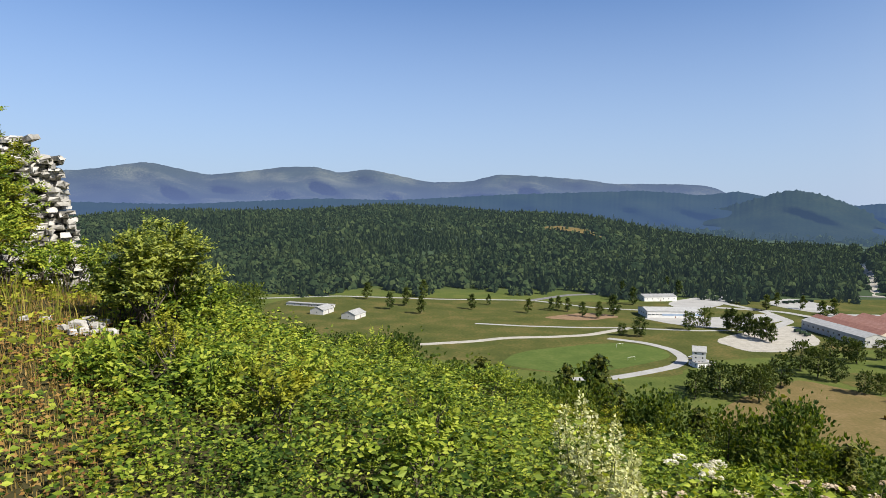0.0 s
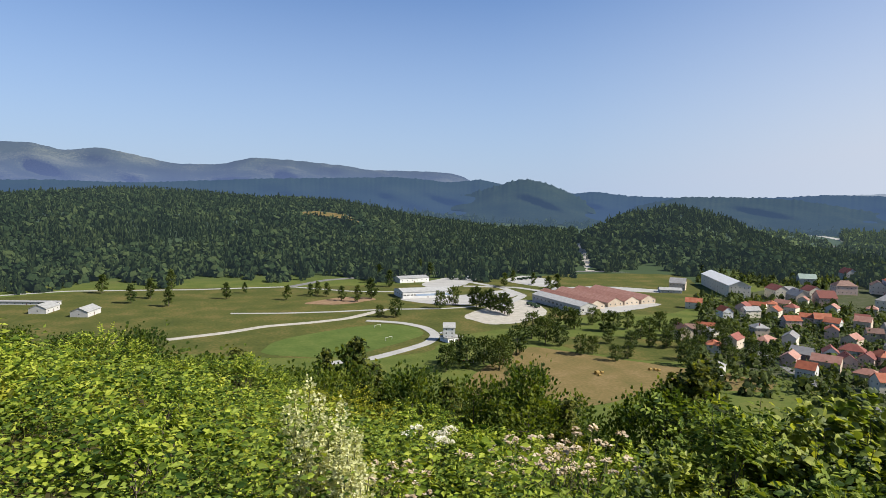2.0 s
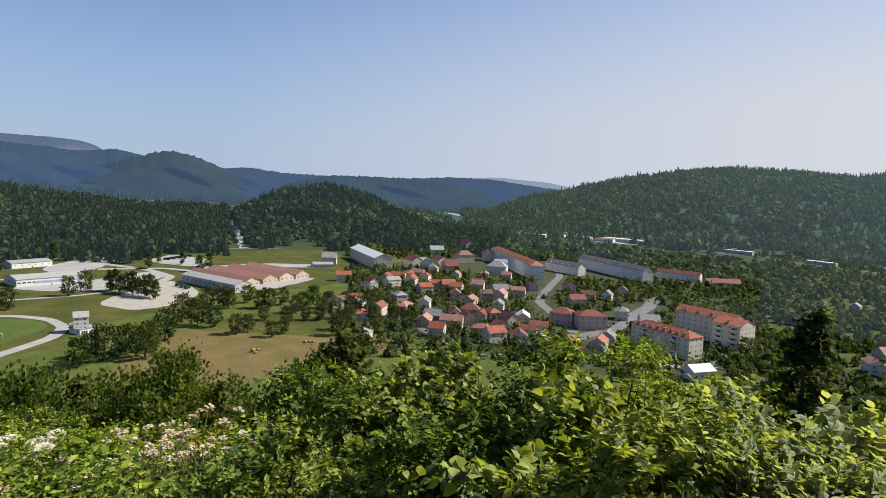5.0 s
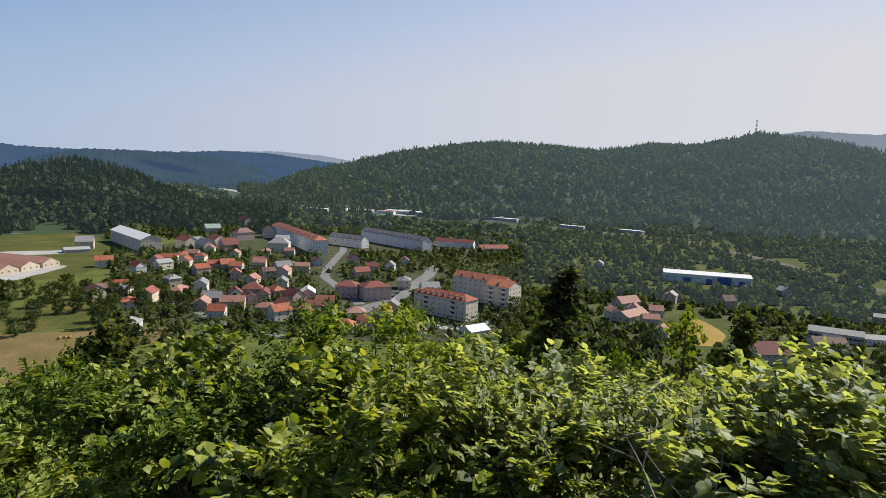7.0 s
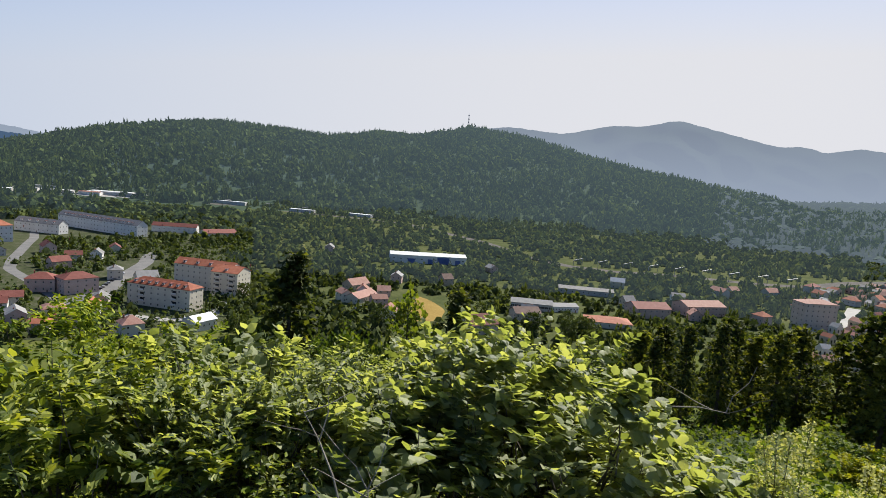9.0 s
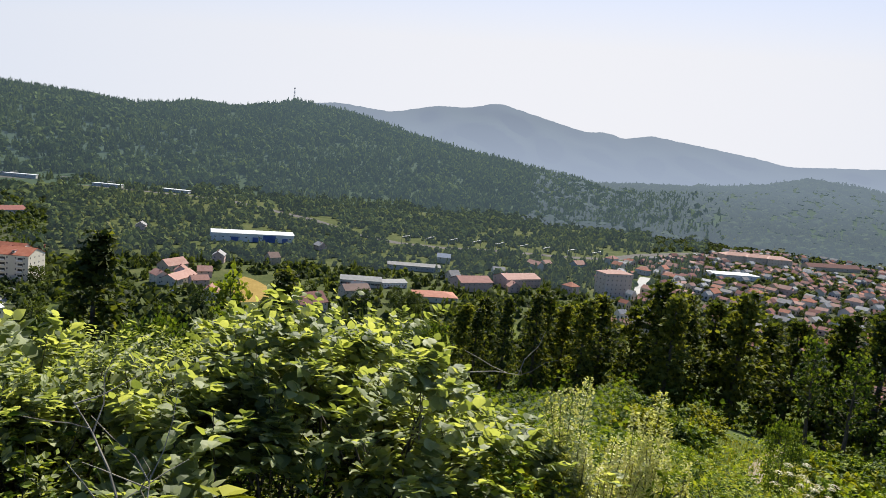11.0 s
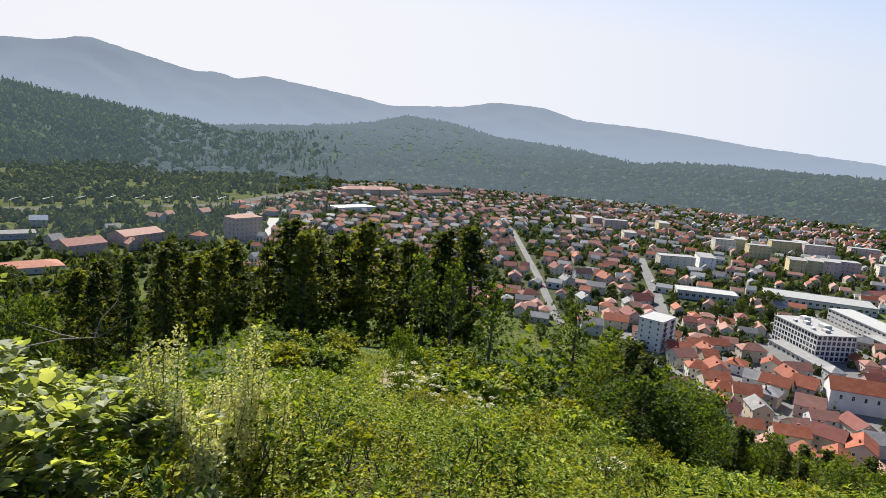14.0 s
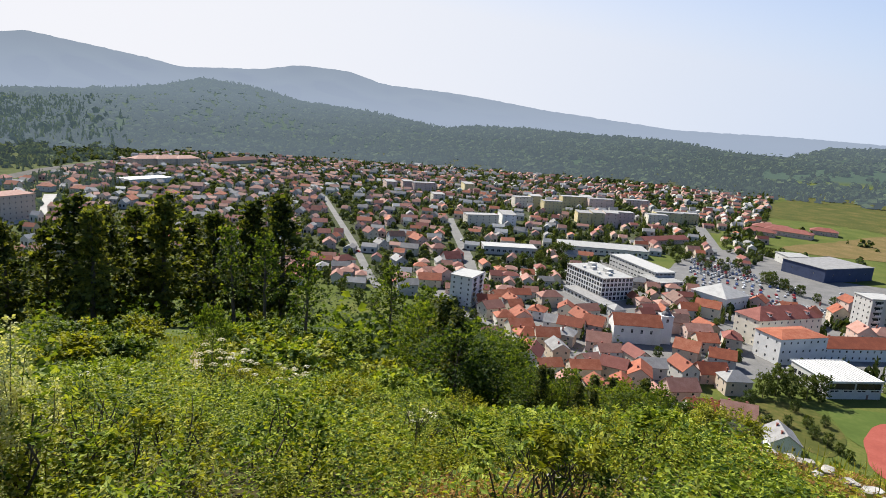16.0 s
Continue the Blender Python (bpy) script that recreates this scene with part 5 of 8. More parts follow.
def suburb(az0, az1, r0, r1, gap, seed, group, most, big=1.0, turn=25):
    """Houses along the lanes of a quarter, not nearer to each other than the gap."""
    g = random.Random(seed)
    made = 0
    for _ in range(4000):
        if made >= most:
            break
        az, r = g.uniform(az0, az1), math.sqrt(g.uniform(r0 * r0, r1 * r1))
        x, y = r * math.sin(radians(az)), r * math.cos(radians(az))
        if any((x - a) ** 2 + (y - b) ** 2 < (gap * 0.6 + c) ** 2 for a, b, c in FOOT) or on_road(x, y):
            continue
        roof = g.choice(("orange", "salmon", "orange", "red", "grey", "salmon", "red", "salmon"))
        wall = g.choice(("tan", "cream", "pink", "tan", "grey", "cream"))
        L, W, H = (round(v * big, 1) for v in (g.choice((9, 10.5, 12, 14)), g.choice((8, 9)), g.choice((4.6, 5.4, 6.2))))
        building("house", az, r, turn + g.choice((0, 90)) + g.uniform(-8, 8), L, W, H, wall, roof, f"{TONE[wall]} house with a {SAY[roof]} roof", "gable" if g.random() < 0.7 else "hip", round(W * 0.34, 1), 1,
                 (3, 0), 0, group, "house", 0.5, "seen", door=False)
        made += 1
    return made


ROADS = [(181.4, 566, 186, 556, 46), (184, 492, 192, 498, 24), (148.6, 811, 153.8, 396, 5), (159.8, 697, 162.4, 441, 7), (181.2, 814, 183.7, 632, 12), (60.5, 682, 61.9, 880, 19), (126.3, 633, 127.6, 778, 15), (61.5, 1489, 71.4, 1396, 80), (71.4, 1405, 81.4, 1300, 40),
         (81.4, 1303, 90.8, 1210, 18), (54.3, 1853, 61.5, 1489, 127), (90.8, 1235, 98, 1010, 12), (98, 1010, 105.8, 820, 14), (105.8, 820, 115.3, 846, 18), (115.3, 846, 124.3, 896, 22), (124.3, 896, 131.4, 1150, 24), (49.4, 2953, 54.1, 2141, 81), (54.1, 2141, 58, 1692, 74), (60.3, 633, 63.5, 508, 15), (64.1, 498, 69.6, 660, 20)]


def on_road(x, y):
    for a0, d0, a1, d1, reach in ROADS:
        p, q = heading(a0) * d0, heading(a1) * d1
        v = q - p
        s = max(0, min(1, ((x - p.x) * v.x + (y - p.y) * v.y) / (v.x ** 2 + v.y ** 2)))
        if (x - p.x - s * v.x) ** 2 + (y - p.y - s * v.y) ** 2 < reach ** 2:
            return True
    return False


suburb(144, 182, 395, 470, 7, 11, "town houses", 62, 0.85)
suburb(164, 185, 262, 405, 5, 16, "old town houses", 16, 0.95, 40)
suburb(118, 146, 600, 900, 40, 13, "houses by the railway", 26, 1.25)
suburb(44, 68, 443, 795, 13, 14, "village houses", 24, 1.25)


def far_roofs(az0, az1, r0, r1, n, seed):
    """The outermost houses, too many and too small to tell apart."""
    g = np.random.default_rng(seed)
    for tone in ("salmon", "red", "grey", "orange", "pale_grey"):
        m = n // 5
        az, r = g.uniform(az0, az1, m), np.sqrt(g.uniform(r0 * r0, r1 * r1, m))
        x, y = r * np.sin(np.radians(az)), r * np.cos(np.radians(az))
        near_end = r < 960 + 50 * np.clip(az - 128, 0, 8)
        x, y = x[near_end], y[near_end]
        free = np.array([not any((p - q) ** 2 + (u - v) ** 2 < (w + 6) ** 2 for q, v, w in FOOT) and not on_road(p, u) for p, u in zip(x, y)])
        x, y = x[free], y[free]
        m = len(x)
        FOOT.extend((float(p), float(u), 6.0) for p, u in zip(x, y))
        z = ground(x, y)
        L, W, H, t = g.uniform(3.8, 6.6, m), g.uniform(3.3, 4.3, m), g.uniform(3.6, 6.5, m), g.choice((0.3, 1.87), m) + g.normal(0, 0.1, m)
        base = np.array([(-1, -1, -0.3), (1, -1, -0.3), (1, 1, -0.3), (-1, 1, -0.3), (-1, -1, 1), (1, -1, 1), (1, 1, 1), (-1, 1, 1), (-1, 0, 1.5), (1, 0, 1.5)])
        f = np.array([(0, 1, 5), (0, 5, 4), (2, 3, 7), (2, 7, 6), (1, 2, 6), (1, 6, 5), (3, 0, 4), (3, 4, 7), (4, 8, 7), (5, 6, 9), (4, 5, 9), (4, 9, 8), (6, 7, 8), (6, 8, 9)])
        c, s1 = np.cos(t)[:, None], np.sin(t)[:, None]
        panes = []
        for a in (-0.5, 0.5):
            for s in (-1, 1):
                panes.append([(a - 0.16, s * 1.02, 0.3), (a + 0.16, s * 1.02, 0.3), (a + 0.16, s * 1.02, 0.7), (a - 0.16, s * 1.02, 0.7)])
                panes.append([(s * 1.012, a - 0.2, 0.3), (s * 1.012, a + 0.2, 0.3), (s * 1.012, a + 0.2, 0.7), (s * 1.012, a - 0.2, 0.7)])
        base, f = np.concatenate([base, np.array(panes).reshape(-1, 3)]), np.concatenate([f, np.array([(10 + 4 * i + j, 10 + 4 * i + k, 10 + 4 * i + n) for i in range(8) for j, k, n in ((0, 1, 2), (0, 2, 3))])])
        bx, by, bz = base[:, 0] * L[:, None], base[:, 1] * W[:, None], base[:, 2] * H[:, None]
        v = np.stack([bx * c - by * s1 + x[:, None], bx * s1 + by * c + y[:, None], bz + z[:, None]], -1).reshape(-1, 3)
        faces = (f[None] + (np.arange(m) * len(base))[:, None, None]).reshape(-1, 3)
        idx = np.tile([0] * 10 + [1] * 4 + [2] * 16, m)
        tagged(arrays("far_houses", v, faces, None, mats=[M[{"grey": "wall_grey", "red": "wall_pink", "orange": "wall_tan", "salmon": "wall_tan", "pale_grey": "wall_cream"}[tone]], M["roof_" + tone], M["window"]], index=idx), f"distant town houses with {SAY[tone]} roofs", "houses", kind="stuff")


far_roofs(125, 186, 480, 1340, 2500, 5)


# ---- trees between the houses ----
def town_keep(share):
    foot = np.array(FOOT)

    def keep(az, r, u):
        x, y = r * np.sin(np.radians(az)), r * np.cos(np.radians(az))
        ok = u < share
        for i in np.where(ok)[0]:
            if ((foot[:, 0] - x[i]) ** 2 + (foot[:, 1] - y[i]) ** 2 < (foot[:, 2] + 1.0) ** 2).any() or on_road(x[i], y[i]):
                ok[i] = False
        return ok
    return keep


# these two woods also have haze painted on as a faint glow
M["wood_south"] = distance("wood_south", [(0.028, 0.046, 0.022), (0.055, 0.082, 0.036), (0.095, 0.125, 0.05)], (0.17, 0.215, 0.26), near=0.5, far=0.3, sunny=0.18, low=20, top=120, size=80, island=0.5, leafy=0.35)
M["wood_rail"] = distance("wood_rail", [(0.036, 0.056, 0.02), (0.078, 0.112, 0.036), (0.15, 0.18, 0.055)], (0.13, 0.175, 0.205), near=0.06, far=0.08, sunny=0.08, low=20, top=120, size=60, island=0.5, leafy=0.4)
woods("garden_trees", 43, 78, 403, 1117, 10, town_keep(0.75), 9.5, "garden trees between the village houses", M["wood_town"], 0.1, 21)
woods("garden_trees", 128, 186, 400, 1380, 8.6, town_keep(0.9), 8, "garden trees between the town houses", M["wood_town"], 0.1, 22, 1.2)
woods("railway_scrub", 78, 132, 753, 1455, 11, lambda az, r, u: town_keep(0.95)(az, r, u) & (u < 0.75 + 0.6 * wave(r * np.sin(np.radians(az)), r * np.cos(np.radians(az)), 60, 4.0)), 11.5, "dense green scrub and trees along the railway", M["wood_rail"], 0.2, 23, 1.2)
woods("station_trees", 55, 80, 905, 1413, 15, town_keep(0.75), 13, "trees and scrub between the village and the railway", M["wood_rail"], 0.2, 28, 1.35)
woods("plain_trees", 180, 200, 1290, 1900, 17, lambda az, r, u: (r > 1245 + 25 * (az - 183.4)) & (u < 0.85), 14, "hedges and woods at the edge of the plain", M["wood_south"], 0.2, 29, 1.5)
woods("plain_trees", 180.5, 194, 660, 930, 19, town_keep(0.22), 9, "trees beside the school on the plain", M["wood_town"], 0.1, 30, 1.2)
woods("old_town_trees", 160, 198, 330, 480, 8, town_keep(0.7), 7.5, "trees among the old town houses", M["wood_town"], 0.1, 24)
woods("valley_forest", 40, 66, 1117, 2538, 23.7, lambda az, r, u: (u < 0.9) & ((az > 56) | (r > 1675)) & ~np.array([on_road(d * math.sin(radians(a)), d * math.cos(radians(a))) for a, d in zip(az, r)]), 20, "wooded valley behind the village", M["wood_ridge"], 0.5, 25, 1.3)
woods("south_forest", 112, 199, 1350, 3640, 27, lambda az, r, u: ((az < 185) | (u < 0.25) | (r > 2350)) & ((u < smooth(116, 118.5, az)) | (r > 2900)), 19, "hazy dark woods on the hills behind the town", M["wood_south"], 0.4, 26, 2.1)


# ---- mast, wires and vehicles ----
def mast():
    p = at(95.9, 2800)
    root = thing("radio_mast", Matrix.Translation(p) @ Matrix.Scale(1.45, 4), "tall lattice radio mast on the ridge", "mast")
    bm = bmesh.new()
    h = 50
    for sx, sy in ((-1, -1), (1, -1), (1, 1), (-1, 1)):
        tube(bm, [Vector((sx * 2.6, sy * 2.6, -3)), Vector((sx * 0.5, sy * 0.5, h))], 0.35, 0.22, 5)
    for k in range(10):
        a, b = 2.6 - 2.1 * k / 10, 2.6 - 2.1 * (k + 1) / 10
        z0, z1 = h * k / 10, h * (k + 1) / 10
        for (sx, sy), (tx, ty) in (((-1, -1), (1, -1)), ((1, -1), (1, 1)), ((1, 1), (-1, 1)), ((-1, 1), (-1, -1))):
            tube(bm, [Vector((sx * a, sy * a, z0)), Vector((tx * b, ty * b, z1))], 0.16, 0.16, 4)
    part("lattice", bm, M["metal"], root)
    for z in (24, 34, 45):
        d = bmesh.new()
        tube(d, [Vector((0, 0, z)), Vector((0, 0, z + 2.4))], 2.0, 2.0, 10)
        part("antenna_ring", d, M["metal"], root)


def catenary(az, r):
    root = thing("catenary_mast", Matrix.Translation(at(az, r)) @ Matrix.Rotation(radians(-az + 70), 4, "Z"), "railway catenary portal of grey steel", "mast", "catenary portals")
    for x in (-16, 16):
        bm = bmesh.new()
        box(bm, x - 0.25, x + 0.25, -0.25, 0.25, -1, 9.5)
        part("post", bm, M["metal"], root)
    bm = bmesh.new()
    box(bm, -16.2, 16.2, -0.3, 0.3, 8.6, 9.5)
    part("beam", bm, M["metal"], root)


# ---- leaves, stems and trees ----
def unit(v):
    return v / np.maximum(np.linalg.norm(v, axis=-1, keepdims=True), 1e-9)


LEAF = {  # along, across, up: a folded oval with a drooping tip
    "fine": (np.array([(0, 0, 0), (0.28, 0.27, 0.07), (0.62, 0.24, 0.05), (1, 0, -0.12), (0.62, -0.24, 0.05), (0.28, -0.27, 0.07), (0.3, 0, 0), (0.64, 0, -0.02)]),
             np.array([(0, 6, 1), (0, 5, 6), (1, 6, 2), (6, 7, 2), (5, 4, 6), (6, 4, 7), (2, 7, 3), (7, 4, 3)])),
    "mid": (np.array([(0, 0, 0), (0.3, 0.25, 0.08), (0.68, 0.19, 0.04), (1, 0, -0.12), (0.68, -0.19, 0.04), (0.3, -0.25, 0.08)]), np.array([(0, 2, 1), (0, 3, 2), (0, 4, 3), (0, 5, 4)])),
    "plain": (np.array([(0, 0, 0), (0.42, 0.3, 0.08), (1, 0, -0.1), (0.42, -0.3, 0.08)]), np.array([(0, 2, 1), (0, 3, 2)])),
    "clump": (np.array([(0, 0, 0), (0.35, 0.5, 0.16), (0.75, 0.18, -0.04), (1.05, 0.32, -0.2), (0.95, -0.2, -0.16), (0.5, -0.55, 0.1)]),
              np.array([(0, 2, 1), (1, 2, 3), (0, 5, 2), (5, 4, 2)]))}


def leaves(name, place, along, size, material, parent=None, shape="plain", wide=1.0, label="", lift=0.6, seed=0, jitter=0.45):
    """Many leaves as one mesh: each lies along its direction, its face turned towards the sky as far as lift says."""
    g = np.random.default_rng(seed)
    v, f = LEAF[shape]
    n = len(place)
    a = unit(along)
    up = unit((np.array([0, 0, 1.0]) + 0.5 * np.array(heading(SUN_AZ))) * lift + g.normal(0, jitter, (n, 3)))
    s = unit(np.cross(up, a))
    w = np.cross(a, s)
    size = np.broadcast_to(np.asarray(size, float), (n,))[:, None, None]
    across = (v[:, 1] * wide)[None, :, None]
    pts = place[:, None] + size * (v[None, :, 0:1] * a[:, None] + across * s[:, None] + v[None, :, 2:3] * w[:, None])
    faces = (f[None] + (np.arange(n) * len(v))[:, None, None]).reshape(-1, 3)
    return arrays(name, pts.reshape(-1, 3), faces, material, parent, label)


def tree(name, kind, h, wide, n, label, seed, material="crown", clump=0.45, count=40):
    """A tree of height h at the origin: trunk, limbs and a crown of leaf clumps on the limbs."""
    g = random.Random(seed)
    q = np.random.default_rng(seed)
    root = thing(name, Matrix(), label, "tree", "trees on the slope and in the valley")
    trunk, limbs = bmesh.new(), bmesh.new()
    lean = Vector((g.uniform(-0.03, 0.03) * h, g.uniform(-0.03, 0.03) * h, h * (0.97 if kind != "round" else 0.8)))
    line = bend(Vector((0, 0, -0.6)), lean, 0.012 * h, g, 6)
    tube(trunk, line, 0.018 * h + 0.04, 0.02, 7)
    low = {"pine": 0.2, "spruce": 0.06, "round": 0.18, "thin": 0.35}[kind]
    tips, spread = [], []
    for k in range(count):
        s = low + (0.99 - low) * (k + g.random()) / count
        if kind == "pine":
            out = wide * (0.55 + 0.45 * math.sin(math.pi * min(1, (s - low) / (1 - low) * 0.9 + 0.1))) * (1.06 - s) ** 0.35 * g.uniform(0.5, 1.2)
        elif kind == "spruce":
            out = wide * (1.05 - s) * g.uniform(0.65, 1.2)
        elif kind == "thin":
            out = wide * (0.35 + 0.65 * math.sin(math.pi * s)) * g.uniform(0.4, 1.2)
        else:
            out = wide * math.sqrt(max(0.05, 1 - ((s - 0.55) / 0.47) ** 2)) * g.uniform(0.7, 1.12)
        a = k * 2.4 + g.uniform(-0.5, 0.5)
        f = min(s, 0.97) * 6
        i = min(int(f), 5)
        start = line[i].lerp(line[i + 1], f - i)
        rise = {"pine": 0.15, "spruce": -0.12, "round": 0.35, "thin": 0.6}[kind] * out
        end = start + Vector((math.cos(a) * out, math.sin(a) * out, rise + g.uniform(-0.1, 0.1) * out))
        tube(limbs, bend(start, end, 0.08 * out, g, 3), max(0.012, 0.006 * h * (1.1 - s)), 0.008, 3)
        tips.append(end)
        spread.append((start, end, out))
    part("trunk", trunk, M["bark"], root)
    tagged(part("branchwork", limbs, M["bark"], root), kind="stuff")
    k = q.integers(0, len(spread), n)
    st, en = np.array([s[0] for s in spread])[k], np.array([s[1] for s in spread])[k]
    u = q.uniform(0.25, 1.08, n)[:, None] ** (0.75 if kind != "round" else 0.55)
    lump = {"pine": 0.30, "spruce": 0.17, "round": 0.30, "thin": 0.2}[kind] * wide
    off = q.normal(0, 1, (n, 3)) * lump * (0.5, 0.5, 0.42)
    place = st + (en - st) * u + off
    away = unit(place - np.array([0, 0, h * 0.45])) + q.normal(0, 0.5, (n, 3))
    if kind == "spruce":
        away = away * (1, 1, 0.3) - (0, 0, 0.35)
    leaves("crown", place, away, q.uniform(0.6, 1.3, n) * clump, M[material], root, "clump", 0.8, seed=seed)
    return root


PROTO = {
    "pine": [tree("pine", "pine", 10, 1.45, 1700, "tall dark pine with a narrow ragged crown", 21 + k, "crown_dark", 0.33, 34) for k in range(3)],
    "field_pine": [tree("pine", "pine", 10, 2.9, 900, "dark pine on the open grass", 26 + k, "crown", 0.66, 18) for k in range(2)],
    "field_tree": [tree("broadleaf_tree", "round", 10, 3.6, 900, "broad leafy tree in the fields", 46 + k, "crown", 0.7, 22) for k in range(3)],
    "spruce": [tree("spruce", "spruce", 10, 2.3, 2200, "dark spruce with drooping branches", 31 + k, "crown_dark", 0.31) for k in range(2)],
    "broadleaf": [tree("broadleaf_tree", "round", 10, 3.4, 2800, "broad leafy green tree with a full crown", 41 + k, "crown_lit", 0.3, 30) for k in range(3)],
    "thin": [tree("slender_tree", "thin", 10, 1.9, 700, "slender half-bare young tree with sparse leaves", 51 + k, "crown_lit", 0.32) for k in range(2)]}
FIRST = {k: 0 for k in PROTO}


def plant(kind, az, r, h, wide=1.0):
    """Stands a tree of that kind and height on the ground."""
    p = PROTO[kind]
    i = FIRST[kind]
    FIRST[kind] += 1
    s = h / 10
    m = Matrix.Translation(at(az, r)) @ Matrix.Rotation(i * 2.13, 4, "Z") @ Matrix.Diagonal((s * wide, s * wide, s, 1))
    if i < len(p):
        p[i].matrix_basis = m
        return p[i]
    base = p[i % len(p)]
    return copy_thing(base, m @ Matrix.Diagonal((1 / base.scale.x, 1 / base.scale.y, 1 / base.scale.z, 1)))


for az, r, h in [(112.6, 88, 15), (114.6, 92, 16), (119, 88, 16), (121.3, 93, 14.5), (124.7, 86, 14), (127.1, 90, 13.7), (129.1, 85, 17), (131.5, 88, 16.5), (133.4, 95, 18),
                 (135.5, 88, 18.5), (138.1, 96, 17.5), (139.5, 84, 15), (142.5, 82, 16.8), (145.3, 78, 16.8), (130.3, 80, 14), (123, 80, 12.5)]:
    plant("pine", az, r, h, 1.25)
for az, r, h in [(113.5, 70, 12), (116.3, 74, 13), (119.1, 80, 13.8), (134.3, 92, 15), (110.5, 66, 10), (122.2, 96, 14)]:
    plant("spruce", az, r, h, 0.95)
plant("spruce", 81.2, 62, 23, 1.1)
plant("spruce", 96.3, 60, 17, 1.15)
for az, r, h in [(91.8, 58, 16), (141.2, 76, 12), (143.8, 70, 11), (155.1, 75, 12), (88.8, 60, 12), (157.5, 70, 9), (147.5, 52, 8.5)]:
    plant("thin", az, r, h)
for az, r, h, w in [(86, 55, 14, 0.75), (78.1, 58, 15, 0.7), (70.2, 55, 14, 0.8), (139.6, 27, 3.8, 0.5), (160.2, 80, 11, 0.8), (109, 62, 11, 0.8), (105, 64, 11, 0.9), (101, 62, 10, 0.9), (93.6, 58, 9, 1), (99, 58, 9, 1)]:
    plant("broadleaf", az, r, h, w)
# the lower slope towards the fields
for az, r, h in [(3.8, 50, 9), (13.9, 58, 14.4), (14.9, 60, 12.5), (22.3, 60, 12), (32.7, 58, 12), (42.8, 54, 16), (44.5, 60, 18), (41.3, 60, 16.5), (27.7, 64, 15.5)]:
    plant("spruce", az, r, h, 1.1)
for az, r, h, w in [(16.5, 60, 12, 0.7), (18.8, 58, 13.5, 0.75), (20.4, 62, 11, 0.8), (24.4, 62, 14.5, 0.65), (29.1, 60, 16.5, 0.6), (39.8, 58, 16, 0.65), (38.3, 62, 15, 0.6), (-4.1, 45, 8.4, 0.75),
                    (11, 50, 9.5, 0.8), (-8.6, 40, 5.5, 0.8), (6.4, 45, 7, 0.9), (9.5, 48, 8, 0.8), (-16.8, 30, 4, 0.8), (34.8, 62, 10, 0.9), (37.2, 60, 10, 0.8), (-12.3, 34, 4, 0.8), (47.5, 60, 13, 0.8), (51, 58, 12, 0.9),
                    (55, 60, 12, 0.9), (60, 58, 12, 0.9), (65, 58, 13, 0.9), (1, 42, 6, 0.8)]:
    plant("broadleaf", az, r, h, w)
slope = random.Random(17)
for k in range(84):
    az, r = slope.uniform(-6, 52), slope.uniform(52, 125)
    el = np.interp(az, [-6, 4, 10, 14, 18.6, 22.6, 26, 30, 34, 37, 40, 43, 48, 52], [-9.8, -11.8, -12.8, -12.6, -13.8, -15.6, -14, -15.2, -16, -17.4, -16.6, -16.2, -18.4, -18.6]) - slope.uniform(0, 6)
    h = EYE_Z + r * math.tan(radians(el)) - at(az, r).z
    if h > 4:
        plant(slope.choice(("broadleaf", "broadleaf", "broadleaf", "spruce", "thin")), az, r, min(h, 19), slope.uniform(0.75, 1.1))
# trees of the fields, the barracks and the lanes
for az, r, h in [(-4.65, 702, 18.6), (-1.87, 672, 18.6), (2.68, 706, 16.9), (4.18, 743, 11.8), (7.7, 689, 15.2), (9.67, 712, 13.5), (11.1, 709, 15.2), (13.8, 672, 16.9), (15, 694, 22), (-1.63, 795, 22), (-6.65, 782, 20.3), (16.6, 785, 20.3), (20.2, 900, 18.6),
                 (29.4, 838, 15.2), (30.75, 775, 18.6), (31.5, 802, 18.6), (15.65, 846, 20.3), (19.3, 948, 16.9), (10.3, 719, 15.2), (-3.2, 728, 20.3), (12.4, 680, 15.2), (26.9, 812, 16.9), (27.6, 855, 15.2)]:
    plant("field_pine", az, r, h)
for k in range(9):
    plant("field_pine", 24.0 + 0.42 * k, 656 - 6.1 * k, 18.6 + 2.5 * math.sin(k * 2.1), 0.9)
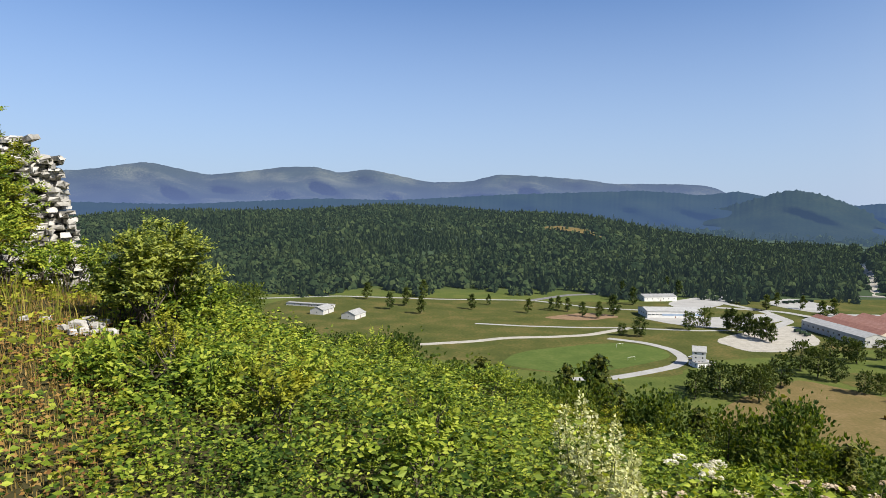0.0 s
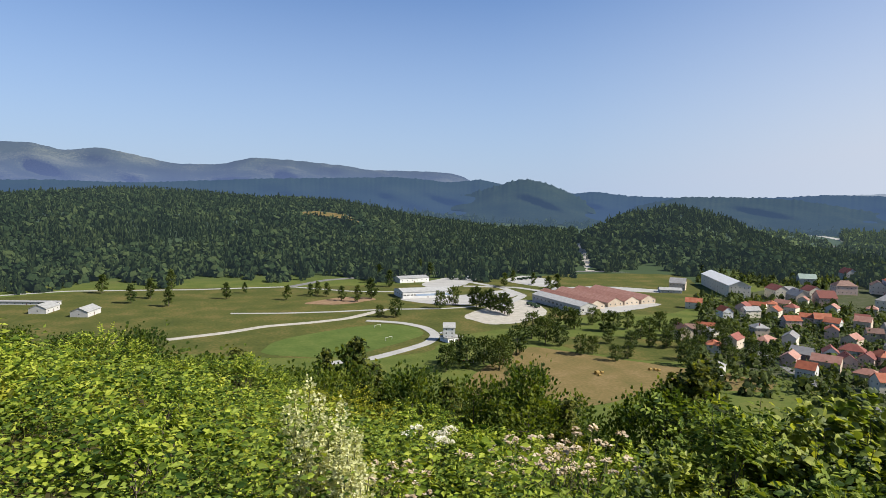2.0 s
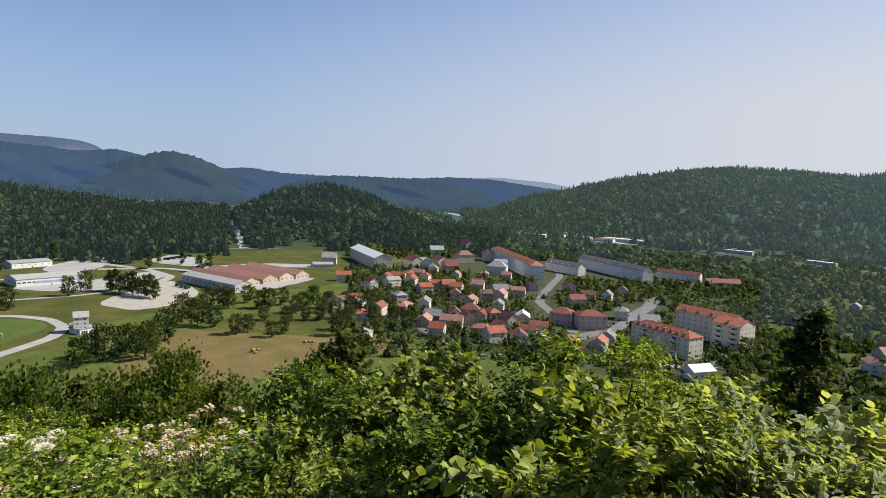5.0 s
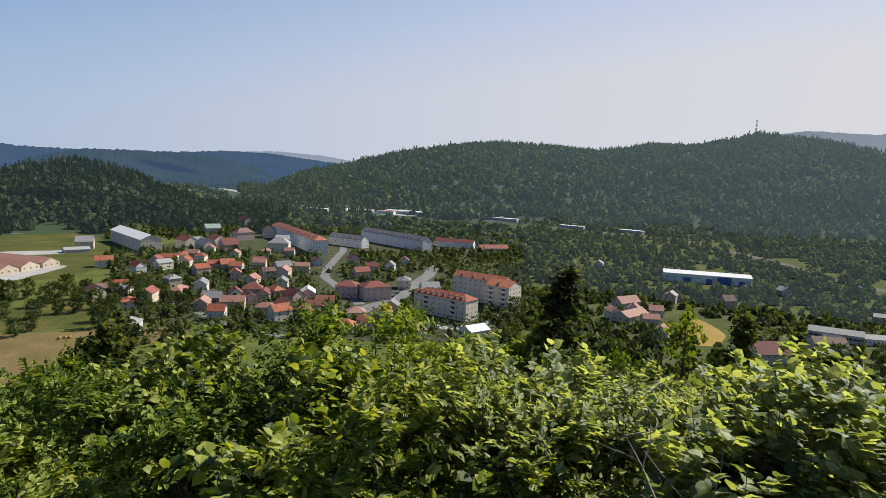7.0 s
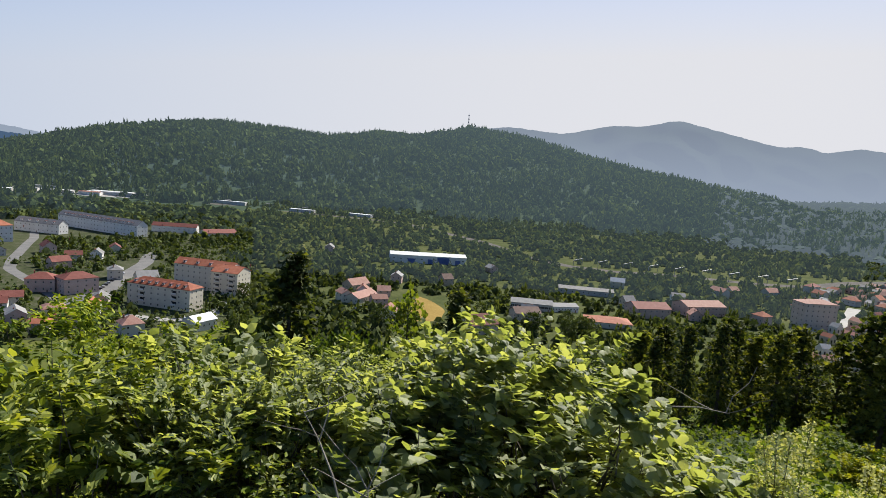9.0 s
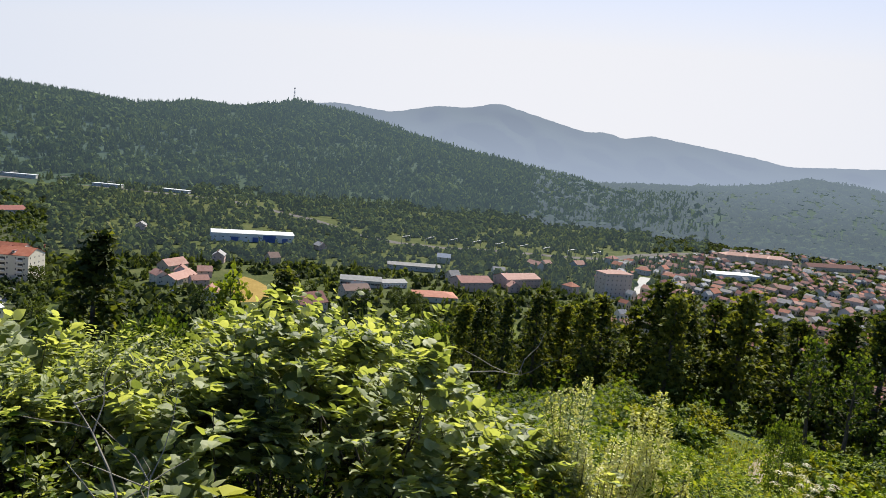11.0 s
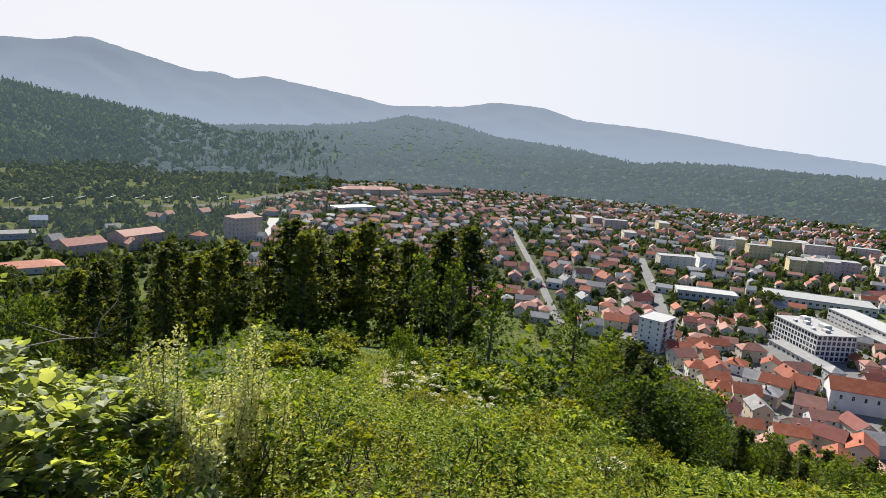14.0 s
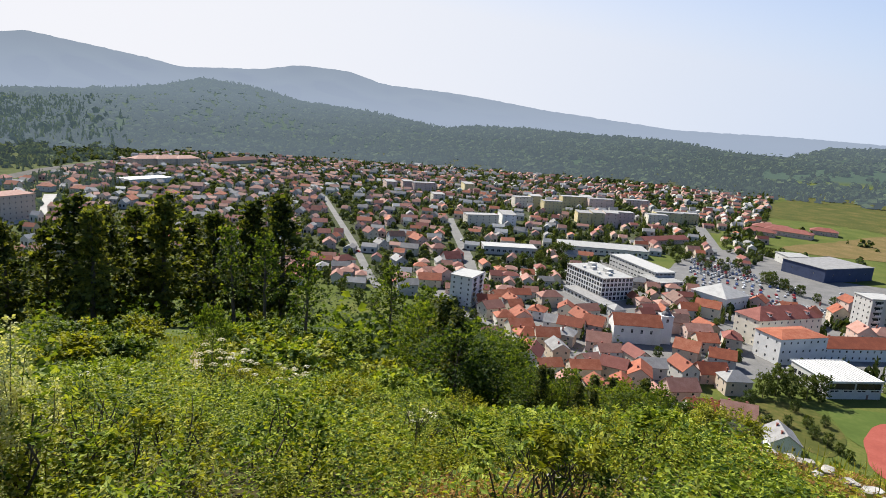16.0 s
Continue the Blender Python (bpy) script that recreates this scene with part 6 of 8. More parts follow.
for az, r, h in [(17.15, 586, 15.2), (15.75, 586, 10.2), (21.2, 636, 15.2), (22.3, 657, 16.9), (21.8, 403, 15.2), (23.7, 413, 18.6), (28.1, 454, 18.6), (30.6, 494, 18.6), (31.9, 489, 13.5), (33.65, 464, 12.7), (34.7, 470, 11.8), (36.7, 454, 10.2), (37.7, 464, 10.2),
                 (26.6, 411, 18.6), (42.3, 459, 13.5), (38.7, 535, 13.5), (40.2, 575, 15.2), (36.4, 558, 15.2), (34.6, 582, 13.5), (33.1, 557, 15.2), (42.8, 477, 13.5), (29.4, 508, 18.6), (27, 432, 16.9), (32.6, 567, 15.2), (37.6, 572, 13.5), (41.5, 558, 13.5),
                 (43.5, 538, 13.5), (35.6, 555, 13.5), (25.2, 423, 16.9), (22.7, 423, 13.5), (31.4, 558, 15.2), (39.6, 508, 10.2), (38, 499, 11.8), (40.8, 508, 11.8), (42.1, 516, 13.5), (43.4, 504, 11.8), (44.6, 538, 13.5), (45.4, 508, 11.8), (41, 538, 11.8), (39.4, 550, 13.5), (43, 569, 11.8), (45.2, 575, 13.5), (46.6, 545, 11.8), (47.4, 508, 11.8), (36, 508, 10.2), (46, 474, 11.8), (48.6, 482, 13.5)]:
    plant("field_tree", az, r, h * 1.25, 0.85)
for az, r, h in [(186.2, 280, 5), (187, 286, 8), (187.9, 300, 12), (188.8, 306, 13), (189.8, 308, 12), (190.3, 292, 6), (191, 310, 12), (191.8, 314, 13), (166.2, 478, 9.2), (166.8, 492, 11.3), (167.4, 481, 10.2), (168.1, 498, 12.3), (168.9, 489, 10.2), (169.6, 478, 9.2), (170.2, 501, 12.4), (168.4, 459, 8.1), (169.2, 451, 8), (167.2, 448, 8), (165.8, 441, 8), (166.4, 425, 7), (170.8, 459, 8.1), (164.8, 453, 9.1), (169.4, 530, 14.7), (170, 534, 15.8), (170.6, 531, 14.7), (150.5, 383, 9.9), (152, 363, 9.6), (153.5, 345, 9.4), (155, 355, 9.2), (156.5, 335, 8.1), (158, 342, 9), (149, 411, 9), (159.5, 330, 8), (161, 320, 8), (162.5, 315, 9), (164, 300, 8), (166, 290, 8), (190, 275, 5), (191.4, 278, 6), (192, 270, 6), (193, 266, 6), (193.9, 262, 5), (192.6, 285, 5), (188.6, 270, 5), (194.6, 258, 5),
                 (189.3, 268, 4), (186.8, 268, 5), (187.5, 275, 6), (181, 262, 7), (180.2, 255, 7), (178.6, 262, 6), (176, 250, 7), (173.5, 252, 7), (179.3, 322, 7), (181.9, 340, 8), (174.7, 338, 7)]:
    plant("field_tree", az, r, h, 0.9)
low = random.Random(4)
for k in range(80):
    az, r = low.uniform(70, 128), low.uniform(275, 507)
    p = at(az, r)
    if (85 < az < 97 and r > 431) or az < 77 and r > 380 or any((p.x - a) ** 2 + (p.y - b) ** 2 < (c + 7) ** 2 for a, b, c in FOOT):
        continue
    plant("field_tree", az, r, low.uniform(10, 17), 1.1)
# wood on the steep slope above the roofs
for az, r, h in [(164.2, 50, 7.5), (166, 48, 6), (168, 46, 5.5), (170, 44, 4.8), (172, 42, 4.2), (174, 40, 4), (176, 40, 4), (178.6, 38, 5), (169, 40, 4.2), (173, 36, 3.4)]:
    plant("spruce", az, r, h, 1.1)
rim = random.Random(9)
for k in range(64):
    az = 158.5 + 0.42 * k + rim.uniform(-0.4, 0.4)
    r = rim.uniform(44, 92) - (az - 150) * 0.55
    el = np.interp(az, [150, 156, 160, 164, 167, 170, 174, 179, 183, 187], [-14.5, -14.6, -15.5, -17.2, -19.0, -20.4, -20.8, -20.6, -21.4, -24]) - rim.uniform(0, 2.0)
    while EYE_Z + r * math.tan(radians(el)) - at(az, r).z > 14 and r > 24:
        r -= 2
    h = EYE_Z + r * math.tan(radians(el)) - at(az, r).z
    if h > 1.8:
        plant(rim.choice(("broadleaf", "spruce", "spruce", "spruce", "thin", "broadleaf") if az < 180 else ("broadleaf", "thin")), az, r, min(h, 15), rim.uniform(0.9, 1.25))

mast()
for k in range(9):
    catenary(106.5 + 2.1 * k, 828 + 7.5 * k)
for k in range(7):
    catenary(63 + 3.2 * k, 1531 - 30 * k)


def car(colour):
    """A small car: body with wheel arches' width, glazed cabin and four wheels."""
    root = thing("car", Matrix(), f"parked {colour} car on the asphalt", "car", "parked cars")
    bm = bmesh.new()
    prism(bm, [(-2.1, 0.35), (2.1, 0.35), (2.15, 0.75), (1.2, 0.92), (-2.0, 0.98), (-2.15, 0.7)], -0.85, 0.85)
    prism(bm, [(-1.9, 0.97), (0.95, 0.93), (0.25, 1.46), (-1.3, 1.46)], -0.70, 0.70)
    bmesh.ops.bevel(bm, geom=bm.edges[:], offset=0.05, segments=1, affect="EDGES")
    part("body", bm, M["car_" + colour], root)
    bm = bmesh.new()
    prism(bm, [(-1.7, 1.0), (0.75, 0.98), (0.2, 1.4), (-1.25, 1.4)], -0.72, 0.72)
    part("side_glass", bm, M["window"], root)
    for y in (-1.3, 1.3):
        bm = bmesh.new()
        for x in (-0.8, 0.8):
            tube(bm, [Vector((x - 0.1, y, 0.32)), Vector((x + 0.1, y, 0.32))], 0.32, 0.32, 10)
        tube(bm, [Vector((-0.7, y, 0.32)), Vector((0.7, y, 0.32))], 0.05, 0.05, 5)
        part("wheel_axle", bm, M["car_black"], root)
    return root


CAR = {k: car(k) for k in CARS}


def park(az, r, turn, colour):
    m = Matrix.Translation(at(az, r, 0.2)) @ Matrix.Rotation(radians(turn), 4, "Z")
    ob = CAR[colour]
    if not ob.get("used"):
        ob["used"] = 1
        ob.matrix_world = m
    else:
        copy_thing(ob, m)


g = random.Random(3)
for row in range(6):
    for k in range(13):
        if g.random() < 0.8:
            park(181.4 + 0.62 * k + g.uniform(-0.1, 0.1), 496 + 8.5 * row + 0.6 * k, -178, g.choice(("white", "silver", "silver", "black", "red", "blue", "white")))
for k in range(9):
    park(66.3 + 0.2 * k, 538 + 8 * k, 20, g.choice(("white", "silver", "black", "silver", "red")))
for k in range(8):
    park(87.2 + 0.4 * k, 481 + 5 * (k % 3), 60, g.choice(("white", "silver", "black", "blue")))
for k in range(6):
    park(104.2 + 0.4 * k, 538 - 2 * k, 10, g.choice(("white", "silver", "black")))
for az, r in [(192, 555), (188, 569), (185.6, 352), (189.4, 345), (177.0, 308), (173.5, 346), (21.4, 516), (23.6, 428), (24.1, 425), (161.4, 530), (161.0, 572), (151.8, 498), (26.0, 795), (72.6, 443)]:
    park(az, r, g.uniform(0, 180), g.choice(("white", "silver", "red", "black")))


def car_rows(rows, seed):
    """The far rows of the car park, too many cars to count: body, cabin and glass."""
    q = random.Random(seed)
    tones = list(CARS)
    verts, faces, index = [], [], []
    for r, az0, az1 in rows:
        az = az0
        while az < az1:
            az += math.degrees(2.7 / r)
            if q.random() < 0.16:
                continue
            c, t = at(az, r + q.uniform(-0.4, 0.4), 0.2), radians(-178 + q.choice((0, 180)) + q.uniform(-3, 3))
            tone = tones.index(q.choice(("white", "silver", "silver", "black", "red", "blue", "white", "black")))
            for (w0, l0, z0), (w1, l1, z1), shift, m in (((0.85, 2.15, 0.2), (0.82, 2.1, 0.92), 0, tone), ((0.78, 1.6, 0.92), (0.62, 0.9, 1.4), -0.3, len(tones)), ((0.63, 0.92, 1.4), (0.6, 0.85, 1.47), -0.3, tone)):
                n = len(verts)
                for w, l, z in ((w0, l0, z0), (w1, l1, z1)):
                    for a, b in ((-1, -1), (1, -1), (1, 1), (-1, 1)):
                        x, y = a * w, b * l + shift
                        verts.append((c.x + x * math.cos(t) - y * math.sin(t), c.y + x * math.sin(t) + y * math.cos(t), c.z + z))
                for f in ((4, 5, 6, 7), (0, 1, 5, 4), (1, 2, 6, 5), (2, 3, 7, 6), (3, 0, 4, 7)):
                    faces.append([n + v for v in f])
                    index.append(m)
    tagged(arrays("parked_cars", np.array(verts), np.array(faces), None, mats=[M["car_" + k] for k in tones] + [M["window"]], index=np.array(index)), "rows of parked cars of many colours", "cars", kind="stuff")


car_rows([(546 + 6.2 * k + 5.5 * (k // 2), 180.6, 186.2 - 0.22 * k) for k in range(8)] + [(474, 184.6, 189), (481, 183.4, 191), (489, 182, 193)], 8)
for az, r in [(182.2, 571), (183.6, 570), (185.1, 569), (181.6, 592), (183.1, 592), (184.4, 593), (186.6, 548), (187.2, 541), (187.9, 535), (188.5, 528), (189.2, 524), (187.0, 556), (188.1, 545), (179.8, 575), (180.3, 596), (180.0, 612), (180.6, 628), (179.6, 632), (180.4, 645), (179.3, 601),
              (183.6, 668), (184.4, 660), (185.2, 672), (186.0, 664), (186.8, 676), (184.9, 690), (186.3, 696), (183.2, 700), (184.2, 716), (185.6, 722), (187.4, 700), (179.0, 655), (180.9, 664), (178.9, 700), (190.4, 512), (191.6, 508), (192.8, 512)]:
    plant("field_tree", az, r, g.uniform(6.5, 10.5), 1.05)


def truck(az, r, turn):
    root = thing("truck", Matrix.Translation(at(az, r, 0.15)) @ Matrix.Rotation(radians(turn), 4, "Z"), "dark green army truck parked on concrete", "truck", "parked trucks")
    # wood_far brings its painted haze glow along with the dark green
    for name, dims, material in (("cab", (-1.2, 1.2, 2.0, 4.0, 0.7, 2.8), "wood_far"), ("cargo_bed", (-1.25, 1.25, -4.0, 1.8, 1.0, 3.1), "wood_far"), ("chassis", (-0.9, 0.9, -4.0, 4.0, 0.5, 0.95), "car_black")):
        bm = bmesh.new()
        box(bm, *dims)
        bmesh.ops.bevel(bm, geom=bm.edges[:], offset=0.1, segments=1, affect="EDGES")
        part(name, bm, M[material], root)
    for x, y in product((-1.05, 1.05), (-2.6, -1.3, 2.8)):
        bm = bmesh.new()
        tube(bm, [Vector((x - 0.15, y, 0.5)), Vector((x + 0.15, y, 0.5))], 0.5, 0.5, 10)
        part("wheel", bm, M["car_black"], root)


for k in range(5):
    truck(28.2 + 0.42 * k, 880 + 8.5 * k, 40)
for k in range(3):
    truck(29.1 + 0.35 * k, 674 - 8.5 * k, -60)
for k in range(3):
    truck(22.3 + 0.5 * k, 922, 20)


def bale(az, r, s):
    root = thing("hay_bale", Matrix.Translation(at(az, r, s * 0.5)), "round pale hay bale on the dry field", "hay bale", "hay bales")
    bm = bmesh.new()
    tube(bm, [Vector((-s * 0.6, 0, 0)), Vector((-s * 0.5, 0, 0)), Vector((s * 0.5, 0, 0)), Vector((s * 0.6, 0, 0))], s * 0.62, s * 0.58, 14)
    part("roll", bm, M["dry_grass"], root)


for az, r, s in [(35.2, 415, 2.2), (35.6, 418, 1.5), (35.4, 411, 1.4), (39.6, 437, 1.5), (40, 438, 1.4), (40.3, 437, 1.5)]:
    bale(az, r, s)


def goal(az, r, turn):
    root = thing("football_goal", Matrix.Translation(at(az, r, 0.1)) @ Matrix.Rotation(radians(turn), 4, "Z"), "white football goal on the pitch", "goal", "football goals")
    for a, b in ((Vector((-3.6, 0, 0)), Vector((-3.6, 0, 2.4))), (Vector((3.6, 0, 0)), Vector((3.6, 0, 2.4)))):
        bm = bmesh.new()
        tube(bm, [a, b], 0.12, 0.12, 6)
        part("post", bm, M["frame"], root)
    bm = bmesh.new()
    tube(bm, [Vector((-3.6, 0, 2.4)), Vector((3.6, 0, 2.4))], 0.12, 0.12, 6)
    part("crossbar", bm, M["frame"], root)


goal(15.6, 538, 30)
goal(16.6, 491, 30)

# ---- the near slope: weeds, grass, shrubs, flowers and stones ----
def on_slope(az, r):
    x, y = r * np.sin(np.radians(az)), r * np.cos(np.radians(az))
    return np.c_[x, y, ground(x, y)]


def scatter(az0, az1, r0, r1, per_m2, seed):
    g = np.random.default_rng(seed)
    n = int(radians(az1 - az0) / 2 * (r1 * r1 - r0 * r0) * per_m2)
    return g.uniform(az0, az1, n), np.sqrt(g.uniform(r0 * r0, r1 * r1, n)), g


def dryness(az, r, p):
    """Where the turf has dried: by the ruin, on the trodden top above the town, and in patches between."""
    a = np.exp(-((az + 33) / 9) ** 2) * smooth(2.0, 3.2, r) * 0.85
    b = np.exp(-((az - 166) / 10) ** 2 - ((r - 4.0) / 1.8) ** 2) * 1.3
    c = np.exp(-((az - 192) / 9) ** 2 - ((r - 9.5) / 4) ** 2) * 1.2
    return a + b + c + 0.25 * wave(p[:, 0], p[:, 1], 1.7, 8.0) + 0.15


def canopy(az, r, p):
    """Height of the weeds."""
    h = 0.42 + 0.22 * wave(p[:, 0], p[:, 1], 1.1, 1.0) + 0.2 * wave(p[:, 0], p[:, 1], 0.36, 5.0)
    h = h + 0.22 * np.exp(-((az - 75) / 38) ** 2) - 0.26 * np.exp(-((az + 34) / 11) ** 2)
    h = h * (1 - 0.55 * np.exp(-((az + 29) / 6) ** 2) * smooth(4.5, 6, r)) * (1 - 0.65 * np.exp(-((az - 171) / 9) ** 2) * smooth(8, 10, r)) * (1 - 0.75 * np.exp(-((az - 193) / 9) ** 2) * smooth(3, 6, r))
    return np.clip(h * (1 - 0.72 * smooth(0.45, 0.95, dryness(az, r, p))), 0.1, 0.95)


def weeds(name, az0, az1, r0, r1, plants, each, size, seed, shape, label, lift=0.55, jitter=0.6):
    """Plants that stand apart, each a stalk with leaves spread out in tiers, the largest near the top."""
    az, r, g = scatter(az0, az1, r0, r1, plants, seed)
    p = on_slope(az, r)
    dry = dryness(az, r, p)
    gap = wave(p[:, 0], p[:, 1], 0.45, 3.0) + 0.6 * wave(p[:, 0], p[:, 1], 0.19, 7.0)
    clear = (np.abs(az + 28) < 4.0) & (np.abs(r - 8.8) < 0.8) | (az > 183) & (np.abs(r - (11.6 - 0.1 * (az - 184))) < 0.75)
    keep = ~clear & ((az < 47) | (az > 107) | (r < 5.5) | (g.uniform(0, 1, len(az)) < 0.3)) & (g.uniform(0, 1, len(az)) > smooth(0.45, 0.9, dry) * 0.9) & (gap < 0.34 + 0.5 * (g.uniform(0, 1, len(az)) < 0.25))
    az, r, p, dry = az[keep], r[keep], p[keep], dry[keep]
    h = canopy(az, r, p) * g.uniform(0.3, 1.4, len(az))
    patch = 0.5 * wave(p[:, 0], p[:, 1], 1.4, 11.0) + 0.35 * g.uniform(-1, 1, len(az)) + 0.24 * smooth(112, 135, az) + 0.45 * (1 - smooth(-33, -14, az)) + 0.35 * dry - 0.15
    n = len(az)
    big = size * np.clip(r / 3.0, 0.65, 1) * g.uniform(0.7, 1.35, n) * (1 + 0.3 * wave(p[:, 0], p[:, 1], 0.8, 2.0))
    lean = g.normal(0, 0.1, (n, 2))
    turn = g.uniform(0, 6.283, n)
    place, along, length = [], [], []
    for k in range(each):
        s = 1 - 0.62 * (k / each) ** 1.2
        a = turn + k * 2.4 + g.normal(0, 0.25, n)
        out = np.c_[np.cos(a), np.sin(a)]
        q = p + np.c_[lean * (h * s)[:, None], h * s]
        q[:, :2] += out * (big * (0.15 + 0.5 * (1 - s)))[:, None]
        place.append(q)
        along.append(np.c_[out, 0.45 * s - 0.35 + g.normal(0, 0.15, n)])
        length.append(big * (0.55 + 0.6 * math.sin(math.pi * min(1, 0.25 + k / each))))
    place, along, length = np.concatenate(place), np.concatenate(along), np.concatenate(length)
    tone_of = np.tile(patch, each)
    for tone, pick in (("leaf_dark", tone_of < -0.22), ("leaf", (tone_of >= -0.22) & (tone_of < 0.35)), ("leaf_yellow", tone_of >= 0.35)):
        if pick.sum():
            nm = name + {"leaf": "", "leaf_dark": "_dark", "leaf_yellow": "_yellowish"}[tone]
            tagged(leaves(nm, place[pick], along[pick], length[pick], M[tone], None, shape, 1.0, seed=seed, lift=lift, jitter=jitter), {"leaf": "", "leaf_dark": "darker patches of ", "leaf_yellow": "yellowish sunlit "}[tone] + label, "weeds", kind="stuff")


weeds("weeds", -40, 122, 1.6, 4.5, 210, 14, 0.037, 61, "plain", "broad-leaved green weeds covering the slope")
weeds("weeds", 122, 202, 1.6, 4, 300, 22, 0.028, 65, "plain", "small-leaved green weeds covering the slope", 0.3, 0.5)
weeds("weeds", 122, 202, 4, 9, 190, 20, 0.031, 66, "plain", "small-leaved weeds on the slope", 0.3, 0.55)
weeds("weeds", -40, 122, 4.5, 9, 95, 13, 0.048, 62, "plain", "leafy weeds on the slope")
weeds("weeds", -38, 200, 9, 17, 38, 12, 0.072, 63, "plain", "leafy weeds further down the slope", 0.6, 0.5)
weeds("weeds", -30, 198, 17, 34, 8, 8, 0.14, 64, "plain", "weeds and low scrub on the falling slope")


def blades(name, az0, az1, r0, r1, per_m2, tall, thick, seed, material, label, want):
    az, r, g = scatter(az0, az1, r0, r1, per_m2, seed)
    p = on_slope(az, r)
    keep = g.uniform(0, 1, len(az)) < want(az, r, p)
    p = p[keep]
    n = len(p)
    a = g.uniform(0, 6.283, n)
    lean = np.c_[np.cos(a), np.sin(a)] * g.uniform(0.1, 0.6, n)[:, None]
    h = tall * g.uniform(0.5, 1.25, n)
    side = np.c_[-np.sin(a), np.cos(a), 0 * a] * thick
    mid = p + np.c_[lean * (h * 0.35)[:, None], h * 0.6]
    tip = p + np.c_[lean * h[:, None], h]
    v = np.stack([p - side, p + side, mid + side * 0.8, mid - side * 0.8, tip], 1).reshape(-1, 3)
    f = np.array([(0, 1, 2), (0, 2, 3), (3, 2, 4)])
    faces = (f[None] + (np.arange(n) * 5)[:, None, None]).reshape(-1, 3)
    return tagged(arrays(name, v, faces, M[material]), label, "grass", kind="stuff")


blades("grass", -42, 205, 1.6, 8, 200, 0.3, 0.003, 71, "grass_blade", "long green and yellowing grass among the weeds", lambda az, r, p: (0.16 + 0.12 * dryness(az, r, p)) * (1 - 0.6 * smooth(112, 125, az)) * (0.25 + 0.75 * smooth(-30, -14, az)))
blades("grass", -42, 205, 8, 30, 45, 0.36, 0.006, 72, "grass_blade", "long grass down the slope", lambda az, r, p: (0.4 + 0.4 * dryness(az, r, p)) * (1 - 0.5 * smooth(112, 125, az) * (r < 17)))
blades("grass", 205, 318, 0.6, 9, 150, 0.12, 0.004, 74, "grass_blade", "short trodden turf on the hilltop", lambda az, r, p: 0.5 + 0 * r)
blades("grass", -42, 205, 0.5, 1.7, 160, 0.12, 0.003, 75, "grass_blade", "short trodden turf on the hilltop", lambda az, r, p: 0.6 + 0 * r)
blades("grass", 127, 160, 24, 64, 16, 0.45, 0.02, 76, "grass_blade", "meadow grass on the open slope", lambda az, r, p: 0.8 + 0 * r)
blades("dry_grass", -42, 205, 2, 13, 520, 0.09, 0.0035, 73, "dry_grass", "short dried brownish grass", lambda az, r, p: smooth(0.35, 0.9, dryness(az, r, p)) * 0.9)


def ground_cover(az0, az1, r0, r1, per_m2, size, seed, material, label, want):
    """Small leaves close to the soil, between the taller weeds."""
    az, r, g = scatter(az0, az1, r0, r1, per_m2, seed)
    p = on_slope(az, r)
    p = p[g.uniform(0, 1, len(az)) < want(az, r, p)]
    n = len(p)
    p[:, 2] += g.uniform(0.01, 0.12, n)
    a = g.uniform(0, 6.283, n)
    tagged(leaves("ground_cover", p, np.c_[np.cos(a), np.sin(a), g.uniform(-0.1, 0.5, n)], size * g.uniform(0.6, 1.4, n), M[material], None, "plain", 1.1, seed=seed, lift=1.2), label, "weeds", kind="stuff")


ground_cover(-42, 205, 1.5, 6, 420, 0.05, 91, "leaf", "low green clover between the weeds", lambda az, r, p: 0.45 + 0.3 * smooth(0.2, 0.6, dryness(az, r, p)))
ground_cover(-42, 205, 6, 13, 120, 0.08, 92, "leaf_yellow", "low yellowish herbs between the weeds", lambda az, r, p: 0.5 + 0 * r)
ground_cover(-42, -18, 1.6, 9, 420, 0.035, 93, "dry_herb", "dried reddish herbs on the bank", lambda az, r, p: smooth(-18, -30, az) * 0.7)
ground_cover(148, 202, 2.4, 11, 520, 0.032, 94, "dry_herb", "dried reddish herbs by the path", lambda az, r, p: smooth(0.3, 0.8, dryness(az, r, p)) * 0.8)


